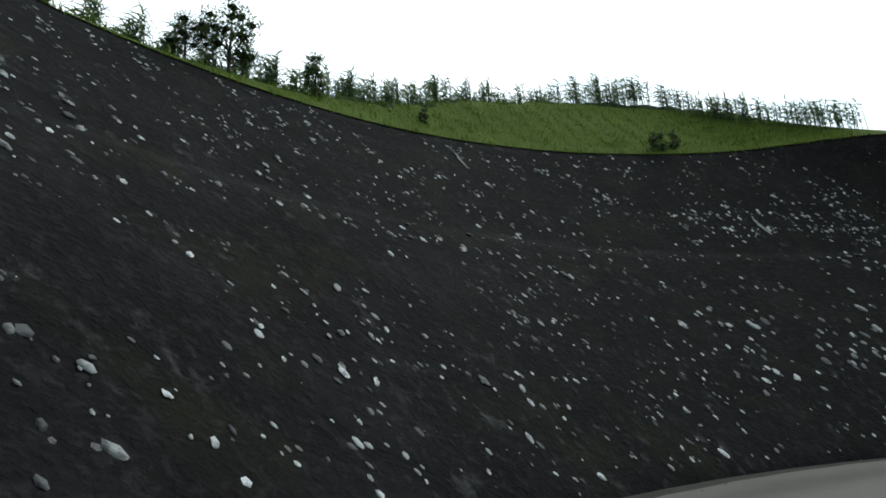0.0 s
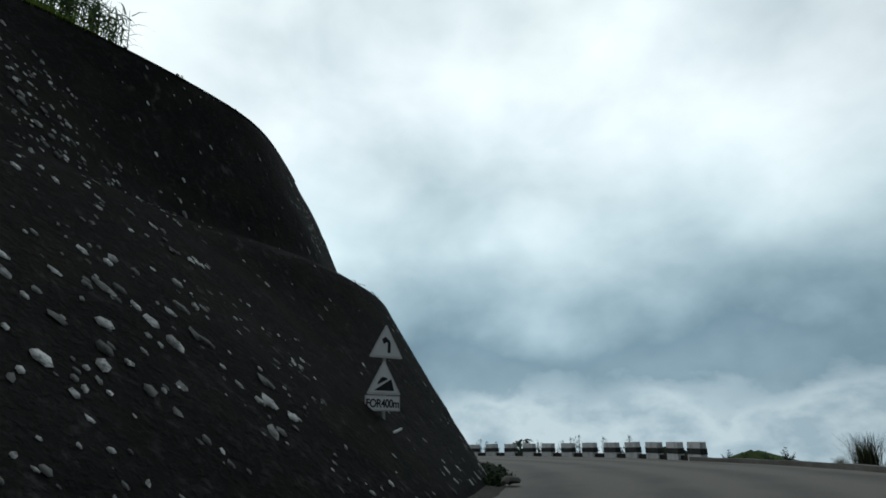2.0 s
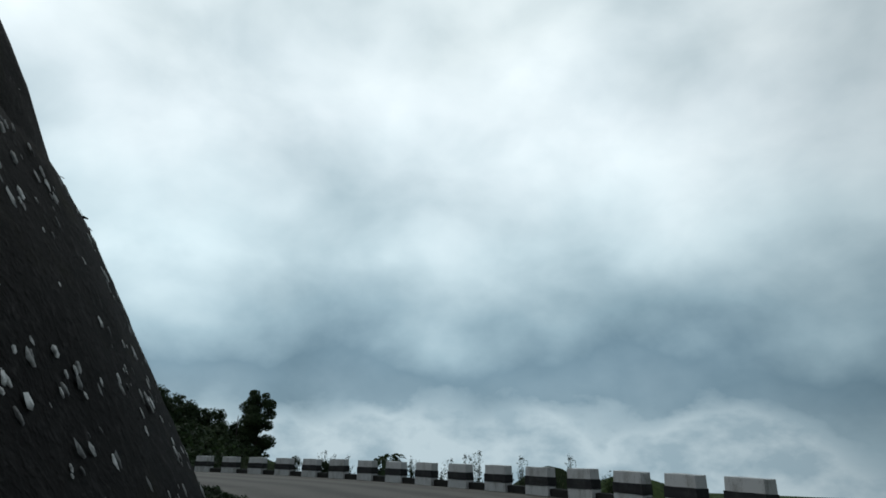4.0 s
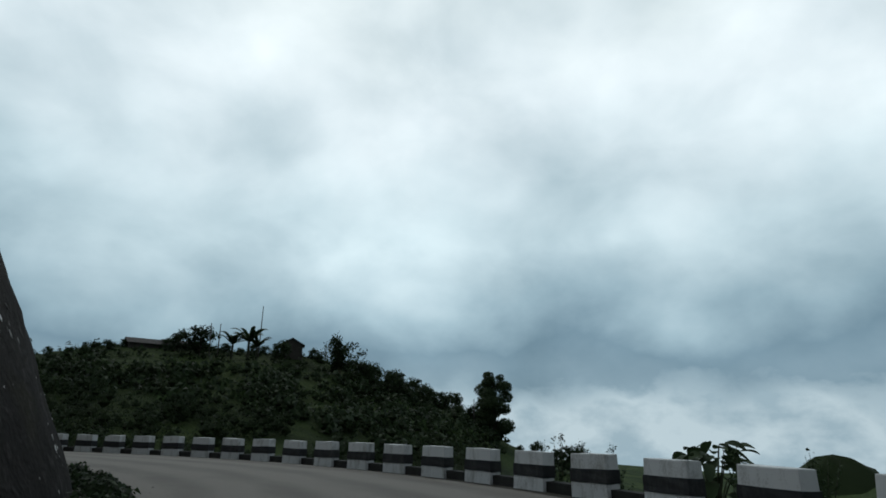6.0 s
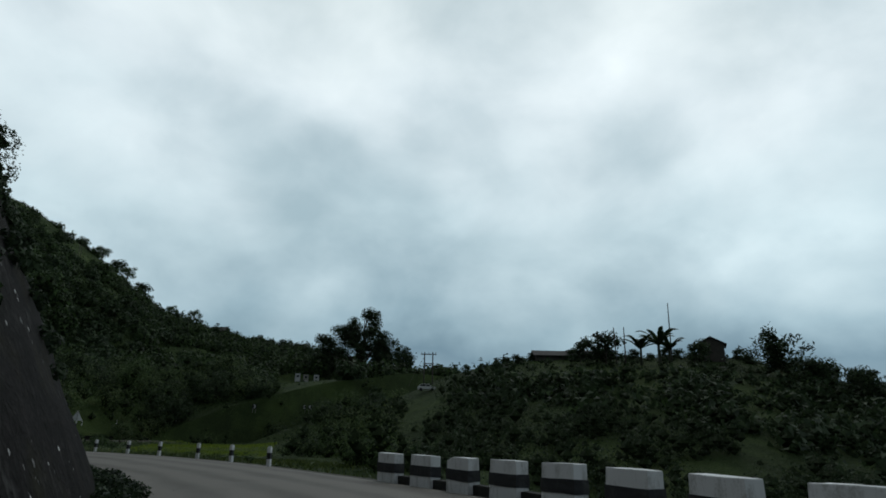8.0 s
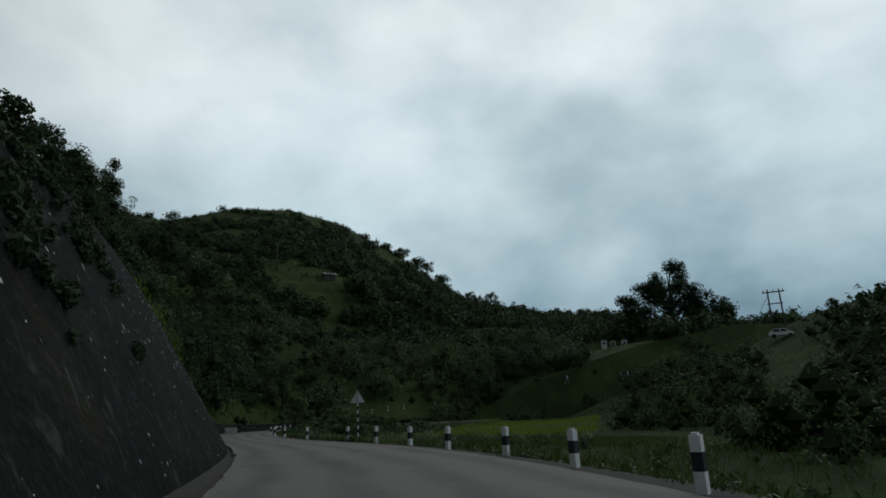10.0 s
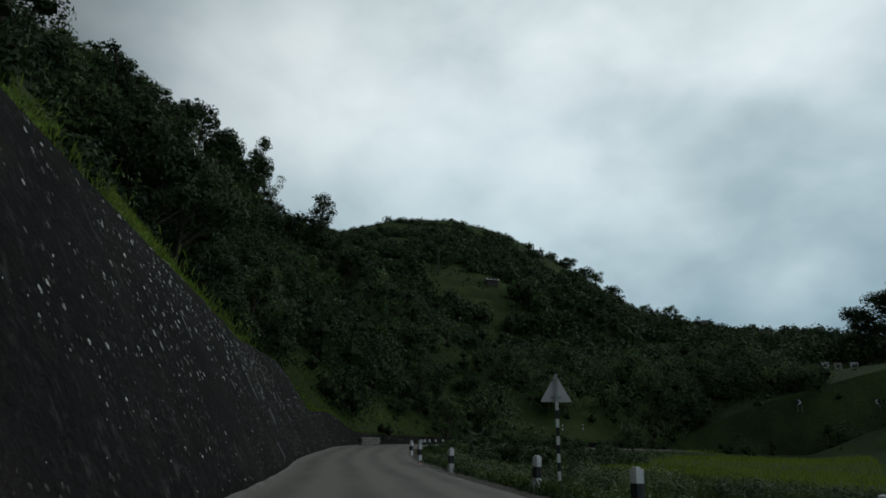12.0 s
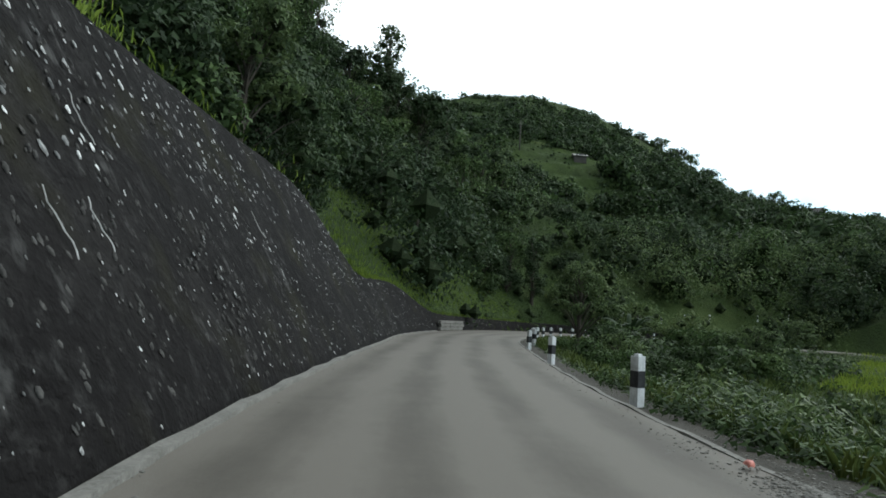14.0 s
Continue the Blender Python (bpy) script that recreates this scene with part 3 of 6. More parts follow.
def ground(x, y):
    x, y = np.asarray(x, float), np.asarray(y, float)
    fi, fd = nearest(foot, x, y)
    ri, rd = nearest(right, x, y)
    side = (x - foot[fi, 0]) * foot_n[fi, 0] + (y - foot[fi, 1]) * foot_n[fi, 1]
    rn = left_normals(right)
    rside = (x - right[ri, 0]) * rn[ri, 0] + (y - right[ri, 1]) * rn[ri, 1]
    hill_side = (side > 0) & (rside > 0)
    d = np.where(hill_side, fd, 0.0)
    # behind the wall
    behind = d - REACH[fi]
    past = np.where(behind > 0, np.maximum(behind - SHELF[fi], 0.05 * np.minimum(behind, 4)), behind)
    cap = HILL_CAP[fi]
    st = STEEP[fi]
    run = cap / st
    lo, kk, bb = LOW[fi], SLOPE[fi], BENCH[fi]
    inside = np.where(d < kk * lo, d / kk, np.where(d < kk * lo + bb, lo + 0.28 * (d - kk * lo), lo + 0.28 * bb + (d - kk * lo - bb) / SLOPE2[fi])) - 1.9
    up = CREST[fi] - 0.15 + st * np.minimum(past, run) + FIELD[fi] * np.maximum(past - run, 0) * np.exp(-np.maximum(past - run, 0) / 220.0)
    up = up + wobble(x, y, 6.0, 1.0) * 0.35 * smooth01(behind / 6) + wobble(x, y, 21.0, 2.0) * 2.2 * smooth01((behind - 12) / 25)
    # the spur is narrow: it stays low towards the first cutting
    roof = np.where(fi < CUT_END, 30.0, np.maximum(13.5 + 0.30 * np.hypot(x + 70, y + 33) + wobble(x, y, 25.0, 5.0), CREST[fi]))
    up = np.where(behind > 6, np.minimum(up, roof), up)
    hill = np.where(behind < 0, np.minimum(inside, up), up)
    # valley side
    v = np.where(rside < 0, rd, 0.0)
    east = smooth01((y + 22) / 26)
    drop_steep = -np.minimum(v, 40) * 0.6 - np.clip(v - 40, 0, 800) * 0.22 - 0.1
    gentle = -0.9 * smooth01(v / 5) - 0.7 * smooth01((v - 6) / 25)
    low = drop_steep * (1 - east) + gentle * east
    low = low + wobble(x, y, 4.0, 3.0) * 0.12 * smooth01((v - 1.5) / 4)
    # ridges
    dx, dy = x - HUB[0], y - HUB[1]
    r = np.hypot(dx, dy)
    az = np.degrees(np.arctan2(dx, dy))
    azf = np.where(az < -60, az + 360, az)
    R1, Z1 = np.interp(azf, FAR_RIDGE[:, 0], FAR_RIDGE[:, 1]), np.interp(azf, FAR_RIDGE[:, 0], FAR_RIDGE[:, 2])
    R2, Z2 = np.interp(az, MID_RIDGE[:, 0], MID_RIDGE[:, 1]), np.interp(az, MID_RIDGE[:, 0], MID_RIDGE[:, 2])
    t1 = np.clip((r - 105) / (R1 - 105), 0, 1.6)
    sunk = np.interp(azf, [84, 97, 200, 290], [3, 120, 120, 3])
    far = np.where(t1 < 1, (Z1 + sunk) * t1**1.15 - sunk, Z1 - (t1 - 1) * 60)
    far = far + wobble(x, y, 34, 4.0) * 3.5 * np.clip(t1, 0, 1) * np.clip(1.25 - t1, 0, 1)
    # cultivated terraces on the far hill
    bench_h = 4.2
    lift = (far + 3.0 * wobble(x, y, 60, 7.0)) / bench_h
    frac = lift - np.floor(lift)
    tread = (smooth01((frac - 0.62) / 0.38) - frac) * bench_h
    far = far + tread * 0.85 * smooth01((t1 - 0.12) / 0.1) * smooth01((1.0 - t1) / 0.06) * smooth01((azf + 6) / 6) * smooth01((60 - azf) / 8)
    has2 = smooth01((az - 40) / 6) * smooth01((126 - az) / 8)
    t2 = np.clip((r - 34) / (R2 - 34), 0, 1.8)
    mid = np.where(t2 < 1, (Z2 + 9) * t2**1.05 - 9, Z2 - (t2 - 1) * 40)
    mid = np.where(has2 > 0.02, mid * has2 - 20 * (1 - has2), -60)
    base = np.where(v > 0, np.minimum(low, -0.1) * smooth01(v / 2), 0.0)
    blend = smooth01((v - 10) / 30)
    raised = np.maximum(far, mid)
    land = np.where(v > 0, np.where(raised > base, base + (raised - base) * blend, base), -0.3)
    land = np.where(hill_side, np.where(d > REACH[fi] + 45, np.maximum(hill, far * smooth01((d - REACH[fi] - 45) / 120)), hill), land)
    land = np.where((~hill_side) & (v <= 0), -0.3, land)
    # the road's shoulder on the valley side
    land = np.where((v > 0) & (v < 1.2), np.minimum(land, -0.16), land)
    # the far road beyond the bend, and plains under the horizon
    away = np.hypot(x, y)
    return np.where(away > 900, np.minimum(land, 60) * (1 - smooth01((away - 900) / 900)) - 420 * smooth01((away - 900) / 2500), land)


def ticks(lo, hi, step, far, growth=1.22, even=0.0):
    """Grid lines: fine from lo to hi, of 3.8 m up to even, then ever wider."""
    mid = np.arange(lo, hi + step, step)
    out, s = [mid[-1]], step
    while out[-1] < far:
        s = min(s * growth, 3.8) if out[-1] < even else s * growth
        out.append(out[-1] + s)
    neg, s = [mid[0]], step
    while neg[-1] > -far:
        s *= growth
        neg.append(neg[-1] - s)
    return np.r_[np.array(neg[:0:-1]), mid, np.array(out[1:])]


gx, gy = ticks(-100, 70, 1.0, 4200, 1.13, 330), ticks(-62, 130, 1.0, 4200, 1.13, 540)
GX, GY = np.meshgrid(gx, gy)
GZ = ground(GX, GY)
gv = np.stack([GX.ravel(), GY.ravel(), GZ.ravel()], 1)
nx, ny = len(gx), len(gy)
q = (np.arange(ny - 1)[:, None] * nx + np.arange(nx - 1)[None]).ravel()
gf = np.stack([q, q + 1, q + nx + 1, q + nx], 1)
land = new("ground", mesh_of("ground", gv, gf, TERRAIN, True))
tagged(land, "green hillside and valley falling away from the road", "ground", kind="structure")


def lie(x, y):
    """Height of the built ground at one place."""
    i = int(np.clip(np.searchsorted(gx, x) - 1, 0, nx - 2))
    j = int(np.clip(np.searchsorted(gy, y) - 1, 0, ny - 2))
    u, v = (x - gx[i]) / (gx[i + 1] - gx[i]), (y - gy[j]) / (gy[j + 1] - gy[j])
    return float((GZ[j, i] * (1 - u) + GZ[j, i + 1] * u) * (1 - v) + (GZ[j + 1, i] * (1 - u) + GZ[j + 1, i + 1] * u) * v)


# a wooded knoll far down the valley
kv, kf = [], []
for a in range(24):
    for k in range(9):
        rho, t = 20.0 * k, 2 * math.pi * a / 24
        lump = 1 + 0.12 * math.sin(3 * t + k) + 0.06 * math.sin(7 * t)
        kv.append((767 + rho * lump * math.cos(t), -449 + rho * lump * math.sin(t), -15 - 34 * (rho / 60) ** 1.6 + (3.0 * math.sin(5 * t + 2 * k) if k else 0)))
for a in range(24):
    for k in range(8):
        b = (a + 1) % 24
        kf.append((a * 9 + k, a * 9 + k + 1, b * 9 + k + 1, b * 9 + k))
tagged(new("backdrop", mesh_of("backdrop", kv, kf, SHADE_GREEN, True)), "dark wooded knoll far down the valley", "hill", kind="structure")

# ---- road ----
GUTTER = keyed([(-83, -34, 0.45), (-48, -35.3, 0.6), (-36, -37, 0.9), (-15, -30, 1.0), (-3, -8, 0.9), (0.3, 15, 0.35), (0.9, 35, 0.12), (11, 97, 0.2)])
left = foot - foot_n * GUTTER[:, None]


def pair_up(line):
    """For each point of the wall-side edge, the partner on the valley side."""
    out = np.zeros_like(line)
    last = 0
    for i, p in enumerate(line):
        n = -foot_n[i]
        rel = right - p
        along = np.abs(rel[:, 0] * n[1] - rel[:, 1] * n[0])
        ahead = rel @ n
        along[(ahead < 2) | (ahead > 18)] = 1e6
        j = int(np.argmin(along + 0.02 * np.abs(ahead)))
        last = max(last, j)
        out[i] = right[last]
    for _ in range(10):
        out[1:-1] = (out[:-2] + 2 * out[1:-1] + out[2:]) / 4
    return out


partner = pair_up(left)
M = 9
rv, rf, ruv = [], [], []
for i in range(NS):
    for k in range(M):
        u = k / (M - 1)
        p = left[i] * (1 - u) + partner[i] * u
        crown = 0.05 * (1 - (2 * u - 1) ** 2)
        if k in (0, M - 1):
            p = p + foot_n[i] * (0.05 * noise.noise(Vector((arc[i] * 0.45, k, 2.0))) + 0.03 * math.sin(i * 2.3 + k))
        rv.append((p[0], p[1], crown - 0.005))
        ruv.append((u, arc[i]))
for i in range(NS - 1):
    for k in range(M - 1):
        a = i * M + k
        rf.append((a, a + 1, a + M + 1, a + M))
rm = mesh_of("road", np.array(rv), rf, ROAD, True)
layer = rm.uv_layers.new(name="UVMap")
for poly in rm.polygons:
    for li in poly.loop_indices:
        layer.data[li].uv = ruv[rm.loops[li].vertex_index]
tagged(new("road", rm), "pale worn concrete hill road with wheel tracks", "road", kind="structure")

# gutter between the wall and the road
gvv, gff = [], []
for i in range(NS):
    a, b, c = left[i] - foot_n[i] * 0.08, left[i] + foot_n[i] * 0.45 * GUTTER[i], foot[i] + foot_n[i] * 0.3
    gvv += [(a[0], a[1], -0.03), (b[0], b[1], -0.035 - 0.1 * min(1, GUTTER[i])), (c[0], c[1], 0.02)]
for i in range(NS - 1):
    for k in range(2):
        o = i * 3 + k
        gff.append((o, o + 1, o + 4, o + 3))
tagged(new("gutter", mesh_of("gutter", np.array(gvv), gff, VERGE, True)), "damp earthen gutter along the foot of the wall", "gutter", kind="structure")

# valley-side shoulder and its broken concrete edge
pn = left_normals(partner)
svv, sff = [], []
for i in range(NS):
    for off, z in ((-0.12, -0.035), (0.5, -0.02), (1.3, -0.14)):
        p = partner[i] - pn[i] * off
        svv.append((p[0], p[1], z))
for i in range(NS - 1):
    for k in range(2):
        o = i * 3 + k
        sff.append((o, o + 3, o + 4, o + 1))
tagged(new("shoulder", mesh_of("shoulder", np.array(svv), sff, VERGE, True)), "narrow gravelly earth shoulder of the road", "shoulder", kind="structure")


def kerb_run(name, line, normals, lo, hi, width, height, inset, mat, label):
    v, f = [], []
    idx = [i for i in range(len(line)) if lo <= i <= hi]
    for i in idx:
        for off, z in ((inset, -0.1), (inset, height), (inset + width, height), (inset + width, -0.1)):
            p = line[i] - normals[i] * (off + 0.02 * math.sin(i * 2.1))
            v.append((p[0], p[1], z + (0.012 * math.sin(i * 1.9) if z > 0 else 0)))
    n = len(idx)
    for i in range(n - 1):
        for k in range(3):
            o = i * 4 + k
            f.append((o, o + 4, o + 5, o + 1))
    f += [(0, 1, 2, 3), tuple((n - 1) * 4 + k for k in (3, 2, 1, 0))]
    ob = new(name, mesh_of(name, np.array(v), f, mat))
    return tagged(ob, label, "kerb", kind="structure")


def part_index(x, y):
    return int(np.argmin(np.hypot(partner[:, 0] - x, partner[:, 1] - y)))


kerb_run("kerb", partner, pn, part_index(-58, -43.5), part_index(-37.2, -47.2), 0.22, 0.16, 0.05, KERB, "low pale concrete kerb on the valley side")
kerb_run("kerb", partner, pn, part_index(8.3, 29), part_index(20, 93), 0.1, 0.012, -0.03, KERB, "broken flush concrete edging of the road")

kerb_run("kerb", left, -foot_n, int(arc_at(0.6, 14) / 0.8), int(arc_at(5.3, 77.4) / 0.8), 0.14, 0.05, -0.03, KERB, "low worn concrete channel edge along the wall's foot")

# ---- retaining wall ----
rows_z = 30
wv, wf = [], []
for i in range(NS):
    prof = face_profile(i)
    zs = [p[1] for p in prof]
    for k in range(rows_z):
        t = k / (rows_z - 1)
        # heights spread over the profile's own corners
        seg = [0.0, 0.05, 0.5, 0.57, 1.0]
        off = np.interp(t, seg, [p[0] for p in prof])
        z = np.interp(t, seg, zs)
        rough = 0.07 * noise.noise(Vector((arc[i] * 0.55, t * 9, 3.0))) + 0.05 * noise.noise(Vector((arc[i] * 1.9, t * 31, 7.0)))
        off += rough * (min(1, k * 0.25) if k < rows_z - 1 else 0.3)
        wv.append((foot[i, 0] + foot_n[i, 0] * off, foot[i, 1] + foot_n[i, 1] * off, z))
    # coping turned back into the hill
    p = foot[i] + foot_n[i] * (prof[-1][0] + 0.7)
    wv.append((p[0], p[1], prof[-1][1] - 0.05))
K = rows_z + 1
for i in range(NS - 1):
    for k in range(K - 1):
        a = i * K + k
        wf.append((a, a + K, a + K + 1, a + 1))
retaining = tagged(new("retaining_wall", mesh_of("retaining_wall", np.array(wv), wf, WALL, True)), "dark wet cement-faced rubble retaining wall with pale stones", "retaining wall", kind="structure")


# ---- short bright grass above the cuttings ----


def grass_bank(i0, i1, deep, label):
    v, f = [], []
    cols = 9
    for i in range(i0, i1):
        taper = min(1.0, (i - i0) / 6 + 0.15, (i1 - 1 - i) / 6 + 0.15)
        for k in range(cols):
            back = -0.05 + deep * taper * k / (cols - 1)
            p = foot[i] + foot_n[i] * (REACH[i] + back)
            z = CREST[i] + 0.02 if k == 0 else max(lie(p[0], p[1]) + 0.09, CREST[i] - 0.1)
            v.append((p[0], p[1], z))
    for i in range(i1 - i0 - 1):
        for k in range(cols - 1):
            a = i * cols + k
            f.append((a, a + cols, a + cols + 1, a + 1))
    tagged(new("grass_bank", mesh_of("grass_bank", np.array(v), f, BANK, True)), label, "grass bank", kind="structure")


def station(x, y):
    return int(arc_at(x, y) / 0.8)


grass_bank(station(-92, -47), station(-36, -37), 8.0, "bright green grassed bank above the cutting")
grass_bank(station(0.6, 18), station(1.8, 41), 4.2, "narrow grassed strip along the wall's crest")


# ---- the open field below the valley verge ----
FIELD_AT, FIELD_U, FIELD_V = np.array([23.5, 60.0]), np.array([0.62, 0.785]), np.array([0.785, -0.62])


def in_field(x, y, rim=0.0):
    a, b = x - FIELD_AT[0], y - FIELD_AT[1]
    u, v = a * FIELD_U[0] + b * FIELD_U[1], a * FIELD_V[0] + b * FIELD_V[1]
    return -rim < u < 58 + rim and -rim < v < 24 + rim


fv_, ff_ = [], []
for j in range(30):
    for k in range(13):
        p = FIELD_AT + FIELD_U * 2.0 * j + FIELD_V * 2.0 * k
        wave = 0.8 * noise.noise(Vector((j * 0.4, k * 0.4, 5.0)))
        p = p + FIELD_V * wave * (k in (0, 12)) * 1.5 + FIELD_U * wave * (j in (0, 29))
        fv_.append((p[0], p[1], lie(p[0], p[1]) + (0.16 if 0 < k < 12 and 0 < j < 29 else -0.05)))
for j in range(29):
    for k in range(12):
        a = j * 13 + k
        ff_.append((a, a + 1, a + 14, a + 13))
tagged(new("field", mesh_of("field", np.array(fv_), ff_, FIELD_GREEN, True)), "open yellow-green field below the road", "field", kind="structure")

# ---- parapet blocks on the outside of the bend ----
BLOCKS = np.array([(2.48, -17.06), (1.84, -19.03), (1.15, -20.96), (0.38, -22.88), (-0.45, -24.78), (-1.38, -26.65), (-2.4, -28.46), (-3.54, -30.23), (-4.79, -31.94), (-6.15, -33.58),
                   (-7.61, -35.15), (-9.16, -36.64), (-10.78, -38.05), (-12.49, -39.39), (-14.28, -40.62), (-16.16, -41.75), (-18.11, -42.78), (-20.12, -43.67), (-22.17, -44.47),
                   (-24.25, -45.22), (-26.35, -45.92), (-28.45, -46.53), (-30.53, -46.98), (-32.57, -47.28), (-34.59, -47.45), (-36.57, -47.52)])
BW, BT, BH = 1.14, 0.34, 0.84


def slab(z0, z1, grow, seed, chip=0.0):
    """One painted course of a block, a little uneven; x runs along the line, y away from the road."""
    rng = random.Random(seed)
    bm = bmesh.new()
    bmesh.ops.create_cube(bm, size=1.0)
    bmesh.ops.subdivide_edges(bm, edges=list(bm.edges), cuts=2, use_grid_fill=True)
    for v in bm.verts:
        z = z0 + (v.co.z + 0.5) * (z1 - z0)
        lean = 1.0 - 0.05 * z / BH
        x, y = v.co.x * (BW + grow) * lean, v.co.y * (BT + grow) * lean
        if chip and z > BH - 0.12 and v.co.x < -0.3:
            z -= chip
        v.co = Vector((x + BW / 2 + rng.uniform(-0.006, 0.006), y + BT / 2 + rng.uniform(-0.006, 0.006), z + (rng.uniform(-0.008, 0.008) if z > 0.05 else 0)))
    return bm


def parapet_block(seed, chip=0.0):
    ob = thing("parapet_block", "white and black painted concrete parapet block beside the road", "parapet block", "parapet blocks round the bend")
    body = part("block_body", slab(-0.15, BH, 0.0, seed, chip), WHITE, ob, "limewashed concrete body", bevel=0.018)
    part("painted_band", slab(0.28, 0.55, 0.028, seed + 1), BLACK, ob, "worn black painted band")
    return ob


protos = [parapet_block(11), parapet_block(23), parapet_block(37), parapet_block(5, 0.09)]
tangent = np.gradient(BLOCKS, axis=0)
for k, (bx, by) in enumerate(BLOCKS):
    # the given corner is the far end of the road face; x runs back along the line towards the next block
    a = math.degrees(math.atan2(tangent[k][1], tangent[k][0]))
    r = random.Random(k)
    m = pose(bx, by, 0, r.uniform(-1.2, 1.2), r.uniform(-1.0, 1.0), a + r.uniform(-1.5, 1.5))
    which = 3 if k == 2 else r.randrange(3)
    src = protos[which]
    if "used" not in src:
        src["used"] = 1
        src.matrix_world = m
    else:
        copy_thing(src, m)
for p in protos:
    if "used" in p:
        del p["used"]
for ob in bpy.data.objects:
    if "used" in ob:
        del ob["used"]

# low dark plinth that ties the blocks together
line = np.array([b for b in BLOCKS])
tn = tangent / np.linalg.norm(tangent, axis=1)[:, None]
outn = np.stack([-tn[:, 1], tn[:, 0]], 1)
pv, pf = [], []
for k in range(len(line)):
    for off, z in ((0.13, -0.15), (0.13, 0.2), (0.36, 0.21), (0.36, -0.4)):
        p = line[k] + outn[k] * off
        pv.append((p[0], p[1], z))
for k in range(len(line) - 1):
    for c in range(3):
        o = k * 4 + c
        pf.append((o, o + 1, o + 5, o + 4))
tagged(new("plinth", mesh_of("plinth", np.array(pv), pf, PLINTH)), "low blackened concrete plinth between the parapet blocks", "plinth", kind="structure")

# ---- guard posts ----
POSTS = np.array([(5.68, -6.88), (6.97, -1.82), (8.03, 3.33), (8.39, 8.59), (8.71, 13.61), (8.72, 18.83), (8.65, 24.45), (7.64, 31.59), (7.57, 40.55), (8.09, 49.42), (9.03, 58.25)])
PW, PH = 0.165, 0.84


def guard_post():
    ob = thing("guard_post", "square black and white painted concrete guard post", "guard post", "guard posts along the road")
    for name, mat, z0, z1, g in (("white_band", WHITE, -0.2, 0.29, 0.0), ("black_band", BLACK, 0.29, 0.565, 0.004), ("white_band", WHITE, 0.565, PH, 0.0)):
        bm = box((PW + g, PW + g, z1 - z0), (0, 0, (z0 + z1) / 2))
        if z1 == PH:
            top = [e for e in bm.edges if all(v.co.z > PH - 0.01 for v in e.verts)]
            bmesh.ops.bevel(bm, geom=top, offset=0.035, segments=2, affect="EDGES")
        part(name, bm, mat, ob, bevel=0.0)
    return ob


gp = guard_post()
spots = [(x, y, 0.0) for x, y in POSTS]
bend = [i for i in range(len(partner)) if 60 < partner[i, 1] and partner[i, 0] < 40]
for n, i in enumerate(bend[6::5]):
    p = partner[i] - pn[i] * 0.8
    spots.append((p[0], p[1], 0.0))
for k, (x, y, z) in enumerate(spots):
    r = random.Random(k + 50)
    m = pose(x, y, max(z, lie(x, y)) if z == 0 and abs(lie(x, y)) < 0.3 else z, r.uniform(-2, 2), r.uniform(-2, 2), 25 + r.uniform(-12, 12))
    if k == 0:
        gp.matrix_world = m
    else:
        copy_thing(gp, m)

# ---- warning sign seen from behind ----


def triangle(side, cut=0.06):
    h = side * math.sqrt(3) / 2
    raw = [(-side / 2, 0), (side / 2, 0), (0, h)]
    out = []
    for i in range(3):
        p, a, b = Vector(raw[i]), Vector(raw[i - 1]), Vector(raw[(i + 1) % 3])
        u, v = (a - p).normalized(), (b - p).normalized()
        for t in (0.0, 0.33, 0.67, 1.0):
            d = (u * (1 - t) + v * t)
            out.append(tuple(p + u * cut * (1 - t) + v * cut * t + d * 0.0 - (u + v) * cut * 0.35 * (1 - abs(2 * t - 1))))
    return out


def striped_pole(ob, height, width, bands, start_white=True):
    z = -0.25
    step = (height + 0.25) / bands
    for k in range(bands):
        white = (k % 2 == 0) == start_white
        part("pole_band", box((width, width, step), (0, 0, z + step / 2)), WHITE if white else BLACK, ob, "white painted band" if white else "black painted band")
        z += step


back_sign = thing("warning_sign", "grey back of a triangular warning sign on a striped pole", "road sign", at=pose(9.64, 25.54, -0.05, 0, 0.8, 172))
striped_pole(back_sign, 2.32, 0.085, 11)
plate = part("sign_plate", prism([(x, z + 2.32) for x, z in triangle(0.9)], 0.012, -0.07), METAL_BACK, back_sign, "dull aluminium plate", bevel=0.0)
part("sign_edge", prism([(x * 1.012, (z - 0.25) * 1.012 + 2.57) for x, z in triangle(0.9)], 0.02, -0.085), SIGN_RIM, back_sign)
part("pole_top", box((0.075, 0.05, 0.8), (0, 0.0, 2.7)), STEEL, back_sign, "bare steel upper pole")
part("bracket", box((0.22, 0.03, 0.035), (0, -0.03, 2.95)), STEEL, back_sign)
part("bracket", box((0.30, 0.03, 0.035), (0, -0.03, 2.45)), STEEL, back_sign)

# ---- bend and gradient signs set in the wall ----


def arc_arrow():
    """The bent arrow, as an outline in x and z."""
    inner, outer = [], []
    for k in range(7):
        a = radians(0 + 75 * k / 6)
        cx_, cz_ = -0.03, 0.30
        inner.append((cx_ + 0.045 * math.cos(a), cz_ + 0.055 * math.sin(a)))
        outer.append((cx_ + 0.125 * math.cos(a), cz_ + 0.135 * math.sin(a)))
    tail = [(0.01, 0.10), (0.09, 0.10)]
    head = [(-0.04, 0.475), (-0.145, 0.41), (-0.085, 0.295)]
    return [tail[1]] + outer + head + inner[::-1] + [tail[0]]


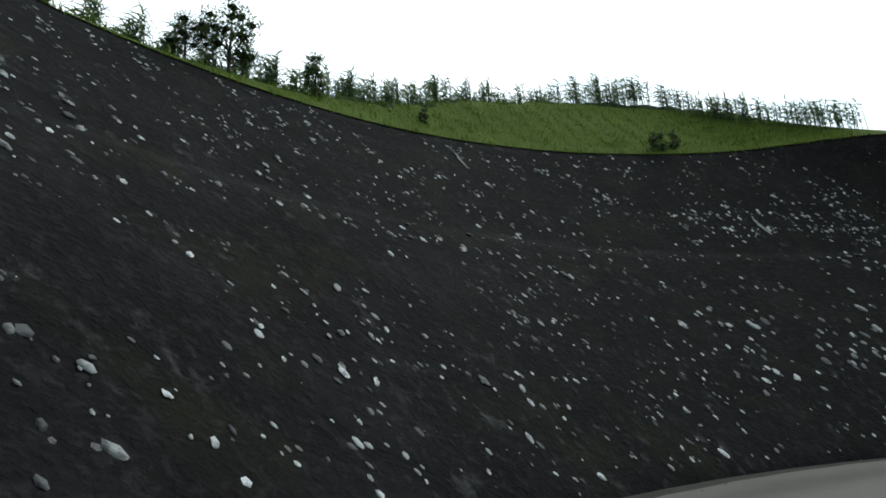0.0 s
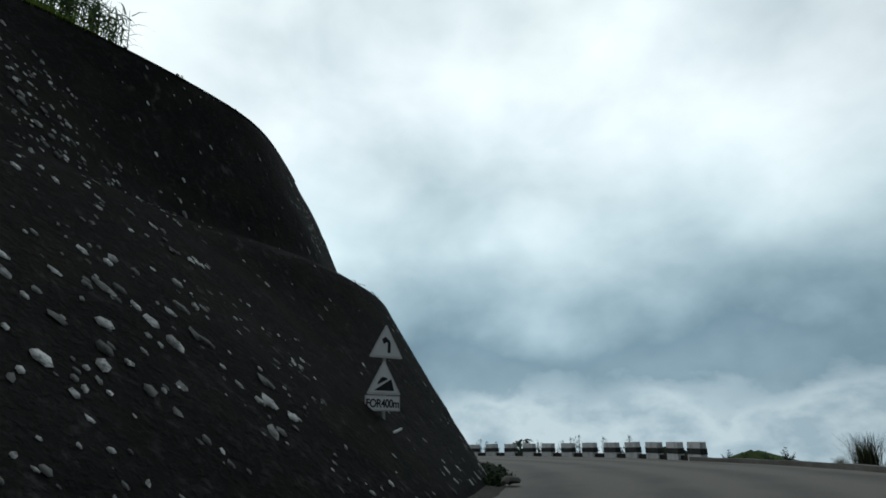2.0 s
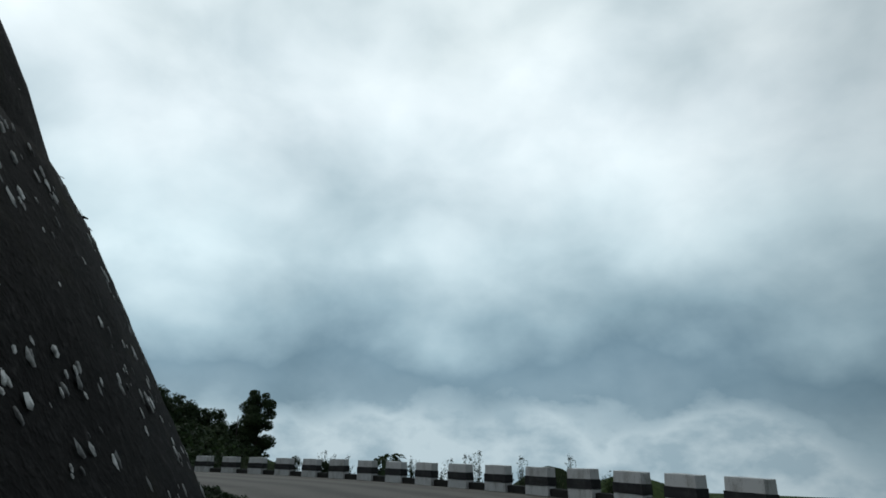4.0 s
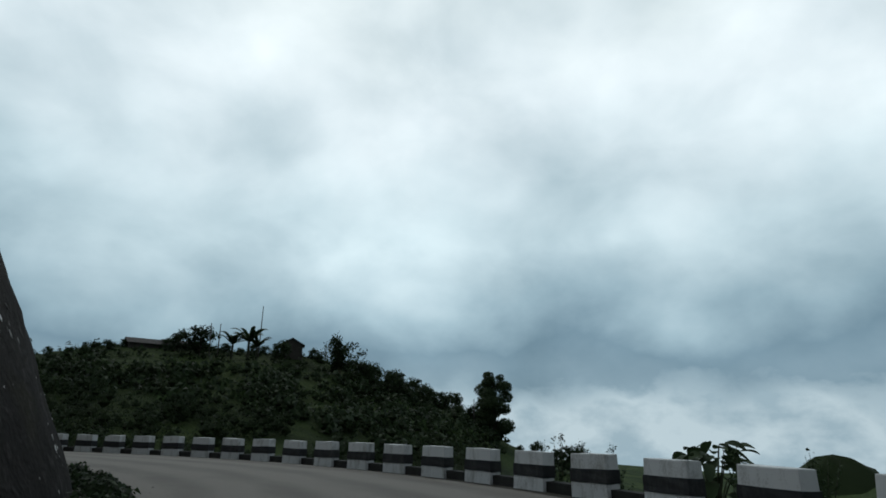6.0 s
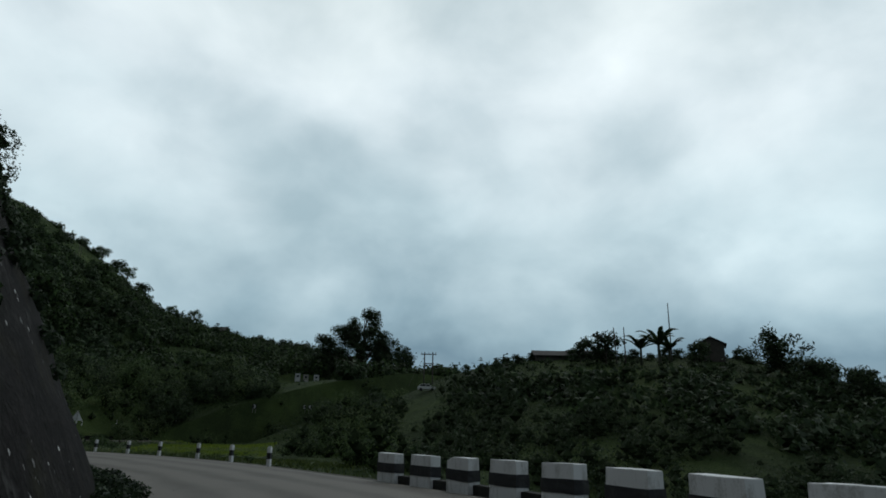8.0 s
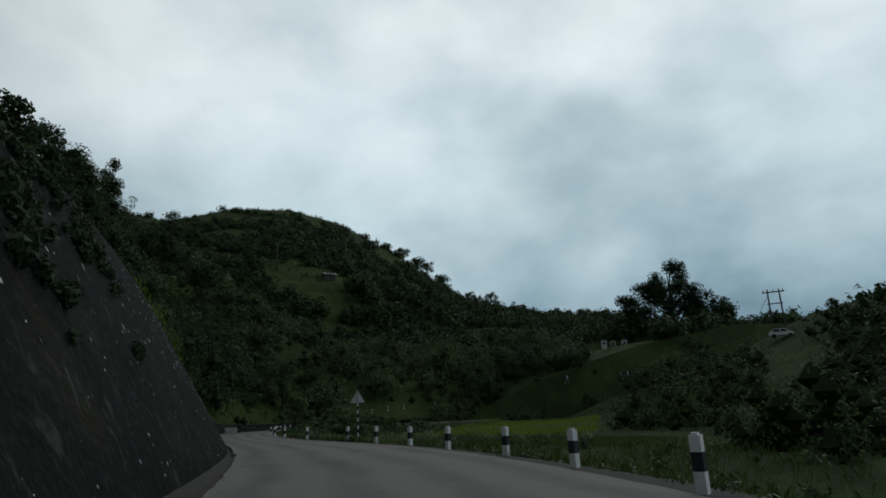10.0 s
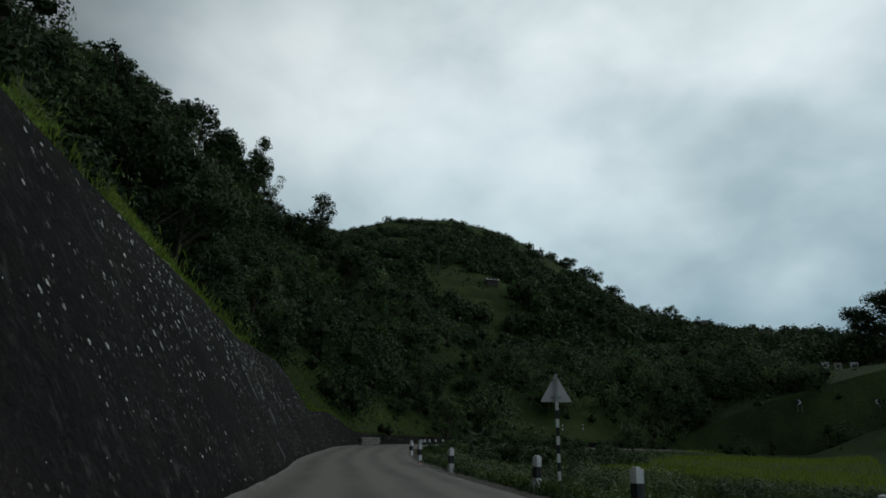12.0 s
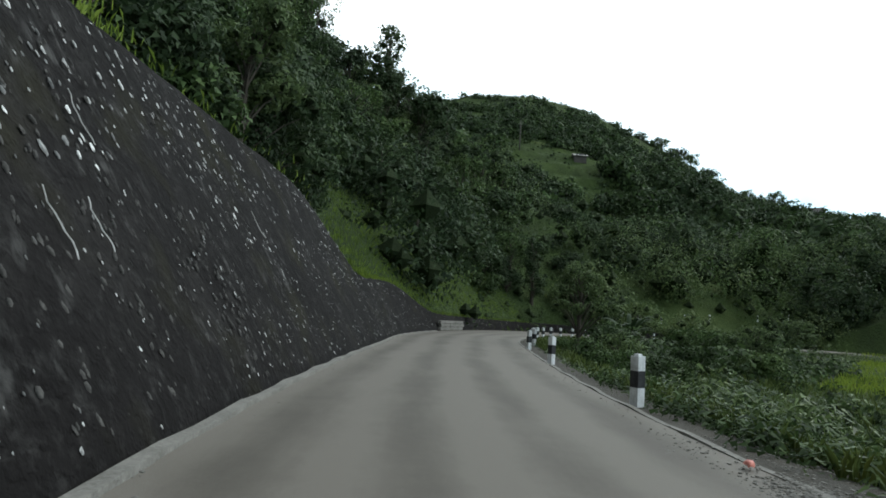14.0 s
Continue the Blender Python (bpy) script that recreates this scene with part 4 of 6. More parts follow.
def on_plate(name, outline, parent, mat, y=-0.019, depth=0.004, label=""):
    bm = bmesh.new()
    front = [bm.verts.new((x, y, z)) for x, z in outline]
    edges = [bm.edges.new((front[i], front[(i + 1) % len(front)])) for i in range(len(front))]
    bmesh.ops.triangle_fill(bm, edges=edges, use_beauty=True)
    ret = bmesh.ops.extrude_face_region(bm, geom=list(bm.faces))
    for v in [g for g in ret["geom"] if isinstance(g, bmesh.types.BMVert)]:
        v.co.y += depth
    bmesh.ops.recalc_face_normals(bm, faces=bm.faces)
    return part(name, bm, mat, parent, label)


SX, SY = -51.62, -32.29
facing = math.degrees(math.atan2(-0.81, -0.42))
road_sign = thing("road_signs", "two triangular white road signs with a distance plate", "road sign", at=pose(SX, SY, 0, 0, 1.0, -61.5))


def sign_triangle(z, shift):
    rim = part("sign_plate", prism([(x + shift, h + z) for x, h in triangle(0.92)], 0.014, -0.012), SIGN_RIM, road_sign, "white sign plate with a faded border")
    on_plate("sign_face", [(x * 0.84 + shift, h * 0.84 + z + 0.05) for x, h in triangle(0.92, 0.05)], rim, SIGN_WHITE, -0.016, 0.003)
    return rim


upper = sign_triangle(3.12, 0.03)
on_plate("bend_arrow", [(x + 0.05, h + 3.14) for x, h in arc_arrow()], upper, SIGN_BLACK, -0.020, 0.003, "black bent arrow")
lower = sign_triangle(2.28, -0.02)
on_plate("slope_symbol", [(-0.29, 2.37), (0.25, 2.37), (0.17, 2.64)], lower, SIGN_BLACK, -0.020, 0.003, "black slope")
car_shape = [(-0.17, 2.50), (-0.165, 2.56), (-0.13, 2.595), (-0.085, 2.66), (-0.02, 2.685), (0.035, 2.665), (0.075, 2.66), (0.09, 2.625), (0.055, 2.605), (0.02, 2.60), (-0.02, 2.575), (-0.1, 2.535)]
on_plate("car_symbol", [(x - 0.02, z) for x, z in car_shape], lower, SIGN_BLACK, -0.020, 0.003, "black car outline")
dist = part("distance_plate", box((0.92, 0.014, 0.34), (-0.05, -0.005, 2.09)), SIGN_RIM, road_sign, "white distance plate", bevel=0.0)
on_plate("plate_face", [(-0.48, 1.95), (0.38, 1.95), (0.38, 2.23), (-0.48, 2.23)], dist, SIGN_WHITE, -0.0165, 0.003)
curve = bpy.data.curves.new("lettering", "FONT")
curve.body, curve.size, curve.extrude, curve.align_x = "FOR400m", 0.255, 0.002, "CENTER"
curve.space_character = 0.92
curve.offset = 0.006
txt = new("lettering_curve", curve)
bpy.context.view_layer.update()
letters = bpy.data.meshes.new_from_object(txt.evaluated_get(bpy.context.evaluated_depsgraph_get()))
bpy.data.objects.remove(txt)
letters.transform(pose(-0.05, -0.0195, 2.0, 90, 0, 0) @ Matrix.Diagonal((0.88, 1.0, 1.0, 1.0)))
letters.materials.clear()
letters.materials.append(SIGN_BLACK)
part("lettering", letters, SIGN_BLACK, dist, "black lettering")
part("pole", box((0.07, 0.05, 2.5), (0.0, 0.03, 2.35)), STEEL, road_sign, "pale steel pole")
part("foot_block", box((0.2, 0.2, 0.18), (0.0, 0.08, 1.5), 0.8), PLINTH, road_sign, bevel=0.02)

pipe = new("drain_pipe", mesh_of("drain_pipe", *tube_data([(-52.2, -32.0, 1.28), (-52.02, -32.35, 1.36), (-51.8, -32.7, 1.52)], [0.035, 0.035, 0.03], 8), WHITE, True))
tagged(pipe, "short white pipe sticking out of the wall", "pipe")

# ---- plants ----


def crown_of(style, h, wide, rng):
    """Clumps of a crown: rows of x, y, z, radius."""
    out = []
    if style == "round":
        for _ in range(17):
            a, r, z = rng.uniform(0, 6.28), wide * 0.42 * rng.random() ** 0.5, rng.uniform(0.42, 0.93)
            fit = math.sqrt(max(0.05, 1 - ((z - 0.62) / 0.42) ** 2))
            out.append((r * fit * math.cos(a), r * fit * math.sin(a), z * h, wide * rng.uniform(0.13, 0.22)))
    elif style == "tall":
        for k in range(24):
            z = 0.14 + 0.84 * k / 23
            fit = 0.55 + 0.5 * math.sin(z * 2.9) + rng.uniform(-0.2, 0.2)
            a = rng.uniform(0, 6.28)
            out.append((wide * 0.24 * fit * math.cos(a), wide * 0.24 * fit * math.sin(a), z * h, wide * rng.uniform(0.16, 0.27) * max(0.5, fit)))
    elif style == "spread":
        for z, r0, n in ((0.55, 0.46, 9), (0.70, 0.38, 8), (0.84, 0.26, 6), (0.95, 0.12, 3)):
            for k in range(n):
                a = 6.28 * k / n + rng.uniform(-0.3, 0.3)
                r = wide * r0 * rng.uniform(0.45, 1.0)
                out.append((r * math.cos(a), r * math.sin(a), h * (z + rng.uniform(-0.04, 0.04)), wide * rng.uniform(0.08, 0.13)))
    elif style == "old":
        for cx, z0, z1, rad, n in ((-0.04, 0.35, 0.72, 0.30, 44), (0.10, 0.66, 0.95, 0.11, 12), (-0.40, 0.42, 0.62, 0.11, 10), (-0.16, 0.55, 0.8, 0.13, 12), (0.28, 0.3, 0.55, 0.14, 12)):
            for _ in range(n):
                a, r = rng.uniform(0, 6.28), wide * rad * rng.random() ** 0.5
                out.append((cx * wide + r * math.cos(a), r * math.sin(a), h * rng.uniform(z0, z1), wide * rng.uniform(0.06, 0.105)))
    elif style == "airy":
        for _ in range(15):
            a, r, z = rng.uniform(0, 6.28), wide * 0.45 * rng.random() ** 0.6, rng.uniform(0.4, 0.97)
            out.append((r * math.cos(a), r * math.sin(a), z * h, wide * rng.uniform(0.08, 0.14)))
    else:
        for _ in range(11):
            a, r = rng.uniform(0, 6.28), wide * 0.36 * rng.random() ** 0.5
            out.append((r * math.cos(a), r * math.sin(a), h * rng.uniform(0.2, 0.78), wide * rng.uniform(0.14, 0.24)))
    return out


def plant(name, label, style, h, wide, per, leaf, mat, seed, group="", category="tree"):
    rng = random.Random(seed)
    ob = thing(name, label, category, group)
    clumps = crown_of(style, h, wide, rng)
    lean = (rng.uniform(-0.05, 0.05) * h, rng.uniform(-0.05, 0.05) * h)
    r0 = 0.022 * h if style != "shrub" else 0.012 * h
    top = 0.85 * h if style != "shrub" else 0.5 * h
    pieces = [tube_data([(0, 0, -0.5), (lean[0] * 0.3, lean[1] * 0.3, top * 0.35), (lean[0] * 0.7, lean[1] * 0.2, top * 0.7), (lean[0], lean[1], top)], [r0 * 1.25, r0, r0 * 0.65, r0 * 0.2], 7)]
    for x, y, z, r in clumps:
        z0 = max(0.12 * h, z - 0.25 * h - 0.2 * math.hypot(x, y))
        f = z0 / max(top, 0.1)
        s = (lean[0] * f, lean[1] * f, z0)
        pieces.append(tube_data([s, ((s[0] + x) / 2, (s[1] + y) / 2, (z0 + z) / 2 + 0.03 * h), (x, y, z)], [r0 * 0.4, r0 * 0.26, r0 * 0.08], 4))
    part("trunk", mesh_of("trunk", *merge(pieces), BARK), BARK, ob, "grey-brown trunk and limbs")
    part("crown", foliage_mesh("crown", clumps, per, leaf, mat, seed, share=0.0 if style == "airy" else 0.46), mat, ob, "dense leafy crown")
    return ob


def put(src, x, y, turn=0.0, size=1.0, sink=0.15, z=None, first=[0]):
    zz = (lie(x, y) if z is None else z) - sink
    m = pose(x, y, zz, 0, 0, turn) @ Matrix.Diagonal((size, size, size, 1))
    if src.get("fresh", 0):
        src.matrix_world = m
        del src["fresh"]
        return src
    ob = copy_thing(src, m)
    ob.matrix_basis = m
    return ob


def fresh(ob):
    ob["fresh"] = 1
    return ob


FG = "trees on the hillside"
woods = [
    fresh(plant("forest_tree", "dark green broadleaf tree on the hillside", "round", 7.0, 6.2, 84, 0.40, LEAF, 1, FG)),
    fresh(plant("forest_tree", "dark green broadleaf tree on the hillside", "round", 6.0, 5.6, 84, 0.38, LEAF_DARK, 2, FG)),
    fresh(plant("forest_tree", "leaning green tree with an open crown", "airy", 7.5, 5.5, 60, 0.30, LEAF, 3, FG)),
    fresh(plant("forest_tree", "tall slender tree wrapped in climbers", "tall", 9.0, 3.6, 70, 0.34, LEAF_DARK, 4, FG)),
    fresh(plant("forest_tree", "pale green broadleaf tree on the hillside", "round", 5.0, 5.2, 84, 0.36, LEAF_PALE, 5, FG)),
    fresh(plant("forest_tree", "low rounded hillside tree with heavy foliage", "shrub", 3.6, 4.6, 120, 0.35, LEAF, 6, FG)),
]
rng = np.random.default_rng(7)
hill_from, hill_to = arc_at(-9.6, -23.9), arc_at(30, 111)
made = 0
tries = 0
while made < 250 and tries < 5000:
    tries += 1
    s = rng.uniform(hill_from, hill_to)
    i = int(np.clip(s / 0.8, 0, NS - 1))
    far_back = 2.5 + 62 * rng.random() ** 1.25
    y_here = foot[i, 1]
    if y_here < 8 and far_back > 14 or y_here < -2 and far_back > 2.6:
        continue
    # a grassy strip stays open above the wall by the straight
    if 20 < y_here < 41 and far_back < (7.5 if y_here < 36 else 5.5):
        continue
    if 57 < y_here < 100 and far_back < 8.5:
        continue
    x, y = foot[i] + foot_n[i] * (REACH[i] + far_back)
    k = rng.choice([0, 0, 1, 1, 2, 3, 4, 5, 5, 5])
    if y_here < 62 and far_back < 24 and k in (2, 3):
        k = 5
    if y_here < 20 and k in (0, 3):
        k = 5
    scale = rng.uniform(0.75, 1.35) * (0.5 if y_here < 10 else 0.6 if far_back < 14 and y_here < 45 else 0.8 if far_back < 9 else 1.15)
    put(woods[k], x, y, rng.uniform(0, 360), scale, sink=0.3 if k in (3, 5) else (1.9 if k in (0, 1, 4) else 1.2) * scale)
    made += 1

# broad crowns leaning out over the hollow behind the wall
OV = "overhanging trees behind the wall"
leaning = [
    fresh(plant("overhanging_tree", "broad dark tree hung with climbers over the wall", "round", 8.0, 8.4, 190, 0.38, LEAF_DARK, 11, OV)),
    fresh(plant("overhanging_tree", "broad green tree hung with climbers over the wall", "round", 7.4, 7.6, 190, 0.36, LEAF, 12, OV)),
    fresh(plant("overhanging_tree", "pale flowering tree leaning over the wall", "round", 6.2, 4.0, 150, 0.28, LEAF_PALE, 13, OV)),
]
for n, y_here in enumerate(np.arange(41.5, 66, 1.45)):
    i = int(np.argmin(np.abs(foot[:, 1] - y_here)))
    for row, (b0, b1) in enumerate(((2.6, 4.6), (5.6, 8.5), (9.5, 14.0), (15.0, 23.0))):
        if (n + row) % 2 and row != 1:
            continue
        back = rng.uniform(b0, b1) + (1.2 if y_here > 58 and row == 0 else 0)
        x, y = foot[i] + foot_n[i] * (REACH[i] + back)
        kind = int(rng.choice([0, 0, 0, 1])) if row < 2 else int(rng.choice([0, 1, 1, 2]))
        size = rng.uniform(0.62, 0.85) if row == 0 else rng.uniform(0.85, 1.2)
        put(leaning[kind], x, y, rng.uniform(0, 360), size, sink=0.3 if row < 2 else 1.6)
put(leaning[2], -3.4, 53.7, 40, 1.1, z=6.1)
for _ in range(46):
    y_here = rng.uniform(66, 108)
    i = int(np.argmin(np.abs(foot[:, 1] - y_here)))
    x, y = foot[i] + foot_n[i] * (REACH[i] + rng.uniform(9, 34))
    put(leaning[int(rng.choice([0, 0, 1, 1, 2]))], x, y, rng.uniform(0, 360), rng.uniform(0.6, 1.1), sink=2.2)

# trees that stand out against the sky on the spur
climber = fresh(plant("climber_tree", "tall dark tree smothered in climbing plants", "tall", 11.0, 4.6, 120, 0.36, LEAF_DARK, 21))
for x, y, top in ((-15.3, 120.1, 54), (-2.8, 121.7, 46.0), (-21.7, 118.7, 55.5)):
    put(climber, x, y, 40 * x, float(np.clip((top - lie(x, y)) / 10.8, 0.6, 1.6)), sink=0.3)
open_tree = fresh(plant("young_tree", "young tree with a thin open crown", "airy", 8.0, 6.0, 70, 0.34, LEAF_PALE, 22))
put(open_tree, -6.8, 121, 30, 1.15)
put(open_tree, 2.7, 122, 80, 1.0)
put(open_tree, -8.3, 119, 130, 1.0)

# the wooded skyline of the spur
for az, el in zip(np.arange(-25, 2.5, 1.1), np.interp(np.arange(-25, 2.5, 1.1), [-25, -21, -17.4, -12.4, -8.2, -4, 0.5, 3], [29.5, 28.8, 28.0, 26.0, 22.6, 19.2, 17.8, 16])):
    d = 112 + rng.uniform(-6, 6)
    x, y = d * math.sin(radians(az)), 13 + d * math.cos(radians(az))
    want = d * math.tan(radians(el)) + (4.2 if -22 < az < -7 else 2.0) - lie(x, y) + rng.uniform(-1.6, 0.8)
    k = int(rng.choice([0, 1, 1, 3, 2]))
    put(woods[k], x, y, rng.uniform(0, 360), float(np.clip(want / (7.0, 6.0, 7.5, 9.0)[k], 0.7, 2.0)), sink=0.4)

# plants hanging over the crest of the wall
crest_tree = fresh(plant("crest_tree", "bushy tree growing out over the wall's crest", "tall", 5.2, 3.6, 120, 0.19, LEAF_DARK, 31, "trees on the crest"))
for x, y, size, turn in ((-9.4, -16.4, 0.46, 10), (-9.6, -14.4, 0.4, 75), (-11.4, -19.3, 0.5, 120), (-6.0, -3.2, 0.34, 200), (-8.8, -12.8, 0.26, 330), (-7.0, -8.6, 0.5, 290), (-13.3, -22.5, 0.45, 60), (-6.6, 19.5, 0.9, 40), (-5.7, 23.2, 0.85, 150)):
    put(crest_tree, x, y, turn, size)
crest_shrub = fresh(plant("crest_shrub", "small dark shrub on the wall's crest", "shrub", 1.5, 1.9, 46, 0.22, LEAF_DARK, 33, "shrubs on the crest", "shrub"))
for s in np.arange(arc_at(-24, -35), arc_at(0.8, 24), 2.3):
    i = int(s / 0.8)
    p = foot[i] + foot_n[i] * (REACH[i] + rng.uniform(0.3, 1.6))
    put(crest_shrub, p[0], p[1], rng.uniform(0, 360), rng.uniform(0.55, 1.25) * (0.4 if -20 < p[1] < 4 else 1.0))

for s in np.arange(arc_at(-50, -34.6), arc_at(-30, -36.6), 0.75):
    i = int(s / 0.8)
    p = foot[i] + foot_n[i] * (REACH[i] + rng.uniform(-0.15, 0.35))
    if rng.random() < 0.4:
        put(crest_shrub, p[0], p[1], rng.uniform(0, 360), rng.uniform(0.12, 0.26), z=CREST[i], sink=0.12)

# small tree and bushes on the grass strip above the first cutting
strip_tree = fresh(plant("strip_tree", "small green tree at the edge of the grass strip", "round", 3.8, 3.4, 150, 0.17, LEAF_PALE, 41))
strip_bush = fresh(plant("strip_bush", "slender green bush on the bright grass strip", "tall", 2.2, 1.2, 50, 0.15, LEAF_PALE, 42, "bushes on the grass strip", "bush"))


def beyond(i, d):
    return foot[i] + foot_n[i] * (REACH[i] + d)


# ---- trees and things on the far hill ----

big_tree = fresh(plant("rain_tree", "broad old tree with layered dark foliage", "old", 36.0, 40.0, 190, 1.0, LEAF_DARK, 51))
put(big_tree, 189, 183, -43, 1.0, sink=1.0)
for x, y, size in ((197.2, 174.6, 1.35), (200.6, 171.8, 1.2), (203.8, 169.0, 1.45), (192.5, 178.0, 1.1), (183.0, 188.0, 1.0), (178.0, 194.0, 0.8)):
    put(climber, x, y, 60 * x, size, sink=0.5)
mid_tree = fresh(plant("ridge_tree", "dark rounded tree on the ridge", "shrub", 6.0, 6.8, 84, 0.55, LEAF_DARK, 52, "trees on the ridge"))
lone = fresh(plant("lone_tree", "tall oval dark tree standing alone", "tall", 17.0, 11.4, 420, 0.85, LEAF_DARK, 53))
put(lone, 151.6, -43.2, 0, 1.06, z=17.3 - 17.6)
for x, y, _, top in ((116.6, 34.7, 0.7, 25.0), (119.1, 29.6, 0.95, 26.8), (126.0, 12.6, 0.75, 23.9), (137, -7.5, 0.6, 20.5), (140.7, -16.6, 0.75, 17.4), (143.3, -22.5, 0.8, 14.6), (146.8, -33.9, 0.7, 9.0),
                        (103, 56, 0.5, 18.7), (113.7, 49.5, 0.5, 21.6), (136.6, -9.5, 0.7, 19.9), (151, -49.5, 0.8, -2.6), (152, -53.5, 0.8, 0.0), (153, -59.5, 0.8, -1.8), (154, -64.5, 0.8, -0.7), (155, -68, 0.8, -1.6), (182.5, 208.5, 1.6, 46.5), (187, 205, 1.4, 44.0), (220.7, 287.2, 1.1, 59.9), (226.7, 282.8, 0.9, 58.1), (219.4, 312.7, 1.0, 63.3)):
    put(mid_tree, x, y, 40 * x, float(np.clip((top - lie(x, y)) / 5.4, 0.5, 2.2)), sink=0.3)
for x, y, size, _ in ((151.6, 513.2, 1.7, 173.6), (146, 511, 1.3, 170), (137.6, 517.1, 1.2, 175.0), (166.5, 445.1, 1.5, 137.8), (171, 432, 1.4, 126), (176, 420, 1.5, 117), (181.8, 406.6, 1.4, 104), (159, 470, 1.2, 147), (206, 375, 1.2, 82), (196, 388, 1.0, 88)):
    put(mid_tree if int(x) % 2 else woods[0], x, y, 70 * x, size * (1.9 if int(x) % 2 else 1.5), z=lie(x, y), sink=0.8)


def canes(name, label, n, h, spread, leaf, seed, mat, category="bamboo clump"):
    r = random.Random(seed)
    ob = thing(name, label, category)
    pts, axes2 = [], []
    for k in range(n):
        a = r.uniform(0, 6.28)
        hh, out = h * r.uniform(0.65, 1.0), spread * r.uniform(0.3, 1.0)
        path = []
        for j in range(6):
            t = j / 5
            path.append((out * t**2 * math.cos(a) + 0.2 * math.cos(a), out * t**2 * math.sin(a) + 0.2 * math.sin(a), hh * (t - 0.22 * t**3 * out / spread)))
        part("cane", mesh_of("cane", *tube_data(path, [0.05 * h / 8 * (1 - 0.8 * j / 5) for j in range(6)], 5), BAMBOO), BAMBOO, ob)
        for j in range(2, 6):
            for _ in range(26):
                b = Vector(path[j]) + Vector((r.gauss(0, 0.5), r.gauss(0, 0.5), r.gauss(0, 0.4))) * (h / 9)
                pts.append(tuple(b))
                axes2.append((r.gauss(0, 1), r.gauss(0, 1), -0.6))
    g = np.random.default_rng(seed)
    L = np.full(len(pts), leaf) * g.uniform(0.7, 1.3, len(pts))
    v, f = leaves(np.array(pts), np.array(axes2), L, L * 0.3, g)
    part("leaf_sprays", mesh_of("leaf_sprays", v, f, mat), mat, ob)
    return ob


put(fresh(canes("bamboo_clump", "tall arching bamboo clump on the ridge", 11, 9.5, 4.5, 1.0, 61, LEAF_DARK)), 131.6, -2.6, 0, 1.25, sink=0.2)
put(fresh(canes("bamboo_clump", "upright bamboo clump beside the broad tree", 16, 16.0, 4.5, 1.5, 62, LEAF_DARK)), 194.9, 163.8, 0, 1.0, sink=1.0)


def banana(seed, h=3.0, n=13, broad=0.30):
    r = random.Random(seed)
    ob = thing("banana_plant", "dark green banana plant with arching torn leaves", "banana plant", "banana plants")
    part("stem", mesh_of("stem", *tube_data([(0, 0, -0.3), (0.03, 0, h * 0.35), (0.05, 0.03, h * 0.62)], [0.14, 0.11, 0.06], 8), LEAF_WEED), LEAF_WEED, ob)
    for k in range(n):
        a = 6.28 * k / n + r.uniform(-0.3, 0.3)
        L, rise = h * r.uniform(0.5, 0.85), r.uniform(0.5, 1.7)
        v, f = [], []
        for j in range(9):
            t = j / 8
            d, z = L * t * (0.75 - 0.05 * t), h * 0.5 + L * rise * (0.95 * t - 0.62 * t * t)
            wd = broad * (h / 3) * math.sin(math.pi * min(1, t * 0.92 + 0.08)) ** 0.7 * (1.0 if j % 2 else 0.82)
            c = Vector((d * math.cos(a), d * math.sin(a), z))
            s = Vector((-math.sin(a), math.cos(a), 0)) * wd
            v += [c + s - Vector((0, 0, wd * 0.5)), c, c - s - Vector((0, 0, wd * 0.5))]
        for j in range(8):
            for q_ in range(2):
                o = j * 3 + q_
                f.append((o, o + 1, o + 4, o + 3))
        part("leaf", mesh_of("leaf", v, f, LEAF_DARK, True), LEAF_DARK, ob)
    return ob


def broad_shrub(seed):
    """A dome of big oval leaves on stout stalks."""
    r = random.Random(seed)
    ob = thing("broad_leaved_shrub", "dark shrub with big oval leaves behind the parapet", "shrub")
    for k in range(74):
        a, el = r.uniform(0, 6.28), r.uniform(-0.55, 1.45)
        reach = r.uniform(0.55, 0.95)
        tip = Vector((reach * math.cos(a) * math.cos(el), reach * math.sin(a) * math.cos(el), 0.75 + 0.85 * reach * math.sin(el)))
        if k % 4 == 0:
            part("stalk", mesh_of("stalk", *tube_data([(0, 0, -0.6), tuple(tip * 0.5), tuple(tip)], [0.03, 0.02, 0.01], 5), LEAF_WEED), LEAF_WEED, ob)
        out = Vector((math.cos(a), math.sin(a), r.uniform(-0.5, 0.35))).normalized()
        side = Vector((-math.sin(a), math.cos(a), r.uniform(-0.4, 0.4))).normalized()
        L, W = r.uniform(0.34, 0.5), r.uniform(0.11, 0.16)
        v, f = [], []
        for j in range(6):
            t = j / 5
            c = tip + out * L * t - Vector((0, 0, 0.35 * L * t * t))
            wd = W * math.sin(math.pi * (0.08 + 0.88 * t)) ** 0.7
            v += [c + side * wd + Vector((0, 0, wd * 0.35)), c, c - side * wd + Vector((0, 0, wd * 0.35))]
        for j in range(5):
            for q_ in range(2):
                o = j * 3 + q_
                f.append((o, o + 1, o + 4, o + 3))
        part("leaf", mesh_of("leaf", v, f, LEAF_DARK, True), LEAF_DARK, ob)
    return ob


put(fresh(broad_shrub(8)), -16.4, -44.6, 20, 1.0, z=-0.25)
bp = fresh(banana(3, 3.0, 17, 0.2))
for x, y, size in ((121.5, 22.5, 2.5), (123.7, 19.1, 3.0), (124.6, 17.3, 2.3)):
    put(bp, x, y, 97 * x, size)
put(fresh(banana(9, 3.4, 22, 0.13)), 16.6, 67.0, 200, 1.0)

# ---- plants along the valley edge ----


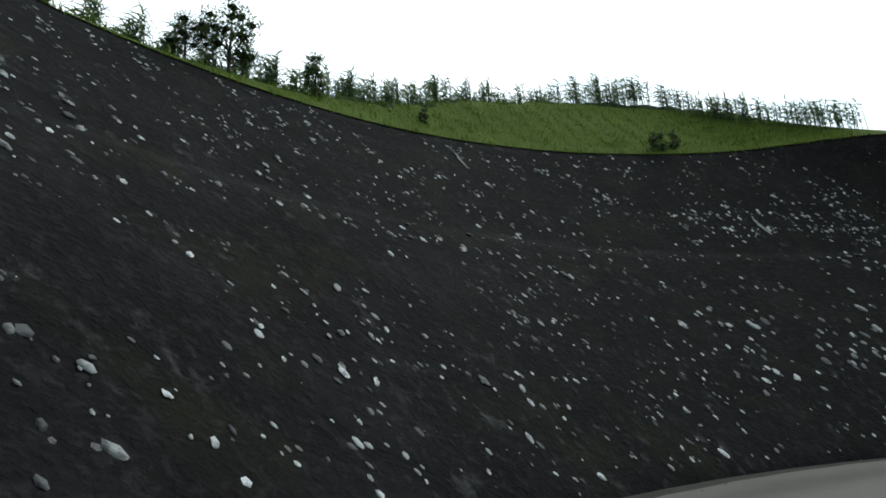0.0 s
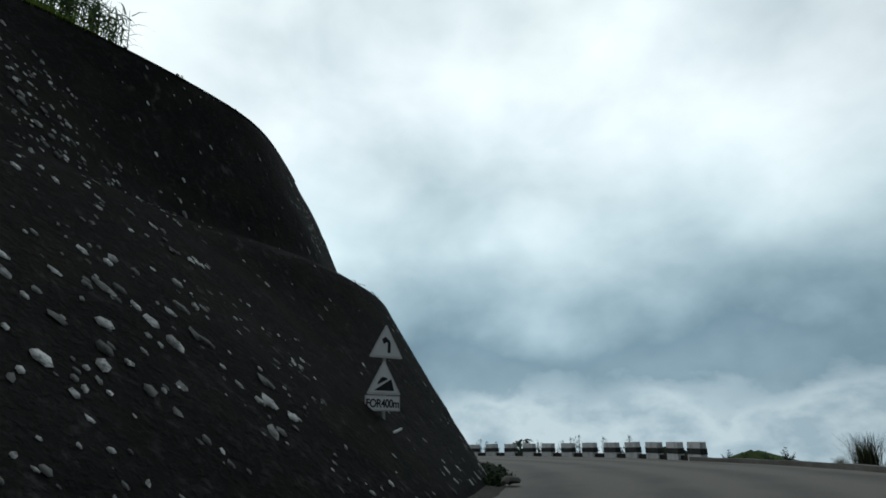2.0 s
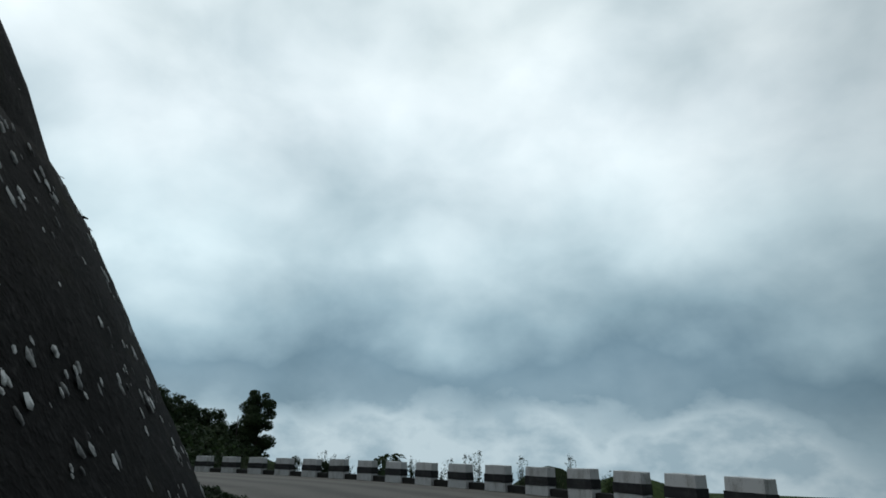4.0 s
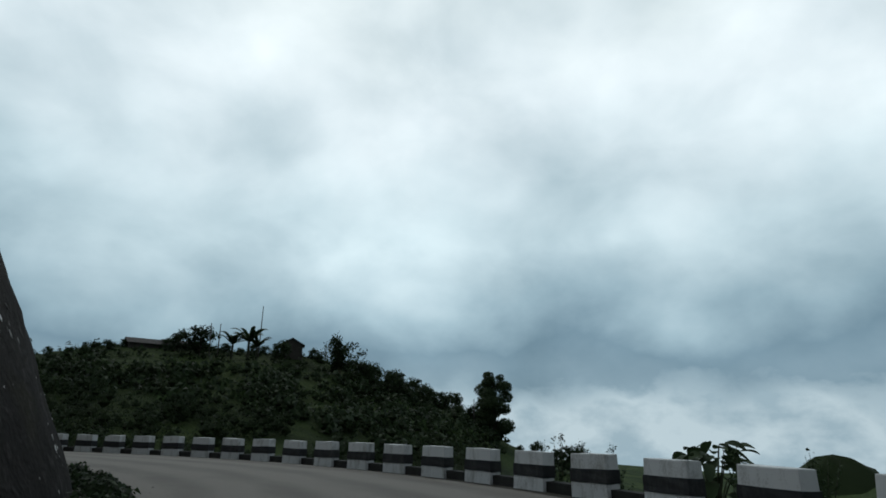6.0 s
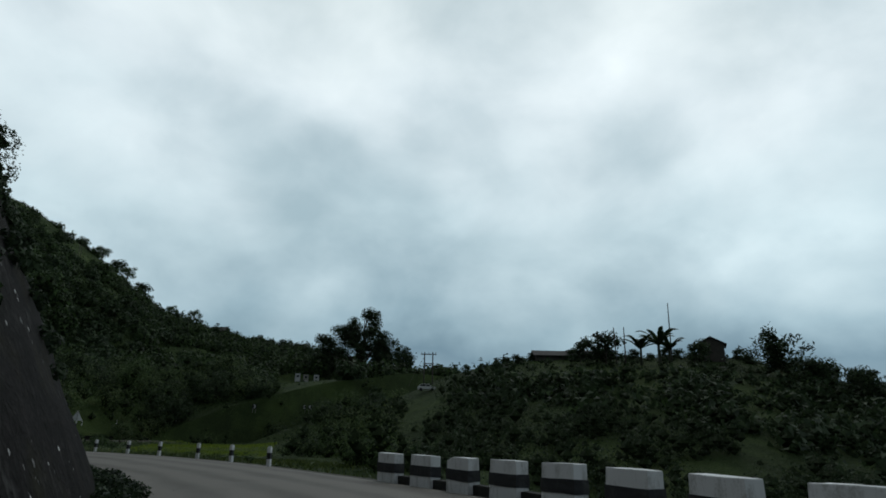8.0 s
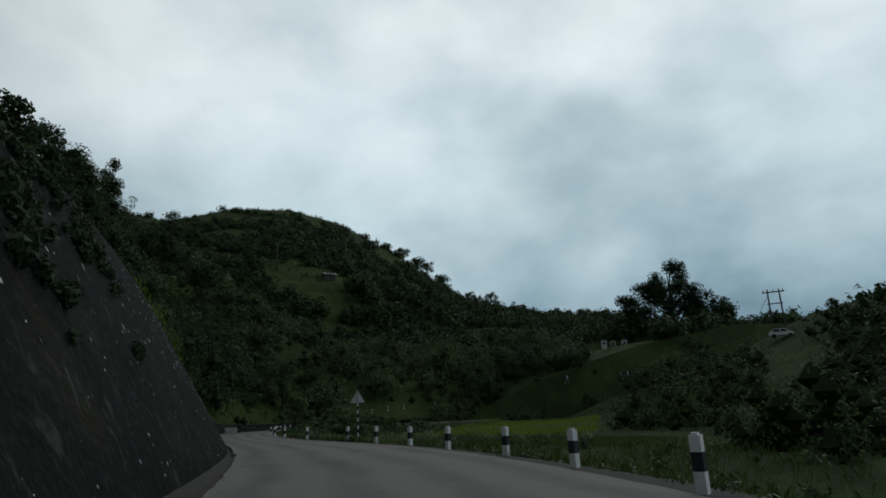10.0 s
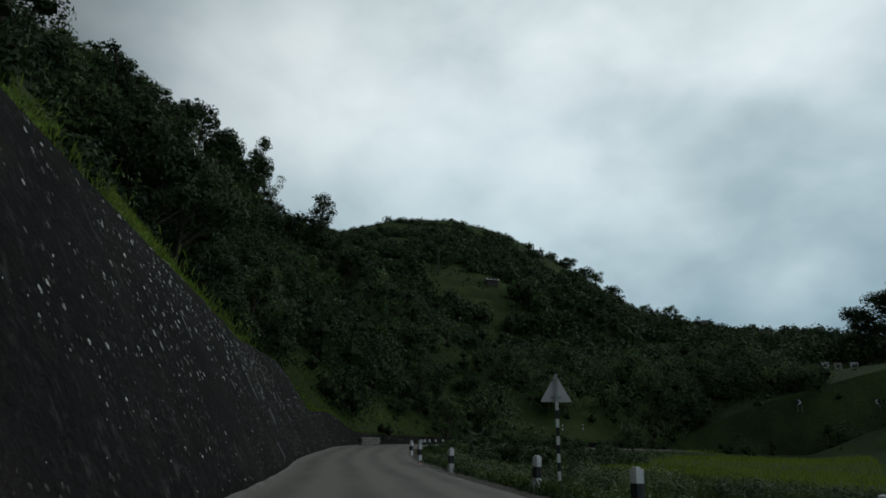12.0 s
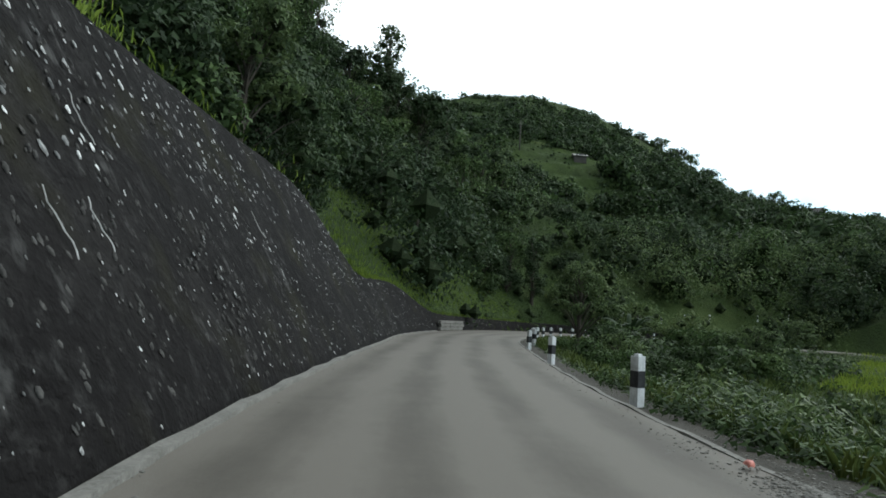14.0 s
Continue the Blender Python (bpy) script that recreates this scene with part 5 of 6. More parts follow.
def tuft(name, label, n, h, spread, mat, seed, group, fine=1.0):
    """Long arching blades from one root."""
    r = random.Random(seed)
    v, f = [], []
    for _ in range(n):
        a, hh, out = r.uniform(0, 6.28), h * r.uniform(0.5, 1.0), spread * r.random()
        bx, by = 0.16 * spread * r.gauss(0, 1), 0.16 * spread * r.gauss(0, 1)
        wdt = (0.008 * h / 1.2 + 0.004) * fine
        o = len(v)
        for j in range(4):
            t = j / 3
            c = Vector((bx + out * t * t * math.cos(a), by + out * t * t * math.sin(a), hh * (t - 0.18 * t * t)))
            s = Vector((-math.sin(a), math.cos(a), 0)) * wdt * (1 - 0.9 * t)
            v += [c + s, c - s]
        for j in range(3):
            f.append((o + 2 * j, o + 2 * j + 1, o + 2 * j + 3, o + 2 * j + 2))
    ob = new(name, mesh_of(name, v, f, mat))
    return tagged(ob, label, "grass clump", group)


reed = fresh(tuft("grass_clump", "tall feathery grass clump behind the kerb", 420, 2.1, 1.15, LEAF_WEED, 71, "grass clumps by the kerb"))
for x, y, size in ((-45.6, -49.3, 0.95), (-47.6, -49.9, 0.85), (-48.6, -49.6, 0.9), (-49.6, -49.4, 1.0), (-51.3, -49.0, 0.9), (-43.6, -49.9, 0.45), (-53.5, -48.4, 0.9)):
    put(reed, x, y, 50 * x, size, z=-0.35)
tall_grass = fresh(tuft("tall_grass_clump", "tall thin grass below the parapet blocks", 330, 4.9, 1.3, LEAF_WEED, 72, "tall grass below the parapet", 0.3))
for x, y, size in ((-5.3, -38.7, 0.95), (-4.9, -39.4, 1.0), (-5.7, -38.0, 0.9)):
    put(tall_grass, x, y, 50 * x, size)
put(woods[5], -5.2, -41.2, 40, 1.15)


def weed(seed, h, label):
    r = random.Random(seed)
    ob = thing("roadside_weed", label, "weed", "weeds behind the parapet")
    pts, ax, pieces = [], [], []
    for k in range(7):
        a, out, hh = r.uniform(0, 6.28), 0.3 * r.random() * h, h * r.uniform(0.55, 1.0)
        tip = (out * math.cos(a), out * math.sin(a), hh)
        pieces.append(tube_data([(0.05 * math.cos(a), 0.05 * math.sin(a), -0.2), (tip[0] * 0.4, tip[1] * 0.4, hh * 0.5), tip], [0.012, 0.009, 0.003], 4))
        for _ in range(34):
            t = r.uniform(0.3, 1.0)
            pts.append((tip[0] * t * t + r.gauss(0, 0.05), tip[1] * t * t + r.gauss(0, 0.05), hh * t + r.gauss(0, 0.03)))
            ax.append((r.gauss(0, 1), r.gauss(0, 1), r.uniform(0, 0.8)))
    part("stalks", mesh_of("stalks", *merge(pieces), LEAF_WEED), LEAF_WEED, ob)
    g = np.random.default_rng(seed)
    L = g.uniform(0.05, 0.13, len(pts))
    v, f = leaves(np.array(pts), np.array(ax), L, L * 0.45, g)
    part("leaf_sprays", mesh_of("leaf_sprays", v, f, LEAF_DARK), LEAF_DARK, ob)
    return ob


weeds = [fresh(weed(81, 1.5, "leafy roadside weed behind the parapet blocks")), fresh(weed(82, 1.15, "leafy roadside weed behind the parapet blocks")), fresh(weed(83, 1.8, "tall thin roadside weed behind the parapet blocks"))]
for k in range(46):
    t = rng.uniform(0, len(BLOCKS) - 1.01)
    i = int(t)
    p = BLOCKS[i] * (1 - t + i) + BLOCKS[i + 1] * (t - i) + outn[i] * rng.uniform(0.75, 1.9)
    put(weeds[k % 3], p[0], p[1], rng.uniform(0, 360), rng.uniform(0.7, 1.15) * (1.0 if t > 12 else 0.7), z=-0.2)
for x, y, size in ((-38.2, -48.6, 0.8), (-39.3, -48.8, 0.7), (-40.6, -49.0, 0.75), (-42.0, -49.0, 0.6), (-41.0, -49.6, 0.9)):
    put(weeds[1], x, y, 70 * x, size, z=-0.2)


def scatter_stuff(name, label, category, spots, per, leaf, mat, seed, squash=0.7, cores=0.66, simple=False, slim=(0.38, 0.6)):
    """Many small clumps of leaves as one object of uncounted growth. spots: x, y, z, radius."""
    g = np.random.default_rng(seed)
    spots = np.asarray(spots)
    n = np.maximum(5, (per * (spots[:, 3] / spots[:, 3].mean()) ** 2).astype(int))
    idx = np.repeat(np.arange(len(spots)), n)
    d = g.normal(size=(len(idx), 3))
    d /= np.linalg.norm(d, axis=1)[:, None]
    d[:, 2] = np.maximum(d[:, 2], -0.75 if cores else -0.1)
    r = spots[idx, 3] * (0.55 + 0.6 * g.random(len(idx)) ** 0.7)
    p = d * r[:, None]
    p[:, 2] *= squash
    p += spots[idx, :3]
    L = leaf * g.uniform(0.65, 1.35, len(idx)) * np.clip(spots[idx, 3] / spots[:, 3].mean(), 0.6, 1.6)
    v, f = leaves(p, d, L, L * g.uniform(*slim, len(idx)), g, simple, facing=d)
    count = len(f)
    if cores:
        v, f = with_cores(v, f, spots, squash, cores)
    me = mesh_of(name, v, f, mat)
    ob = new(name, shade_cores(me, count) if cores else me)
    return tagged(ob, label, category, kind="stuff")


# undergrowth on the spur
spots = []
for _ in range(2300):
    i = int(np.clip(rng.uniform(hill_from - 10, hill_to) / 0.8, 0, NS - 1))
    back = 0.4 + 66 * rng.random() ** 1.3
    if foot[i, 1] < 8 and back > 16:
        continue
    if 20 < foot[i, 1] < 40 and 0.3 < back < 5.0 + 1.0 * math.sin(foot[i, 1] * 0.3):
        continue
    if 57 < foot[i, 1] < 100 and back < 8 and rng.random() < 0.75:
        continue
    x, y = beyond(i, back)
    spots.append((x, y, lie(x, y) - 0.1, rng.uniform(0.5, 1.5) * (0.7 if back < 5 else 1.0 if back < 10 else 1.55)))
shade = [wobble(np.array(x), np.array(y), 3.1, 8.0) + rng.normal() * 0.4 for x, y, *_ in spots]
scatter_stuff("undergrowth", "tangled green undergrowth on the steep hillside", "undergrowth", [s for s, k in zip(spots, shade) if 0 <= k < 0.75], 115, 0.31, LEAF, 91, 0.95, cores=0.42, simple=True)
scatter_stuff("dark_undergrowth", "tangled dark green undergrowth on the steep hillside", "undergrowth", [s for s, k in zip(spots, shade) if k < 0], 115, 0.31, LEAF_DARK, 87, 0.95, cores=0.42, simple=True)
scatter_stuff("pale_undergrowth", "lighter leafy undergrowth on the steep hillside", "undergrowth", [s for s, k in zip(spots, shade) if k >= 0.75], 115, 0.29, LEAF_PALE, 86, 0.95, cores=0.42, simple=True)

# creepers hanging down the upper face of the wall round the bend
spots = []
for _ in range(420):
    i = int(rng.uniform(arc_at(-13, -28), arc_at(-0.6, 5)) / 0.8)
    down = 4.6 * rng.random() ** 1.7 * (0.55 + 0.45 * math.sin(i * 0.9))
    p = wall_point(i, max(1.0, CREST[i] - 0.8 - down))
    spots.append((p[0] - foot_n[i, 0] * 0.1, p[1] - foot_n[i, 1] * 0.1, p[2], rng.uniform(0.09, 0.2) if down < 1.2 else rng.uniform(0.1, 0.28)))
scatter_stuff("hanging_creeper", "dark creepers hanging over the upper wall", "creeper", spots, 40, 0.13, LEAF_DARK, 85, 1.0, cores=0.5, simple=True)

spots = []
for _ in range(700):
    i = int(rng.uniform(arc_at(-47, -35.6), arc_at(-2, -3)) / 0.8)
    p = foot[i] - foot_n[i] * rng.uniform(0.05, 0.85) * GUTTER[i] + rng.normal(size=2) * 0.1
    spots.append((p[0], p[1], 0.0, rng.uniform(0.1, 0.26)))
scatter_stuff("gutter_weeds", "dark weeds growing in the gutter below the wall", "weeds", spots, 26, 0.13, LEAF_DARK, 84, 0.8, cores=0.4, simple=True)

# woods and hedges on the far hills; camera sightlines to these points stay clear
KEEP_SEEN = [(167.6, 203.1), (170.0, 200.2), (172.9, 196.4), (86, 114.6), (103, 115), (90, 57.3), (69, 282), (38.0, 115.6), (42.0, 117.2), (46.2, 118.5)]


SIGHT_GAP = [(90, 125), (113, 108), (182, 188), (160, 210)]


def in_sight_gap(x, y):
    """The slope below the boards, kept low so the camera sees them."""
    return all((bx - ax) * (y - ay) - (by - ay) * (x - ax) > 0 for (ax, ay), (bx, by) in zip(SIGHT_GAP, SIGHT_GAP[1:] + SIGHT_GAP[:1]))


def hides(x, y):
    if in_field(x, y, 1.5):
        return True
    for ox, oy in KEEP_SEEN:
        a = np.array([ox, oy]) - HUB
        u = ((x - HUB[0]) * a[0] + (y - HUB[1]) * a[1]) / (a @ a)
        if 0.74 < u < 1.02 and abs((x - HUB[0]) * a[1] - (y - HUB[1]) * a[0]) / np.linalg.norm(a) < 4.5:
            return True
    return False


spots, pale, close, close_dark, close_pale = [], [], [], [], []


def far_growth(x, y, tall, broad):
    """One tree or bush of several clumps, on the far slopes."""
    z = lie(x, y)
    if 58 < y < 112 and 14 < x < 82:
        # growth kept low so the camera sees the posts across the valley head
        fit = max(0.25, min(1.0, (1.6 + 0.012 * y - z) / (tall + 0.45 * broad)))
        tall, broad = tall * fit, broad * max(fit, 0.5)
    if 44 < az < 57 and 50 < y < 80 and x > 85:
        tall, broad = min(tall, 1.2), min(broad, 1.4)
    if 57 <= az < 80 and 0.8 * R2 < r < R2 + 5:
        tall, broad = min(tall, 1.7), min(broad, 2.1)
    into = pale if rng.random() < (0.1 if r < R2 and az > 44 else 0.62) else spots
    if min(np.hypot(right[:, 0] - x, right[:, 1] - y)) < 62:
        into = close_dark if az > 47 and rng.random() < 0.9 else (close, close_dark, close_dark, close_pale)[int(rng.integers(0, 4))]
    for k in range(2 if tall < 1.8 else int(rng.integers(4, 7))):
        up = rng.uniform(-0.3, 0.5) if tall < 1.8 else tall * (0.15 + 0.7 * k / 6)
        wander = broad * 0.42 * (1 - 0.08 * k)
        into.append((x + rng.normal() * wander, y + rng.normal() * wander, z - 0.2 + up, broad * rng.uniform(0.4, 0.72) * (1.05 if tall < 1.8 else 1.0)))


for n in range(7400):
    near = 1900 <= n < 3000
    az, u = (rng.uniform(44, 96) if near else rng.uniform(-22, 52)), rng.random() ** 0.62
    R1 = np.interp(az, FAR_RIDGE[:, 0], FAR_RIDGE[:, 1])
    R2 = np.interp(az, MID_RIDGE[:, 0], MID_RIDGE[:, 1])
    r = 42 + (R2 - 38) * u if near else 106 + (R1 - 104) * u
    if n >= 3600:
        az, r = rng.uniform(-4, 40), rng.uniform(180, 470)
    elif n >= 3000:
        az, r = rng.uniform(-4, 47), rng.uniform(98, 215)
    x, y = HUB[0] + r * math.sin(radians(az)), HUB[1] + r * math.cos(radians(az))
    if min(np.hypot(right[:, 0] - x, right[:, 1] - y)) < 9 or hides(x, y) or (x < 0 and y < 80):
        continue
    if in_sight_gap(x, y):
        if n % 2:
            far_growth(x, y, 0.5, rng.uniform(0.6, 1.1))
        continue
    tree = rng.random() < (0.55 if near else 0.5)
    if not near and az < 45 and r > 170 and wobble(x, y, 17.0, 6.0) > 0.42:
        far_growth(x, y, 0.8, rng.uniform(0.8, 2.6))
        continue
    if not near and 18 < az < 44 and r < 140:
        tree = rng.random() < 0.25
    grow = 0.6 if near else 1.0
    if tree and not near and r < 0.8 * R1 and az < 32 and n % 6 == 0:
        far_growth(x, y, rng.uniform(8.0, 12.0), rng.uniform(4.6, 6.6))
    elif tree:
        far_growth(x, y, rng.uniform(3.0, 7.5) * grow, rng.uniform(3.2, 5.5) * grow)
    else:
        far_growth(x, y, 1.0, rng.uniform(1.8, 4.6) * (0.75 if near else 1.0))
scatter_stuff("near_scrub", "green scrub on the slope across the road", "scrub", close, 84, 0.37, LEAF, 90, 0.95, cores=0.45, simple=True)
scatter_stuff("near_scrub_dark", "dark green scrub on the slope across the road", "scrub", close_dark, 84, 0.37, LEAF_DARK, 89, 0.95, cores=0.45, simple=True)
scatter_stuff("near_scrub_pale", "pale green scrub on the slope across the road", "scrub", close_pale, 84, 0.37, LEAF_PALE, 88, 0.95, cores=0.45, simple=True)
scatter_stuff("far_woods", "dark wooded scrub covering the far hills", "woods", spots, 18, 1.35, LEAF_DARK, 92, 0.95, cores=0.46, simple=True)
scatter_stuff("far_scrub", "lighter green scrub on the far hills", "woods", pale, 18, 1.35, LEAF, 93, 0.9, cores=0.46, simple=True)
# a hedge line along the skyline terraces
spots = []
for az in np.arange(-3, 52, 0.22):
    R1 = np.interp(az, FAR_RIDGE[:, 0], FAR_RIDGE[:, 1])
    x, y = HUB[0] + R1 * math.sin(radians(az)), HUB[1] + R1 * math.cos(radians(az))
    spots.append((x, y, lie(x, y), rng.uniform(0.9, 2.6)))
for az in np.arange(57, 94, 1.15):
    R2 = np.interp(az, MID_RIDGE[:, 0], MID_RIDGE[:, 1]) + rng.uniform(-5, 2)
    x, y = HUB[0] + R2 * math.sin(radians(az)), HUB[1] + R2 * math.cos(radians(az))
    put(mid_tree, x, y, rng.uniform(0, 360), rng.uniform(0.35, 0.72) if 2 < y < 24 else rng.uniform(0.7, 1.4) if az > 74 else rng.uniform(0.3, 0.75), sink=0.8)
for az in np.arange(48, 96, 0.35):
    R2 = np.interp(az, MID_RIDGE[:, 0], MID_RIDGE[:, 1])
    x, y = HUB[0] + R2 * math.sin(radians(az)), HUB[1] + R2 * math.cos(radians(az))
    spots.append((x, y, lie(x, y) - 0.1, rng.uniform(0.6, 2.1) if az > 55 else rng.uniform(0.3, 0.7)))
scatter_stuff("skyline_hedge", "ragged hedges along the ridge", "hedge", spots, 46, 0.7, LEAF_DARK, 94, 1.0)

# broad-leaved weeds and scrub on the valley side of the straight
spots, low = [], []
for n in range(3600):
    i = int(np.clip(rng.uniform(part_index(3, -14), part_index(17, 88)) if n < 1700 else rng.uniform(part_index(7.2, 32), part_index(8, 52)), 0, len(partner) - 1))
    off = 0.75 + 24 * rng.random() ** 2.0
    p = partner[i] - pn[i] * off + rng.normal(size=2) * 0.4
    if min(np.hypot(partner[:, 0] - p[0], partner[:, 1] - p[1])) < 0.62 or in_field(p[0], p[1]):
        continue
    big_one = rng.random() < 0.34 and off > 2.6
    # grassy verge; scrub thinned here so the camera sees the field behind
    meadow = off > 3.2 and p[0] > 9.5 and (p[1] < 52 or p[0] > 15 and p[1] < 61)
    if meadow and rng.random() < (0.72 if big_one else 0.55):
        continue
    if not big_one and off > 4.5 and wobble(p[0], p[1], 1.7, 3.0) < 0.1:
        continue
    (spots if big_one else low).append((p[0], p[1], lie(*p) + (0.1 if big_one else -0.05), (rng.uniform(0.35, 0.8) if meadow else rng.uniform(0.6, 1.75) if off > 5 else rng.uniform(0.4, 0.85)) if big_one else rng.uniform(0.22, 0.6) * (0.75 + 0.1 * min(off, 6))))
for i in range(part_index(3, -14), part_index(20, 92)):
    for _ in range(9):
        q_ = rng.random()
        p = partner[i] * (1 - q_) + partner[i + 1] * q_ - pn[i] * rng.uniform(0.6, 1.7)
        if 33.5 < p[1] < 37.5 and p[0] < 8.4:
            continue
        low.append((p[0], p[1], lie(*p), rng.uniform(0.16, 0.42)))
for i in range(part_index(20, 92), len(partner) - 1):
    for _ in range(3):
        p = partner[i] - pn[i] * rng.uniform(1.4, 4.5)
        low.append((p[0], p[1], lie(*p) - 0.05, rng.uniform(0.5, 1.0)))
near_low = [q_ for q_ in low if 18 < q_[1] < 46]
shade = [wobble(np.array(q_[0]), np.array(q_[1]), 1.3, 5.0) + rng.normal() * 0.35 for q_ in near_low]
scatter_stuff("verge_weeds", "thick narrow-leaved weeds on the valley verge", "weeds", [q_ for q_, k in zip(near_low, shade) if k > -0.2], 62, 0.15, LEAF_BROAD, 95, 1.1, cores=0.35, simple=True, slim=(0.15, 0.26))
scatter_stuff("dark_verge_weeds", "dark leafy weeds on the valley verge", "weeds", [q_ for q_, k in zip(near_low, shade) if k <= -0.2], 62, 0.13, LEAF, 82, 1.0, cores=0.4, simple=True, slim=(0.3, 0.45))
scatter_stuff("far_verge_weeds", "low leafy weeds along the valley side", "weeds", [q_ for q_ in low if not 18 < q_[1] < 46], 28, 0.175, LEAF_BROAD, 94, cores=0.35, simple=True, slim=(0.22, 0.36))
near_bushes = [q_ for q_ in spots if 18 < q_[1] < 46]
scatter_stuff("verge_scrub", "tall narrow-leaved scrub below the road", "scrub", near_bushes[::2], 240, 0.19, LEAF_BROAD, 96, 1.15, cores=0.42, simple=True, slim=(0.16, 0.28))
scatter_stuff("dark_verge_scrub", "dark rounded scrub below the road", "scrub", near_bushes[1::2], 240, 0.14, LEAF_DARK, 81, 1.05, cores=0.5, simple=True, slim=(0.35, 0.5))
scatter_stuff("far_verge_scrub", "rounded green scrub below the road", "scrub", [q_ for q_ in spots if not 18 < q_[1] < 46], 110, 0.26, LEAF, 83, 0.9, cores=0.42, simple=True)
VT = (12.6, 63.5)
verge_tree = fresh(plant("verge_tree", "young umbrella-shaped tree beside the road", "spread", 5.4, 4.4, 130, 0.2, LEAF_PALE, 97))
put(verge_tree, VT[0], VT[1], 0, 1.0)
put(woods[5], 15.5, 66.5, 30, 0.75)
for x, y, k, size in ((10.4, 50.5, 5, 0.42), (11.6, 54.0, 4, 0.4), (12.2, 57.5, 5, 0.55), (13.6, 60.5, 1, 0.42), (11.2, 61.0, 5, 0.4), (14.8, 56.0, 5, 0.45), (17.5, 60.0, 5, 0.6), (21.5, 61.5, 5, 0.62)):
    put(woods[k], x, y, 50 * x, size, sink=0.35)
put(woods[4], 23.3, 65.1, 70, 0.6)
put(woods[5], 27.0, 72.0, 170, 0.8)
put(woods[5], 20.0, 78.0, 250, 0.9)
for _ in range(26):
    x, y = rng.uniform(17, 62), rng.uniform(62, 100)
    if in_field(x, y, 3.0) or min(np.hypot(right[:, 0] - x, right[:, 1] - y)) < 6:
        continue
    put(woods[int(rng.choice([0, 1, 4, 5, 5]))], x, y, rng.uniform(0, 360), rng.uniform(0.45, 0.9))


def blades(name, label, roots, h, mat, seed, slim=0.05):
    """Grass as one object: bent blades at the given roots (x, y, z)."""
    g = np.random.default_rng(seed)
    roots = np.asarray(roots)
    n = len(roots)
    a = g.uniform(0, 6.28, n)
    hh = h * g.uniform(0.5, 1.2, n)
    out = hh * g.uniform(0.15, 0.6, n)
    d = np.stack([np.cos(a), np.sin(a), 0 * a], 1)
    s = np.stack([-np.sin(a), np.cos(a), 0 * a], 1) * (hh * slim)[:, None]
    mid = roots + d * (out * 0.35)[:, None] + np.array([0, 0, 1]) * (hh * 0.6)[:, None]
    tip = roots + d * out[:, None] + np.array([0, 0, 1]) * (hh * 0.92)[:, None]
    v = np.stack([roots + s, roots - s, mid - s * 0.7, tip, mid + s * 0.7], 1).reshape(-1, 3)
    f = np.arange(5 * n).reshape(n, 5)
    ob = new(name, mesh_of(name, v, f, mat))
    return tagged(ob, label, "grass", kind="stuff")


roots = []
strip_lo, strip_hi = int(arc_at(-91, -45.5) / 0.8), int(arc_at(-50.3, -34.6) / 0.8)
for _ in range(22000):
    i = rng.integers(strip_lo, strip_hi)
    back = -0.25 + 8.0 * rng.random() ** 1.2
    x, y = beyond(i, back) + rng.normal(size=2) * 0.3
    roots.append((x, y, (lie(x, y) if back > 0.6 else CREST[i] - 0.1)))
blades("grass_strip", "bright green grass strip above the cutting", roots, 0.3, LEAF_GRASS, 98)
roots = []
for _ in range(25000):
    i = rng.integers(int(arc_at(0.3, 15) / 0.8), int(arc_at(18, 105) / 0.8))
    y_here = foot[i, 1]
    if 41 < y_here < 56.5 and rng.random() < 0.93:
        continue
    back = -0.2 + (6.0 if y_here < 41 else 1.6 if y_here < 62 else 11) * rng.random() ** 1.3
    x, y = beyond(i, back) + rng.normal(size=2) * 0.3
    roots.append((x, y, (lie(x, y) if back > 0.6 else CREST[i] - 0.1)))
blades("crest_grass", "yellow-green grass along the crest of the wall", roots, 0.3, LEAF_GRASS, 99)
roots = []
for n in range(36000):
    i = rng.integers(part_index(3, -14), part_index(20, 92)) if n % 3 else rng.integers(part_index(8.6, 22), part_index(8, 44))
    off = 0.9 + 30 * rng.random() ** 1.6
    p = partner[i] - pn[i] * off
    if min(np.hypot(partner[::3, 0] - p[0], partner[::3, 1] - p[1])) < 0.8:
        continue
    roots.append((p[0], p[1], lie(*p)))
blades("verge_grass", "uneven green grass on the valley side", roots, 0.42, LEAF_MEADOW, 100, 0.022)


roots = []
for _ in range(9000):
    p = FIELD_AT + FIELD_U * rng.uniform(0, 57) + FIELD_V * rng.uniform(0, 23.5)
    roots.append((p[0], p[1], lie(*p) + 0.1))
blades("field_grass", "tufted yellow-green grass of the open field", roots, 0.5, LEAF_GRASS, 101)


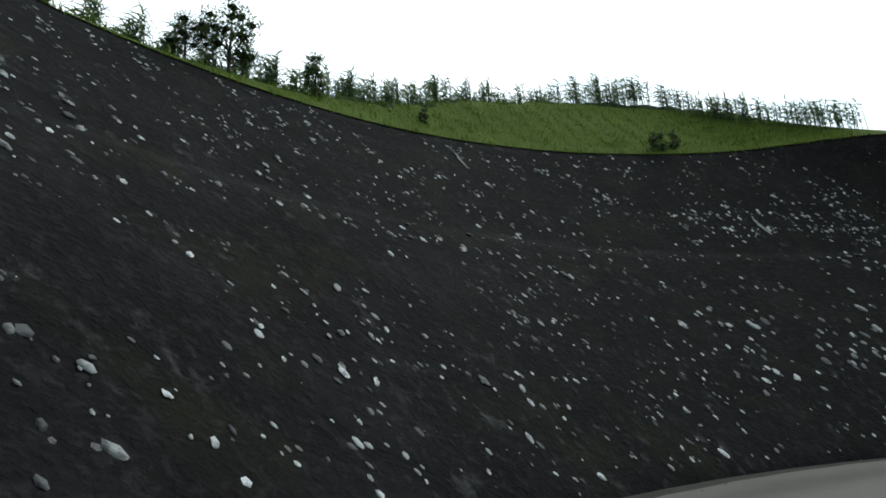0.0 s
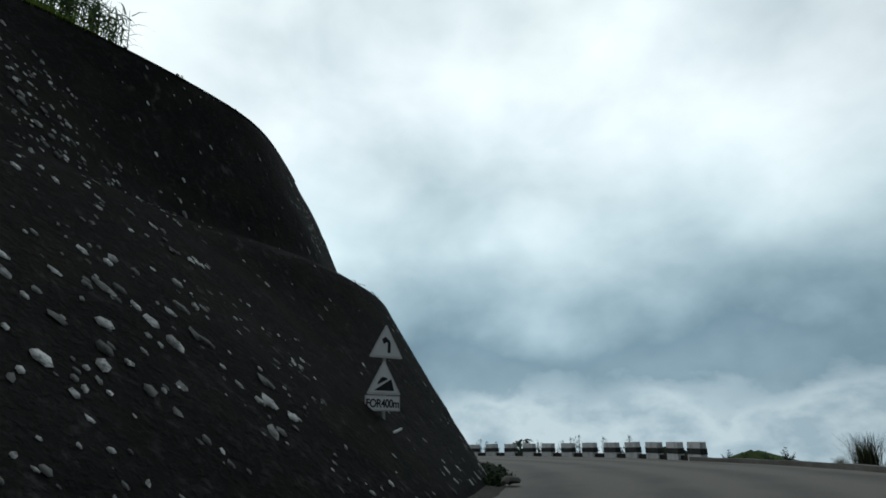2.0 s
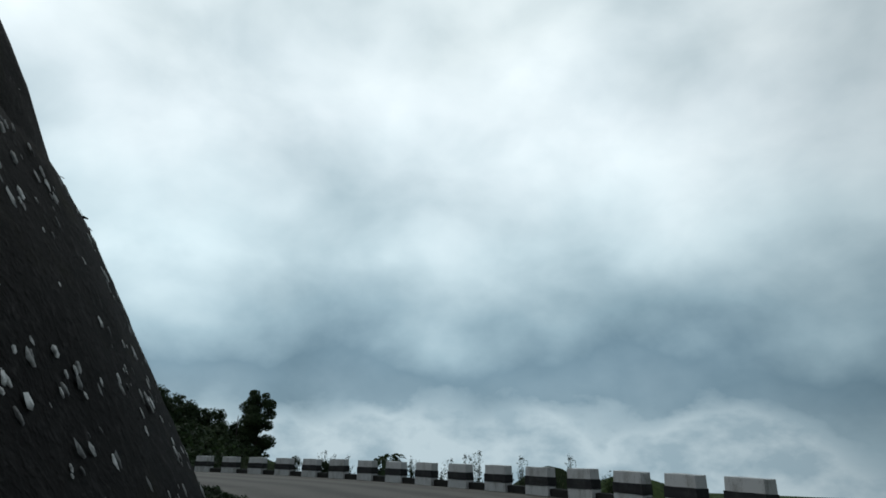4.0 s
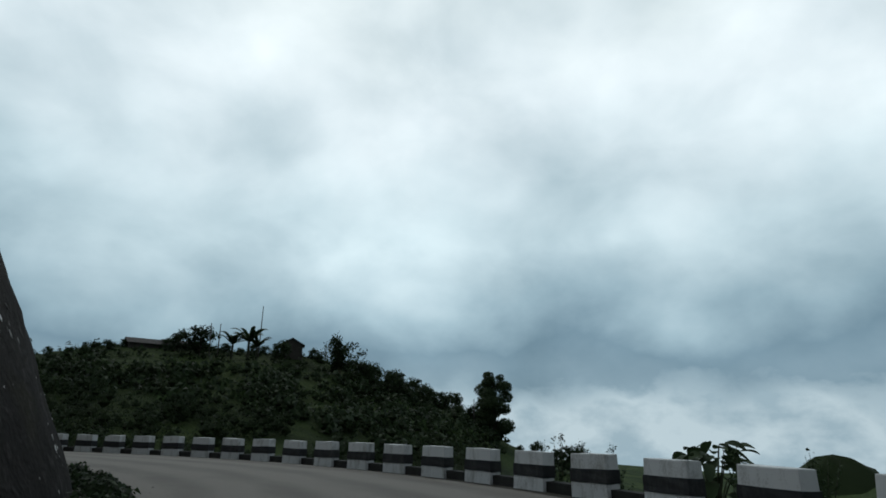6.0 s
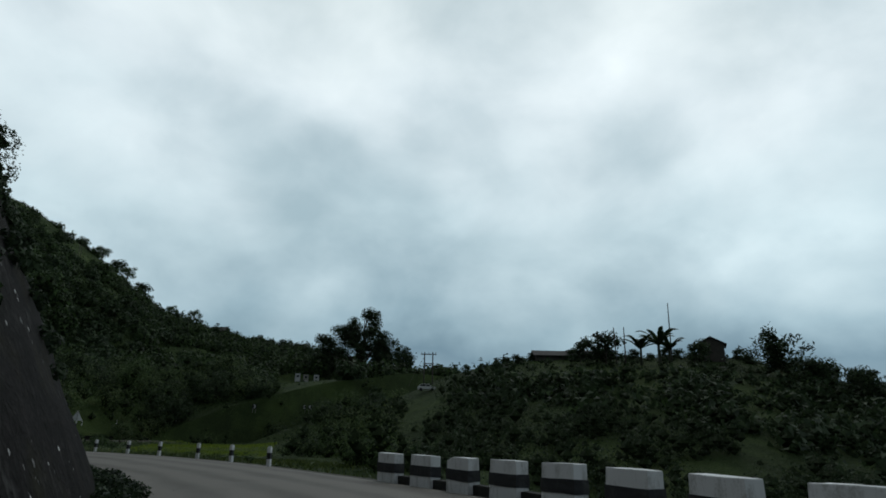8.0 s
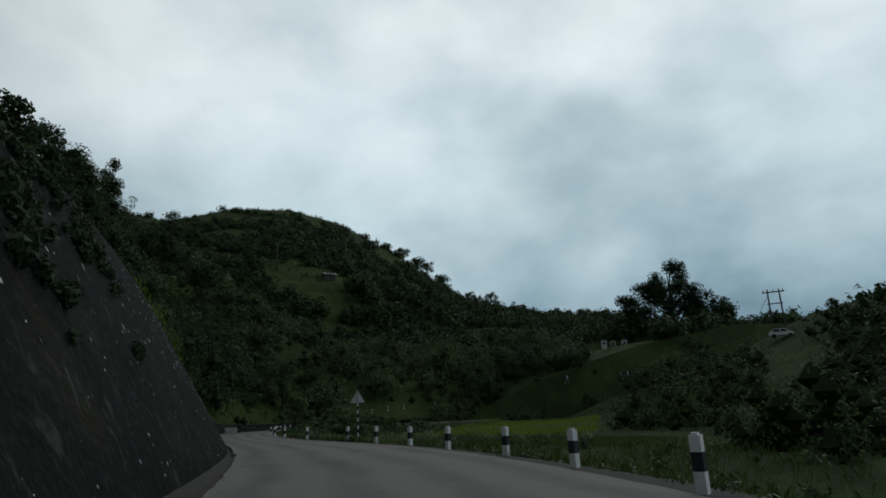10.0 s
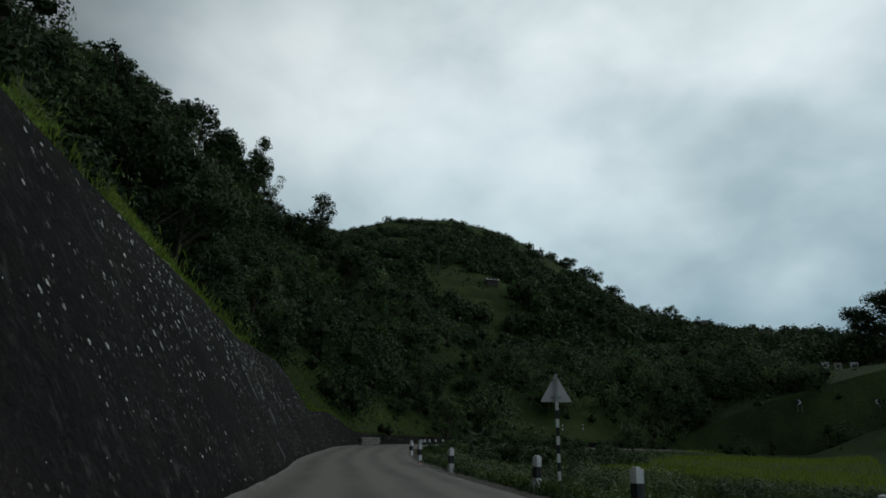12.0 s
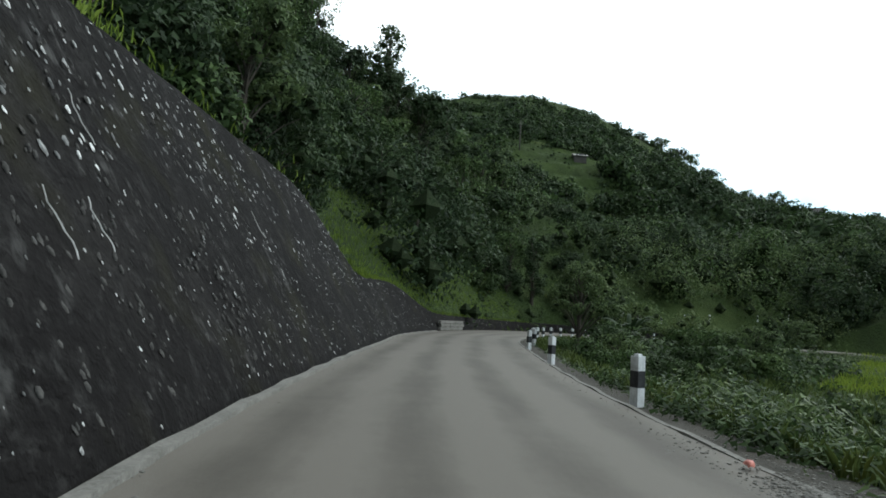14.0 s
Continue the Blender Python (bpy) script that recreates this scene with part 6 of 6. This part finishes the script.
# maize standing above the grass strip
def maize(count, seed):
    g = random.Random(seed)
    v, f = [], []
    for _ in range(count):
        i = g.randrange(strip_lo, strip_hi + 4)
        back = min(HILL_CAP[i] / STEEP[i], 7.5) + 0.4 + 4.5 * g.random()
        if foot[i, 0] > -57:
            if g.random() < 0.7:
                continue
            # the rim of the field comes down to the crest where the strip runs out
            t = min(1.0, (foot[i, 0] + 57) / 6)
            back = min(HILL_CAP[i] / STEEP[i], 7.5) * (1 - t) + 2.2 * t + 2.0 * g.random()
        elif foot[i, 0] > -66:
            if g.random() < 0.2:
                continue
            back += 0.6
        x, y = beyond(i, back)
        z, h, a0 = lie(x, y), g.uniform(1.2, 2.1) * (1.0 if foot[i, 0] > -57 else 1.25 if foot[i, 0] > -66 else 1.0), g.uniform(0, 6.28)
        tv, tf = tube_data([(x, y, z - 0.1), (x + g.gauss(0, 0.05), y + g.gauss(0, 0.05), z + h * 0.6), (x + g.gauss(0, 0.1), y + g.gauss(0, 0.1), z + h)], [0.022, 0.016, 0.006], 4)
        o = len(v)
        v += tv
        f += [tuple(q_ + o for q_ in face) for face in tf]
        for k in range(7):
            a, zz, L = a0 + k * 3.14 + g.gauss(0, 0.4), z + h * (0.25 + 0.105 * k), g.uniform(0.5, 0.9)
            o = len(v)
            for j in range(4):
                t = j / 3
                c = Vector((x + L * t * math.cos(a), y + L * t * math.sin(a), zz + L * (0.75 * t - 0.85 * t * t)))
                s = Vector((-math.sin(a), math.cos(a), 0.3)) * 0.036 * (1 - 0.85 * t)
                v += [c + s, c - s]
            for j in range(3):
                f.append((o + 2 * j, o + 2 * j + 1, o + 2 * j + 3, o + 2 * j + 2))
    return tagged(new("maize_field", mesh_of("maize_field", v, f, LEAF_MAIZE)), "standing maize in a field above the grass strip", "maize", kind="stuff")


maize(3000, 5)

# ---- buildings, poles and small things far off ----


def hut(name, label, at, wide, deep, wall_h, roof_h, turn, wall_mat=HUT_WALL):
    ob = thing(name, label, "hut", at=pose(at[0], at[1], at[2], 0, 0, turn))
    part("wall", box((wide, deep, wall_h + 2), (0, 0, wall_h / 2 - 1)), wall_mat, ob, "smoke-dark wall")
    o = 0.6
    for sgn in (-1, 1):
        bm = bmesh.new()
        e, r = (deep / 2 + o) * sgn, wall_h - 0.15
        pts = [(-wide / 2 - o, e, r), (wide / 2 + o, e, r), (wide / 2 + o, 0, wall_h + roof_h), (-wide / 2 - o, 0, wall_h + roof_h)]
        lower = [bm.verts.new(p) for p in pts]
        upper = [bm.verts.new((p[0], p[1], p[2] + 0.1)) for p in pts]
        bm.faces.new(lower[::-1])
        bm.faces.new(upper)
        for k in range(4):
            bm.faces.new((lower[k], lower[(k + 1) % 4], upper[(k + 1) % 4], upper[k]))
        bmesh.ops.recalc_face_normals(bm, faces=bm.faces)
        part("roof", bm, TIN, ob, "dark tin roof slope")
    for sgn in (-1, 1):
        tri = prism([(-deep / 2, wall_h), (deep / 2, wall_h), (0, wall_h + roof_h - 0.1)], 0.1, -0.05)
        bmesh.ops.rotate(tri, verts=tri.verts, cent=(0, 0, 0), matrix=Matrix.Rotation(radians(90), 3, "Z"))
        bmesh.ops.translate(tri, verts=tri.verts, vec=(sgn * wide / 2, 0, 0))
        part("gable", tri, wall_mat, ob)
    door = part("door", box((0.9, 0.08, 1.9), (wide * 0.15, -deep / 2 - 0.03, 0.95)), WOOD, ob, "dark timber door")
    for x in (-0.3, -0.05, 0.38):
        win = part("window", box((0.8, 0.07, 0.8), (wide * x, -deep / 2 - 0.03, 1.4)), GLASS_DARK, ob, "dark window opening")
    return ob


hut("hillside_hut", "low hut with a pitched tin roof among the trees", (137.0, 12.2, lie(137, 12.2)), 6, 5.5, 3.1, 1.7, 18)
hut("hillside_hut", "long low hut with a dark tin roof", (122.5, 44.0, lie(122.5, 44) - 1.4), 11, 6, 2.2, 1.4, 130)
hut("hillside_hut", "long low hut with a dark tin roof", (126.5, 38.5, lie(126.5, 38.5) - 1.2), 8, 5, 2.0, 1.4, 130)
hut("ridge_hut", "small pale hut under trees on the far ridge", (218.8, 365.5, lie(218.8, 365.5) - 0.5), 16, 9, 4.0, 3.2, 120)


def pole(name, label, x, y, z0, z1, r, lean=0.0):
    ob = new(name, mesh_of(name, *tube_data([(x, y, z0), (x + lean * 0.5, y, (z0 + z1) / 2), (x + lean, y, z1)], [r, r * 0.85, r * 0.6], 7), WOOD, True))
    return tagged(ob, label, "pole")


pole("mast", "thin tall mast rising above the ridge trees", 129.2, 18.5, lie(129.2, 18.5) - 0.5, 32.8, 0.16, 0.3)
pole("timber_pole", "bare slanting timber pole on the ridge", 120.0, 27.5, lie(120, 27.5) - 0.5, 26.5, 0.16, -0.7)
pole("timber_pole", "bare timber pole on the ridge", 120.9, 25.8, lie(120.9, 25.8) - 0.5, 26.6, 0.16)
pole("timber_pole", "bare timber pole beside the lone tree", 148.7, -37.2, lie(148.7, -37.2) - 0.5, 10.5, 0.18, 0.2)
pole("white_pole", "slim pale pole on the wooded hillside", 42.0, 280.0, lie(42, 280) - 0.5, lie(42, 280) + 13, 0.28)


def power_pole(x, y, turn, h):
    z = lie(x, y)
    ob = thing("power_pole", "double timber power pole with a cross arm", "power pole", at=pose(x, y, z, 0, 0, turn))
    for sx in (-1.0, 1.0):
        part("post", mesh_of("post", *tube_data([(sx, 0, -0.5), (sx * 0.97, 0, h / 2), (sx * 0.93, 0, h)], [0.17, 0.15, 0.12], 7), WOOD), WOOD, ob)
    part("cross_arm", box((3.6, 0.16, 0.2), (0, 0.1, h - 0.5)), WOOD, ob)
    part("cross_arm", box((2.6, 0.14, 0.18), (0, 0.1, h - 2.6)), WOOD, ob)
    for sx in (-1.6, 0.0, 1.6):
        part("insulator", box((0.16, 0.16, 0.4), (sx, 0.1, h - 0.2), 0.6), PLASTER, ob, "pale insulator")
    part("stay_wire", mesh_of("stay_wire", *tube_data([(-0.9, 0, h - 1), (-3.0, -0.6, h * 0.4), (-4.4, -1.0, -0.3)], [0.04] * 3, 4), WOOD), WOOD, ob)
    return ob


power_pole(97.2, 63.2, -48, 20.9 - lie(97.2, 63.2))
power_pole(133.0, 393.0, 30, 10.0)


def chevrons(x, y, z, n, turn, point):
    for k in range(n):
        ob = thing("chevron_board", "small black chevron board with a white arrow", "chevron board", "chevron boards on the upper road", at=pose(x + 1.7 * k * math.cos(radians(turn)), y + 1.7 * k * math.sin(radians(turn)), z, 0, 0, turn))
        part("board", box((1.1, 0.06, 1.1), (0, 0, 1.0)), SIGN_BLACK, ob)
        s = point
        on_plate("arrow", [(-0.3 * s, 0.55), (0.1 * s, 1.0), (-0.3 * s, 1.45), (0.05 * s, 1.45), (0.42 * s, 1.0), (0.05 * s, 0.55)], ob, WHITE, -0.06, 0.02, "white arrow")
        for sx in (-0.35, 0.35):
            part("leg", box((0.07, 0.07, 1.6), (sx, 0.08, 0.1)), STEEL, ob)


def kiosk(x, y, z, turn, tone, label):
    ob = thing("roadside_board", label, "hoarding", "boards on the upper road", at=pose(x, y, z, 0, 0, turn))
    part("panel", box((2.3, 0.12, 3.6), (0, 0, 2.6)), tone, ob, bevel=0.02)
    part("emblem", box((1.0, 0.05, 0.9), (0, -0.085, 3.2)), SIGN_BLACK, ob, "dark worn emblem")
    part("caption", box((1.6, 0.05, 0.25), (0, -0.085, 1.6)), SIGN_RIM, ob)
    for sx in (-0.9, 0.9):
        part("leg", box((0.12, 0.12, 2.0), (sx, 0.05, 0.2)), STEEL, ob)


def small_car(at, turn):
    """Hatchback in profile, x ahead."""
    ob = thing("parked_car", "small white hatchback on the hill slope", "car", at=pose(*at, 0, 0, turn))
    side = [(-1.9, 0.35), (1.9, 0.35), (1.92, 0.72), (1.15, 0.92), (0.55, 1.42), (-1.05, 1.46), (-1.75, 1.0), (-1.93, 0.8)]
    part("body", prism(side, 1.6, -0.8), CAR_WHITE, ob, "glossy white bodywork", bevel=0.04)
    for sgn in (-1, 1):
        for nm, pts in (("side_window", [(0.95, 0.95), (0.48, 1.34), (-0.1, 1.36), (-0.1, 0.95)]), ("side_window", [(-0.2, 0.95), (-0.2, 1.36), (-1.0, 1.38), (-1.45, 1.0)])):
            part(nm, prism(pts, 0.02, 0.8 if sgn > 0 else -0.82), GLASS_DARK, ob, "dark side window")
        for wx in (-1.2, 1.22):
            bm = bmesh.new()
            bmesh.ops.create_cone(bm, cap_ends=True, segments=18, radius1=0.31, radius2=0.31, depth=0.2)
            bmesh.ops.rotate(bm, verts=bm.verts, cent=(0, 0, 0), matrix=Matrix.Rotation(radians(90), 3, "X"))
            bmesh.ops.translate(bm, verts=bm.verts, vec=(wx, sgn * 0.74, 0.31))
            part("wheel", bm, RUBBER, ob, "black tyre")
        part("headlight", box((0.06, 0.3, 0.14), (1.91, sgn * 0.55, 0.66)), STEEL, ob)
    return ob
put(strip_tree, *beyond(46, 0.8), 0, 0.8)
put(strip_tree, *beyond(45, 1.4), 100, 0.55)
put(strip_bush, *beyond(49, 1.5), 0, 0.95)
put(strip_bush, *beyond(63, 0.4), 60, 0.9)
put(strip_bush, *beyond(64, 0.7), 160, 0.6)
put(strip_bush, *beyond(53, 1.2), 30, 0.45)
for x, y, tone, label in ((167.6, 203.1, METAL_BACK, "grey weathered board beside the upper road"), (170.0, 200.2, PLASTER, "pale board with a dark emblem beside the upper road"), (172.9, 196.4, METAL_BACK, "grey weathered board beside the upper road")):
    kiosk(x, y, lie(x, y), -38, tone, label)
chevrons(101.6, 115.6, lie(101.7, 114.6), 3, -38, -1)
chevrons(85.0, 115.2, lie(85.6, 114.8), 2, -34, 1)
# car set on the slope where one camera ray lands, to fit the view
small_car((90.0, 57.3, lie(90.0, 57.3) + 0.1), -51)
shed = hut("tin_shed", "long shed with a pale tin roof on the wooded hill", (66.0, 275.0, lie(66, 275) + 0.3), 5.0, 3.0, 1.0, 1.0, 0)
for ob in shed.children:
    if ob.name.startswith("roof"):
        ob.data.materials.clear()
        ob.data.materials.append(PLASTER)

# further guard posts across the valley head, placed where camera rays meet ground
for k, (x, y) in enumerate(((32.2, 114.6), (38.0, 115.6), (42.0, 117.2), (46.2, 118.5), (54.6, 120.9), (60.7, 123.2), (65.2, 122.6), (68.1, 119.4))):
    copy_thing(gp, pose(x, y, lie(x, y) + 0.1, 0, 0, 10 * k))

# ---- the pale stones that show through the cement of the wall ----


def pebble(seed, fine):
    bm = bmesh.new()
    bmesh.ops.create_icosphere(bm, subdivisions=2 if fine else 1, radius=1.0)
    r = random.Random(seed)
    sx, sy = r.uniform(0.8, 1.15), r.uniform(0.8, 1.2)
    for v in bm.verts:
        k = 1 + r.uniform(-0.14, 0.14)
        v.co = Vector((v.co.x * sx * k, v.co.y * sy * k, v.co.z * 0.42 * k))
    # the buried back is left open
    bmesh.ops.delete(bm, geom=[v for v in bm.verts if v.co.z < -0.2], context="VERTS")
    return bm


def face_frame(i, z, spin):
    """Matrix on the wall's face: z along its normal."""
    p = wall_point(i, z)
    q_ = wall_point(i, min(z + 0.2, CREST[i]))
    up = Vector(q_ - p).normalized() if np.linalg.norm(q_ - p) > 1e-4 else Vector((0, 0, 1))
    along = Vector((foot_n[i, 1], -foot_n[i, 0], 0))
    nrm = along.cross(up).normalized()
    if nrm.x * foot_n[i, 0] + nrm.y * foot_n[i, 1] > 0:
        nrm = -nrm
    m = Matrix((along, nrm.cross(along), nrm)).transposed().to_4x4()
    return Matrix.Translation(Vector(p)) @ m @ Matrix.Rotation(spin, 4, "Z")


shapes = []
for k in range(7):
    bm = pebble(k, True)
    me = bpy.data.meshes.new("stone")
    bm.to_mesh(me)
    bm.free()
    me.materials.append(STONE)
    me.polygons.foreach_set("use_smooth", [True] * len(me.polygons))
    shapes.append(me)
rough_shapes = []
for k in range(7):
    bm = pebble(k + 20, False)
    rough_shapes.append((np.array([v.co[:] for v in bm.verts]), np.array([[v.index for v in f.verts] for f in bm.faces])))
    bm.free()

sr = random.Random(77)
near_a, near_b = arc_at(-79, -31), arc_at(-62, -29.7)
fv, ff, count, offset = [], [], 0, 0
# by the straight they sit in an even, jittered grid; elsewhere by chance
grid = [(s, z) for s in np.arange(arc_at(-2.9, -7.5), arc_at(17.0, 103), 0.32) for z in np.arange(0.22, 8.4, 0.31)]
for n in range(60000 + len(grid)):
    on_grid = n >= 60000
    s = sr.uniform(arc_at(-93, -48), arc_at(11, 96)) if not on_grid else grid[n - 60000][0] + sr.uniform(-0.17, 0.17)
    i = int(s / 0.8)
    lean = math.sqrt(1 + SLOPE[i] ** 2)
    z = CREST[i] * sr.random() ** 0.85
    if on_grid:
        z = grid[n - 60000][1] + sr.uniform(-0.16, 0.16)
    elif sr.random() * 15.5 > CREST[i] or (foot[i, 0] > -7.5 and sr.random() < 0.8):
        continue
    # laid in rough courses, thick in some and sparse in others
    in_course = sr.random() < (0.45 if foot[i, 0] < -20 else 0.15)
    if in_course and not on_grid:
        course = 0.8
        z = (math.floor(z / course) + 0.5) * course + sr.gauss(0, 0.15)
    if not 0.12 < z < CREST[i] - 0.12:
        continue
    dense = 0.5 + 0.6 * noise.noise(Vector((s * 0.11, z * 0.35, 1.5))) + 0.6 * noise.noise(Vector((s * 0.5, z * 1.3, 9.5)))
    if foot[i, 0] > -8:
        dense = (0.62 + 0.35 * dense) * (1.0 if foot[i, 1] > 12 else 0.4)
    elif foot[i, 0] < -50:
        dense = 0.26 + 0.5 * dense
    elif foot[i, 0] > -40:
        dense *= 0.5
    if sr.random() > dense:
        continue
    size = sr.choice((0.048, 0.06, 0.075, 0.1) if in_course else (0.03, 0.038, 0.048, 0.062, 0.088)) * sr.uniform(0.75, 1.25)
    slide = (s - arc[i]) - 0.0
    ahead = foot[min(i + 1, NS - 1)] - foot[i]
    spin = sr.uniform(-0.6, 0.6)
    if -67 < foot[i, 0] < -56.5 and 1.4 < z < 4.4 and not on_grid:
        size *= 1.3
    elif foot[i, 0] < -52 and z < 5 and not on_grid:
        size *= 0.7
    if on_grid and foot[i, 1] < 21 and sr.random() < 0.6:
        continue
    if on_grid:
        size, spin = sr.choice((0.02, 0.026, 0.032, 0.038, 0.048)), sr.uniform(-0.35, 0.35)
        size *= (0.5 if 26 < foot[i, 1] < 39 else 0.75) if z < 2.4 else 1.25
    elif foot[i, 0] > -8:
        size *= 0.5 if z > 2.4 else 0.32
    elif foot[i, 0] > -30:
        size *= 0.6
    m = Matrix.Translation((ahead[0] * slide / 0.8, ahead[1] * slide / 0.8, 0)) @ face_frame(i, z, spin) @ Matrix.Diagonal((size * sr.uniform(0.8, 1.0), size * sr.uniform(1.1, 1.7), size * 0.5, 1))
    if near_a < s < near_b and z < 4.2 and count < 300:
        ob = new("stone", shapes[sr.randrange(7)])
        ob.parent = retaining
        ob.matrix_world = m
        count += 1
    else:
        v, f = rough_shapes[sr.randrange(7)]
        mm = np.array(m)
        fv.append(v @ mm[:3, :3].T + mm[:3, 3])
        ff.append(f + offset)
        offset += len(v)
# stones that the cement still covers stand out as low dull lumps along the straight
lv, lf, offset = [], [], 0
for _ in range(7000):
    s = sr.uniform(arc_at(0.5, 11), arc_at(3.2, 66))
    i = int(s / 0.8)
    z = CREST[i] * sr.uniform(0.03, 0.97)
    if noise.noise(Vector((s * 0.5, z * 0.25, 4.5))) < sr.uniform(-0.35, 0.3):
        continue
    size = sr.uniform(0.018, 0.05)
    m = face_frame(i, z, sr.uniform(-0.5, 0.5)) @ Matrix.Diagonal((size * 0.8, size * 1.4, size * 0.8, 1))
    ahead = (foot[min(i + 1, NS - 1)] - foot[i]) * (s - arc[i]) / 0.8
    v, f = rough_shapes[sr.randrange(7)]
    mm = np.array(m)
    lv.append(v @ mm[:3, :3].T + mm[:3, 3] + np.array([ahead[0], ahead[1], 0]))
    lf.append(f + offset)
    offset += len(v)
lumps = new("wall_lumps", mesh_of("wall_lumps", np.concatenate(lv), np.concatenate(lf), LUMP, True))
lumps.parent = retaining
tagged(lumps, kind="stuff")
rest = new("wall_stones", mesh_of("wall_stones", np.concatenate(fv), np.concatenate(ff), STONE_FAR, True))
rest.parent = retaining
tagged(rest, kind="stuff")

# lime that ran down the face in thin crooked streaks
RUNS = [(1.48, 32.2, 0.25, 0.78, 0.009), (1.45, 32.4, 0.4, 0.76, 0.007), (0.2, 32.3, 2.3, 3.15, 0.011), (-68.3, -16.6, 10.9, 12.2, 0.05), (-56.0, -22.3, 8.1, 9.2, 0.07)]
for _ in range(7):
    z0 = sr.uniform(0.5, 4.5)
    RUNS.append((1.0, sr.uniform(20, 46), z0, z0 + sr.uniform(0.25, 0.7), sr.uniform(0.006, 0.011)))
for x, y, z0, z1, wide in RUNS:
    d = np.hypot(foot[:, 0] + foot_n[:, 0] * REACH * 0.4 - x, foot[:, 1] + foot_n[:, 1] * REACH * 0.4 - y)
    i = int(np.argmin(d))
    v, f = [], []
    for k in range(9):
        t = k / 8
        p = wall_point(i, min(z0 + (z1 - z0) * t, CREST[i] - 0.05))
        side = np.array([foot_n[i, 1], -foot_n[i, 0], 0])
        sway = side * (0.05 * math.sin(t * 5 + x * 9 + y) + 0.02 * math.sin(t * 17 + y)) - np.array([foot_n[i, 0], foot_n[i, 1], -0.5]) * 0.04
        w_ = wide * (0.4 + 0.9 * math.sin(math.pi * min(1, t + 0.1)) + 0.25 * math.sin(t * 23 + y))
        v += [p + sway + side * w_, p + sway - np.array([foot_n[i, 0], foot_n[i, 1], 0]) * 0.012, p + sway - side * w_]
    for k in range(8):
        for q_ in range(2):
            o = k * 3 + q_
            f.append((o, o + 1, o + 4, o + 3))
    ob = new("lime_streak", mesh_of("lime_streak", v, f, LIME, True))
    ob.parent = retaining
    ob["label"] = "thin pale lime streak"

# a few loose stones and a strip of gravel at the road's edges
gr = random.Random(13)
gvs, gfs, o = [], [], 0
for _ in range(2600):
    q_ = gr.random()
    if gr.random() < 0.35:
        i = gr.randrange(NS - 1)
        p = left[i] * (1 - q_) + left[i + 1] * q_ + foot_n[i] * gr.uniform(-0.5, 0.4) * (0.5 + GUTTER[i])
        z = 0.03
    else:
        i = gr.randrange(part_index(6.5, 24), part_index(9, 58)) if gr.random() < 0.6 else part_index(7.3, 35.5) + gr.randrange(-2, 3)
        p = partner[i] * (1 - q_) + partner[i + 1] * q_ - pn[i] * gr.uniform(-0.9, 0.7)
        z = 0.012
    # a spilt heap by the edge
    if gr.random() < 0.3:
        p, z = np.array([gr.gauss(7.15, 0.22), gr.gauss(35.3, 0.32)]), 0.012
    v, f = rough_shapes[gr.randrange(7)]
    sz = gr.choice((0.008, 0.012, 0.016, 0.024))
    gvs.append(v * sz + np.array([p[0], p[1], z]))
    gfs.append(f + o)
    o += len(v)
tagged(new("gravel", mesh_of("gravel", np.concatenate(gvs), np.concatenate(gfs), GRAVEL)), "loose grey gravel along the road's edges", "gravel", kind="stuff")
boulder = new("loose_stone", shapes[2].copy())
boulder.data.materials.clear()
boulder.data.materials.append(KERB)
boulder.matrix_world = pose(-48.6, -35.9, 0.1, 10, 5, 30) @ Matrix.Diagonal((0.28, 0.22, 0.4, 1))
tagged(boulder, "pale loose stone at the foot of the wall", "stone")
bag = new("plastic_bag", shapes[4].copy())
bag.data.materials.clear()
bag.data.materials.append(PINK)
bag.matrix_world = pose(7.06, 36.15, 0.05, 8, 4, 60) @ Matrix.Diagonal((0.11, 0.06, 0.12, 1))
tagged(bag, "crumpled pink plastic bag on the gravel", "litter")

# pale squared stones where the wall runs out low at the bend
masonry = thing("masonry_wall", "short run of limewashed squared stones beside the road", "low wall")
mr = random.Random(29)
block = bpy.data.meshes.new("stone")
bm = box((0.46, 0.26, 0.25), (0, 0, 0))
bmesh.ops.bevel(bm, geom=list(bm.edges), offset=0.025, segments=1, affect="EDGES")
bm.to_mesh(block)
bm.free()
block.materials.append(KERB)
m0 = arc_at(5.9, 79.5)
for course in range(3):
    for k in range(16):
        along = m0 + k * 0.5 + (0.25 if course % 2 else 0)
        i = int(along / 0.8)
        f = along / 0.8 - i
        p = foot[i] * (1 - f) + foot[i + 1] * f - foot_n[i] * 0.05
        turn = math.degrees(math.atan2(foot[i + 1, 1] - foot[i, 1], foot[i + 1, 0] - foot[i, 0]))
        ob = new("stone", block)
        ob.parent = masonry
        ob.matrix_world = pose(p[0], p[1], 0.14 + 0.27 * course, mr.uniform(-2, 2), mr.uniform(-2, 2), turn + mr.uniform(-2, 2)) @ Matrix.Diagonal((mr.uniform(0.85, 1.02), 1, mr.uniform(0.88, 1.0), 1))
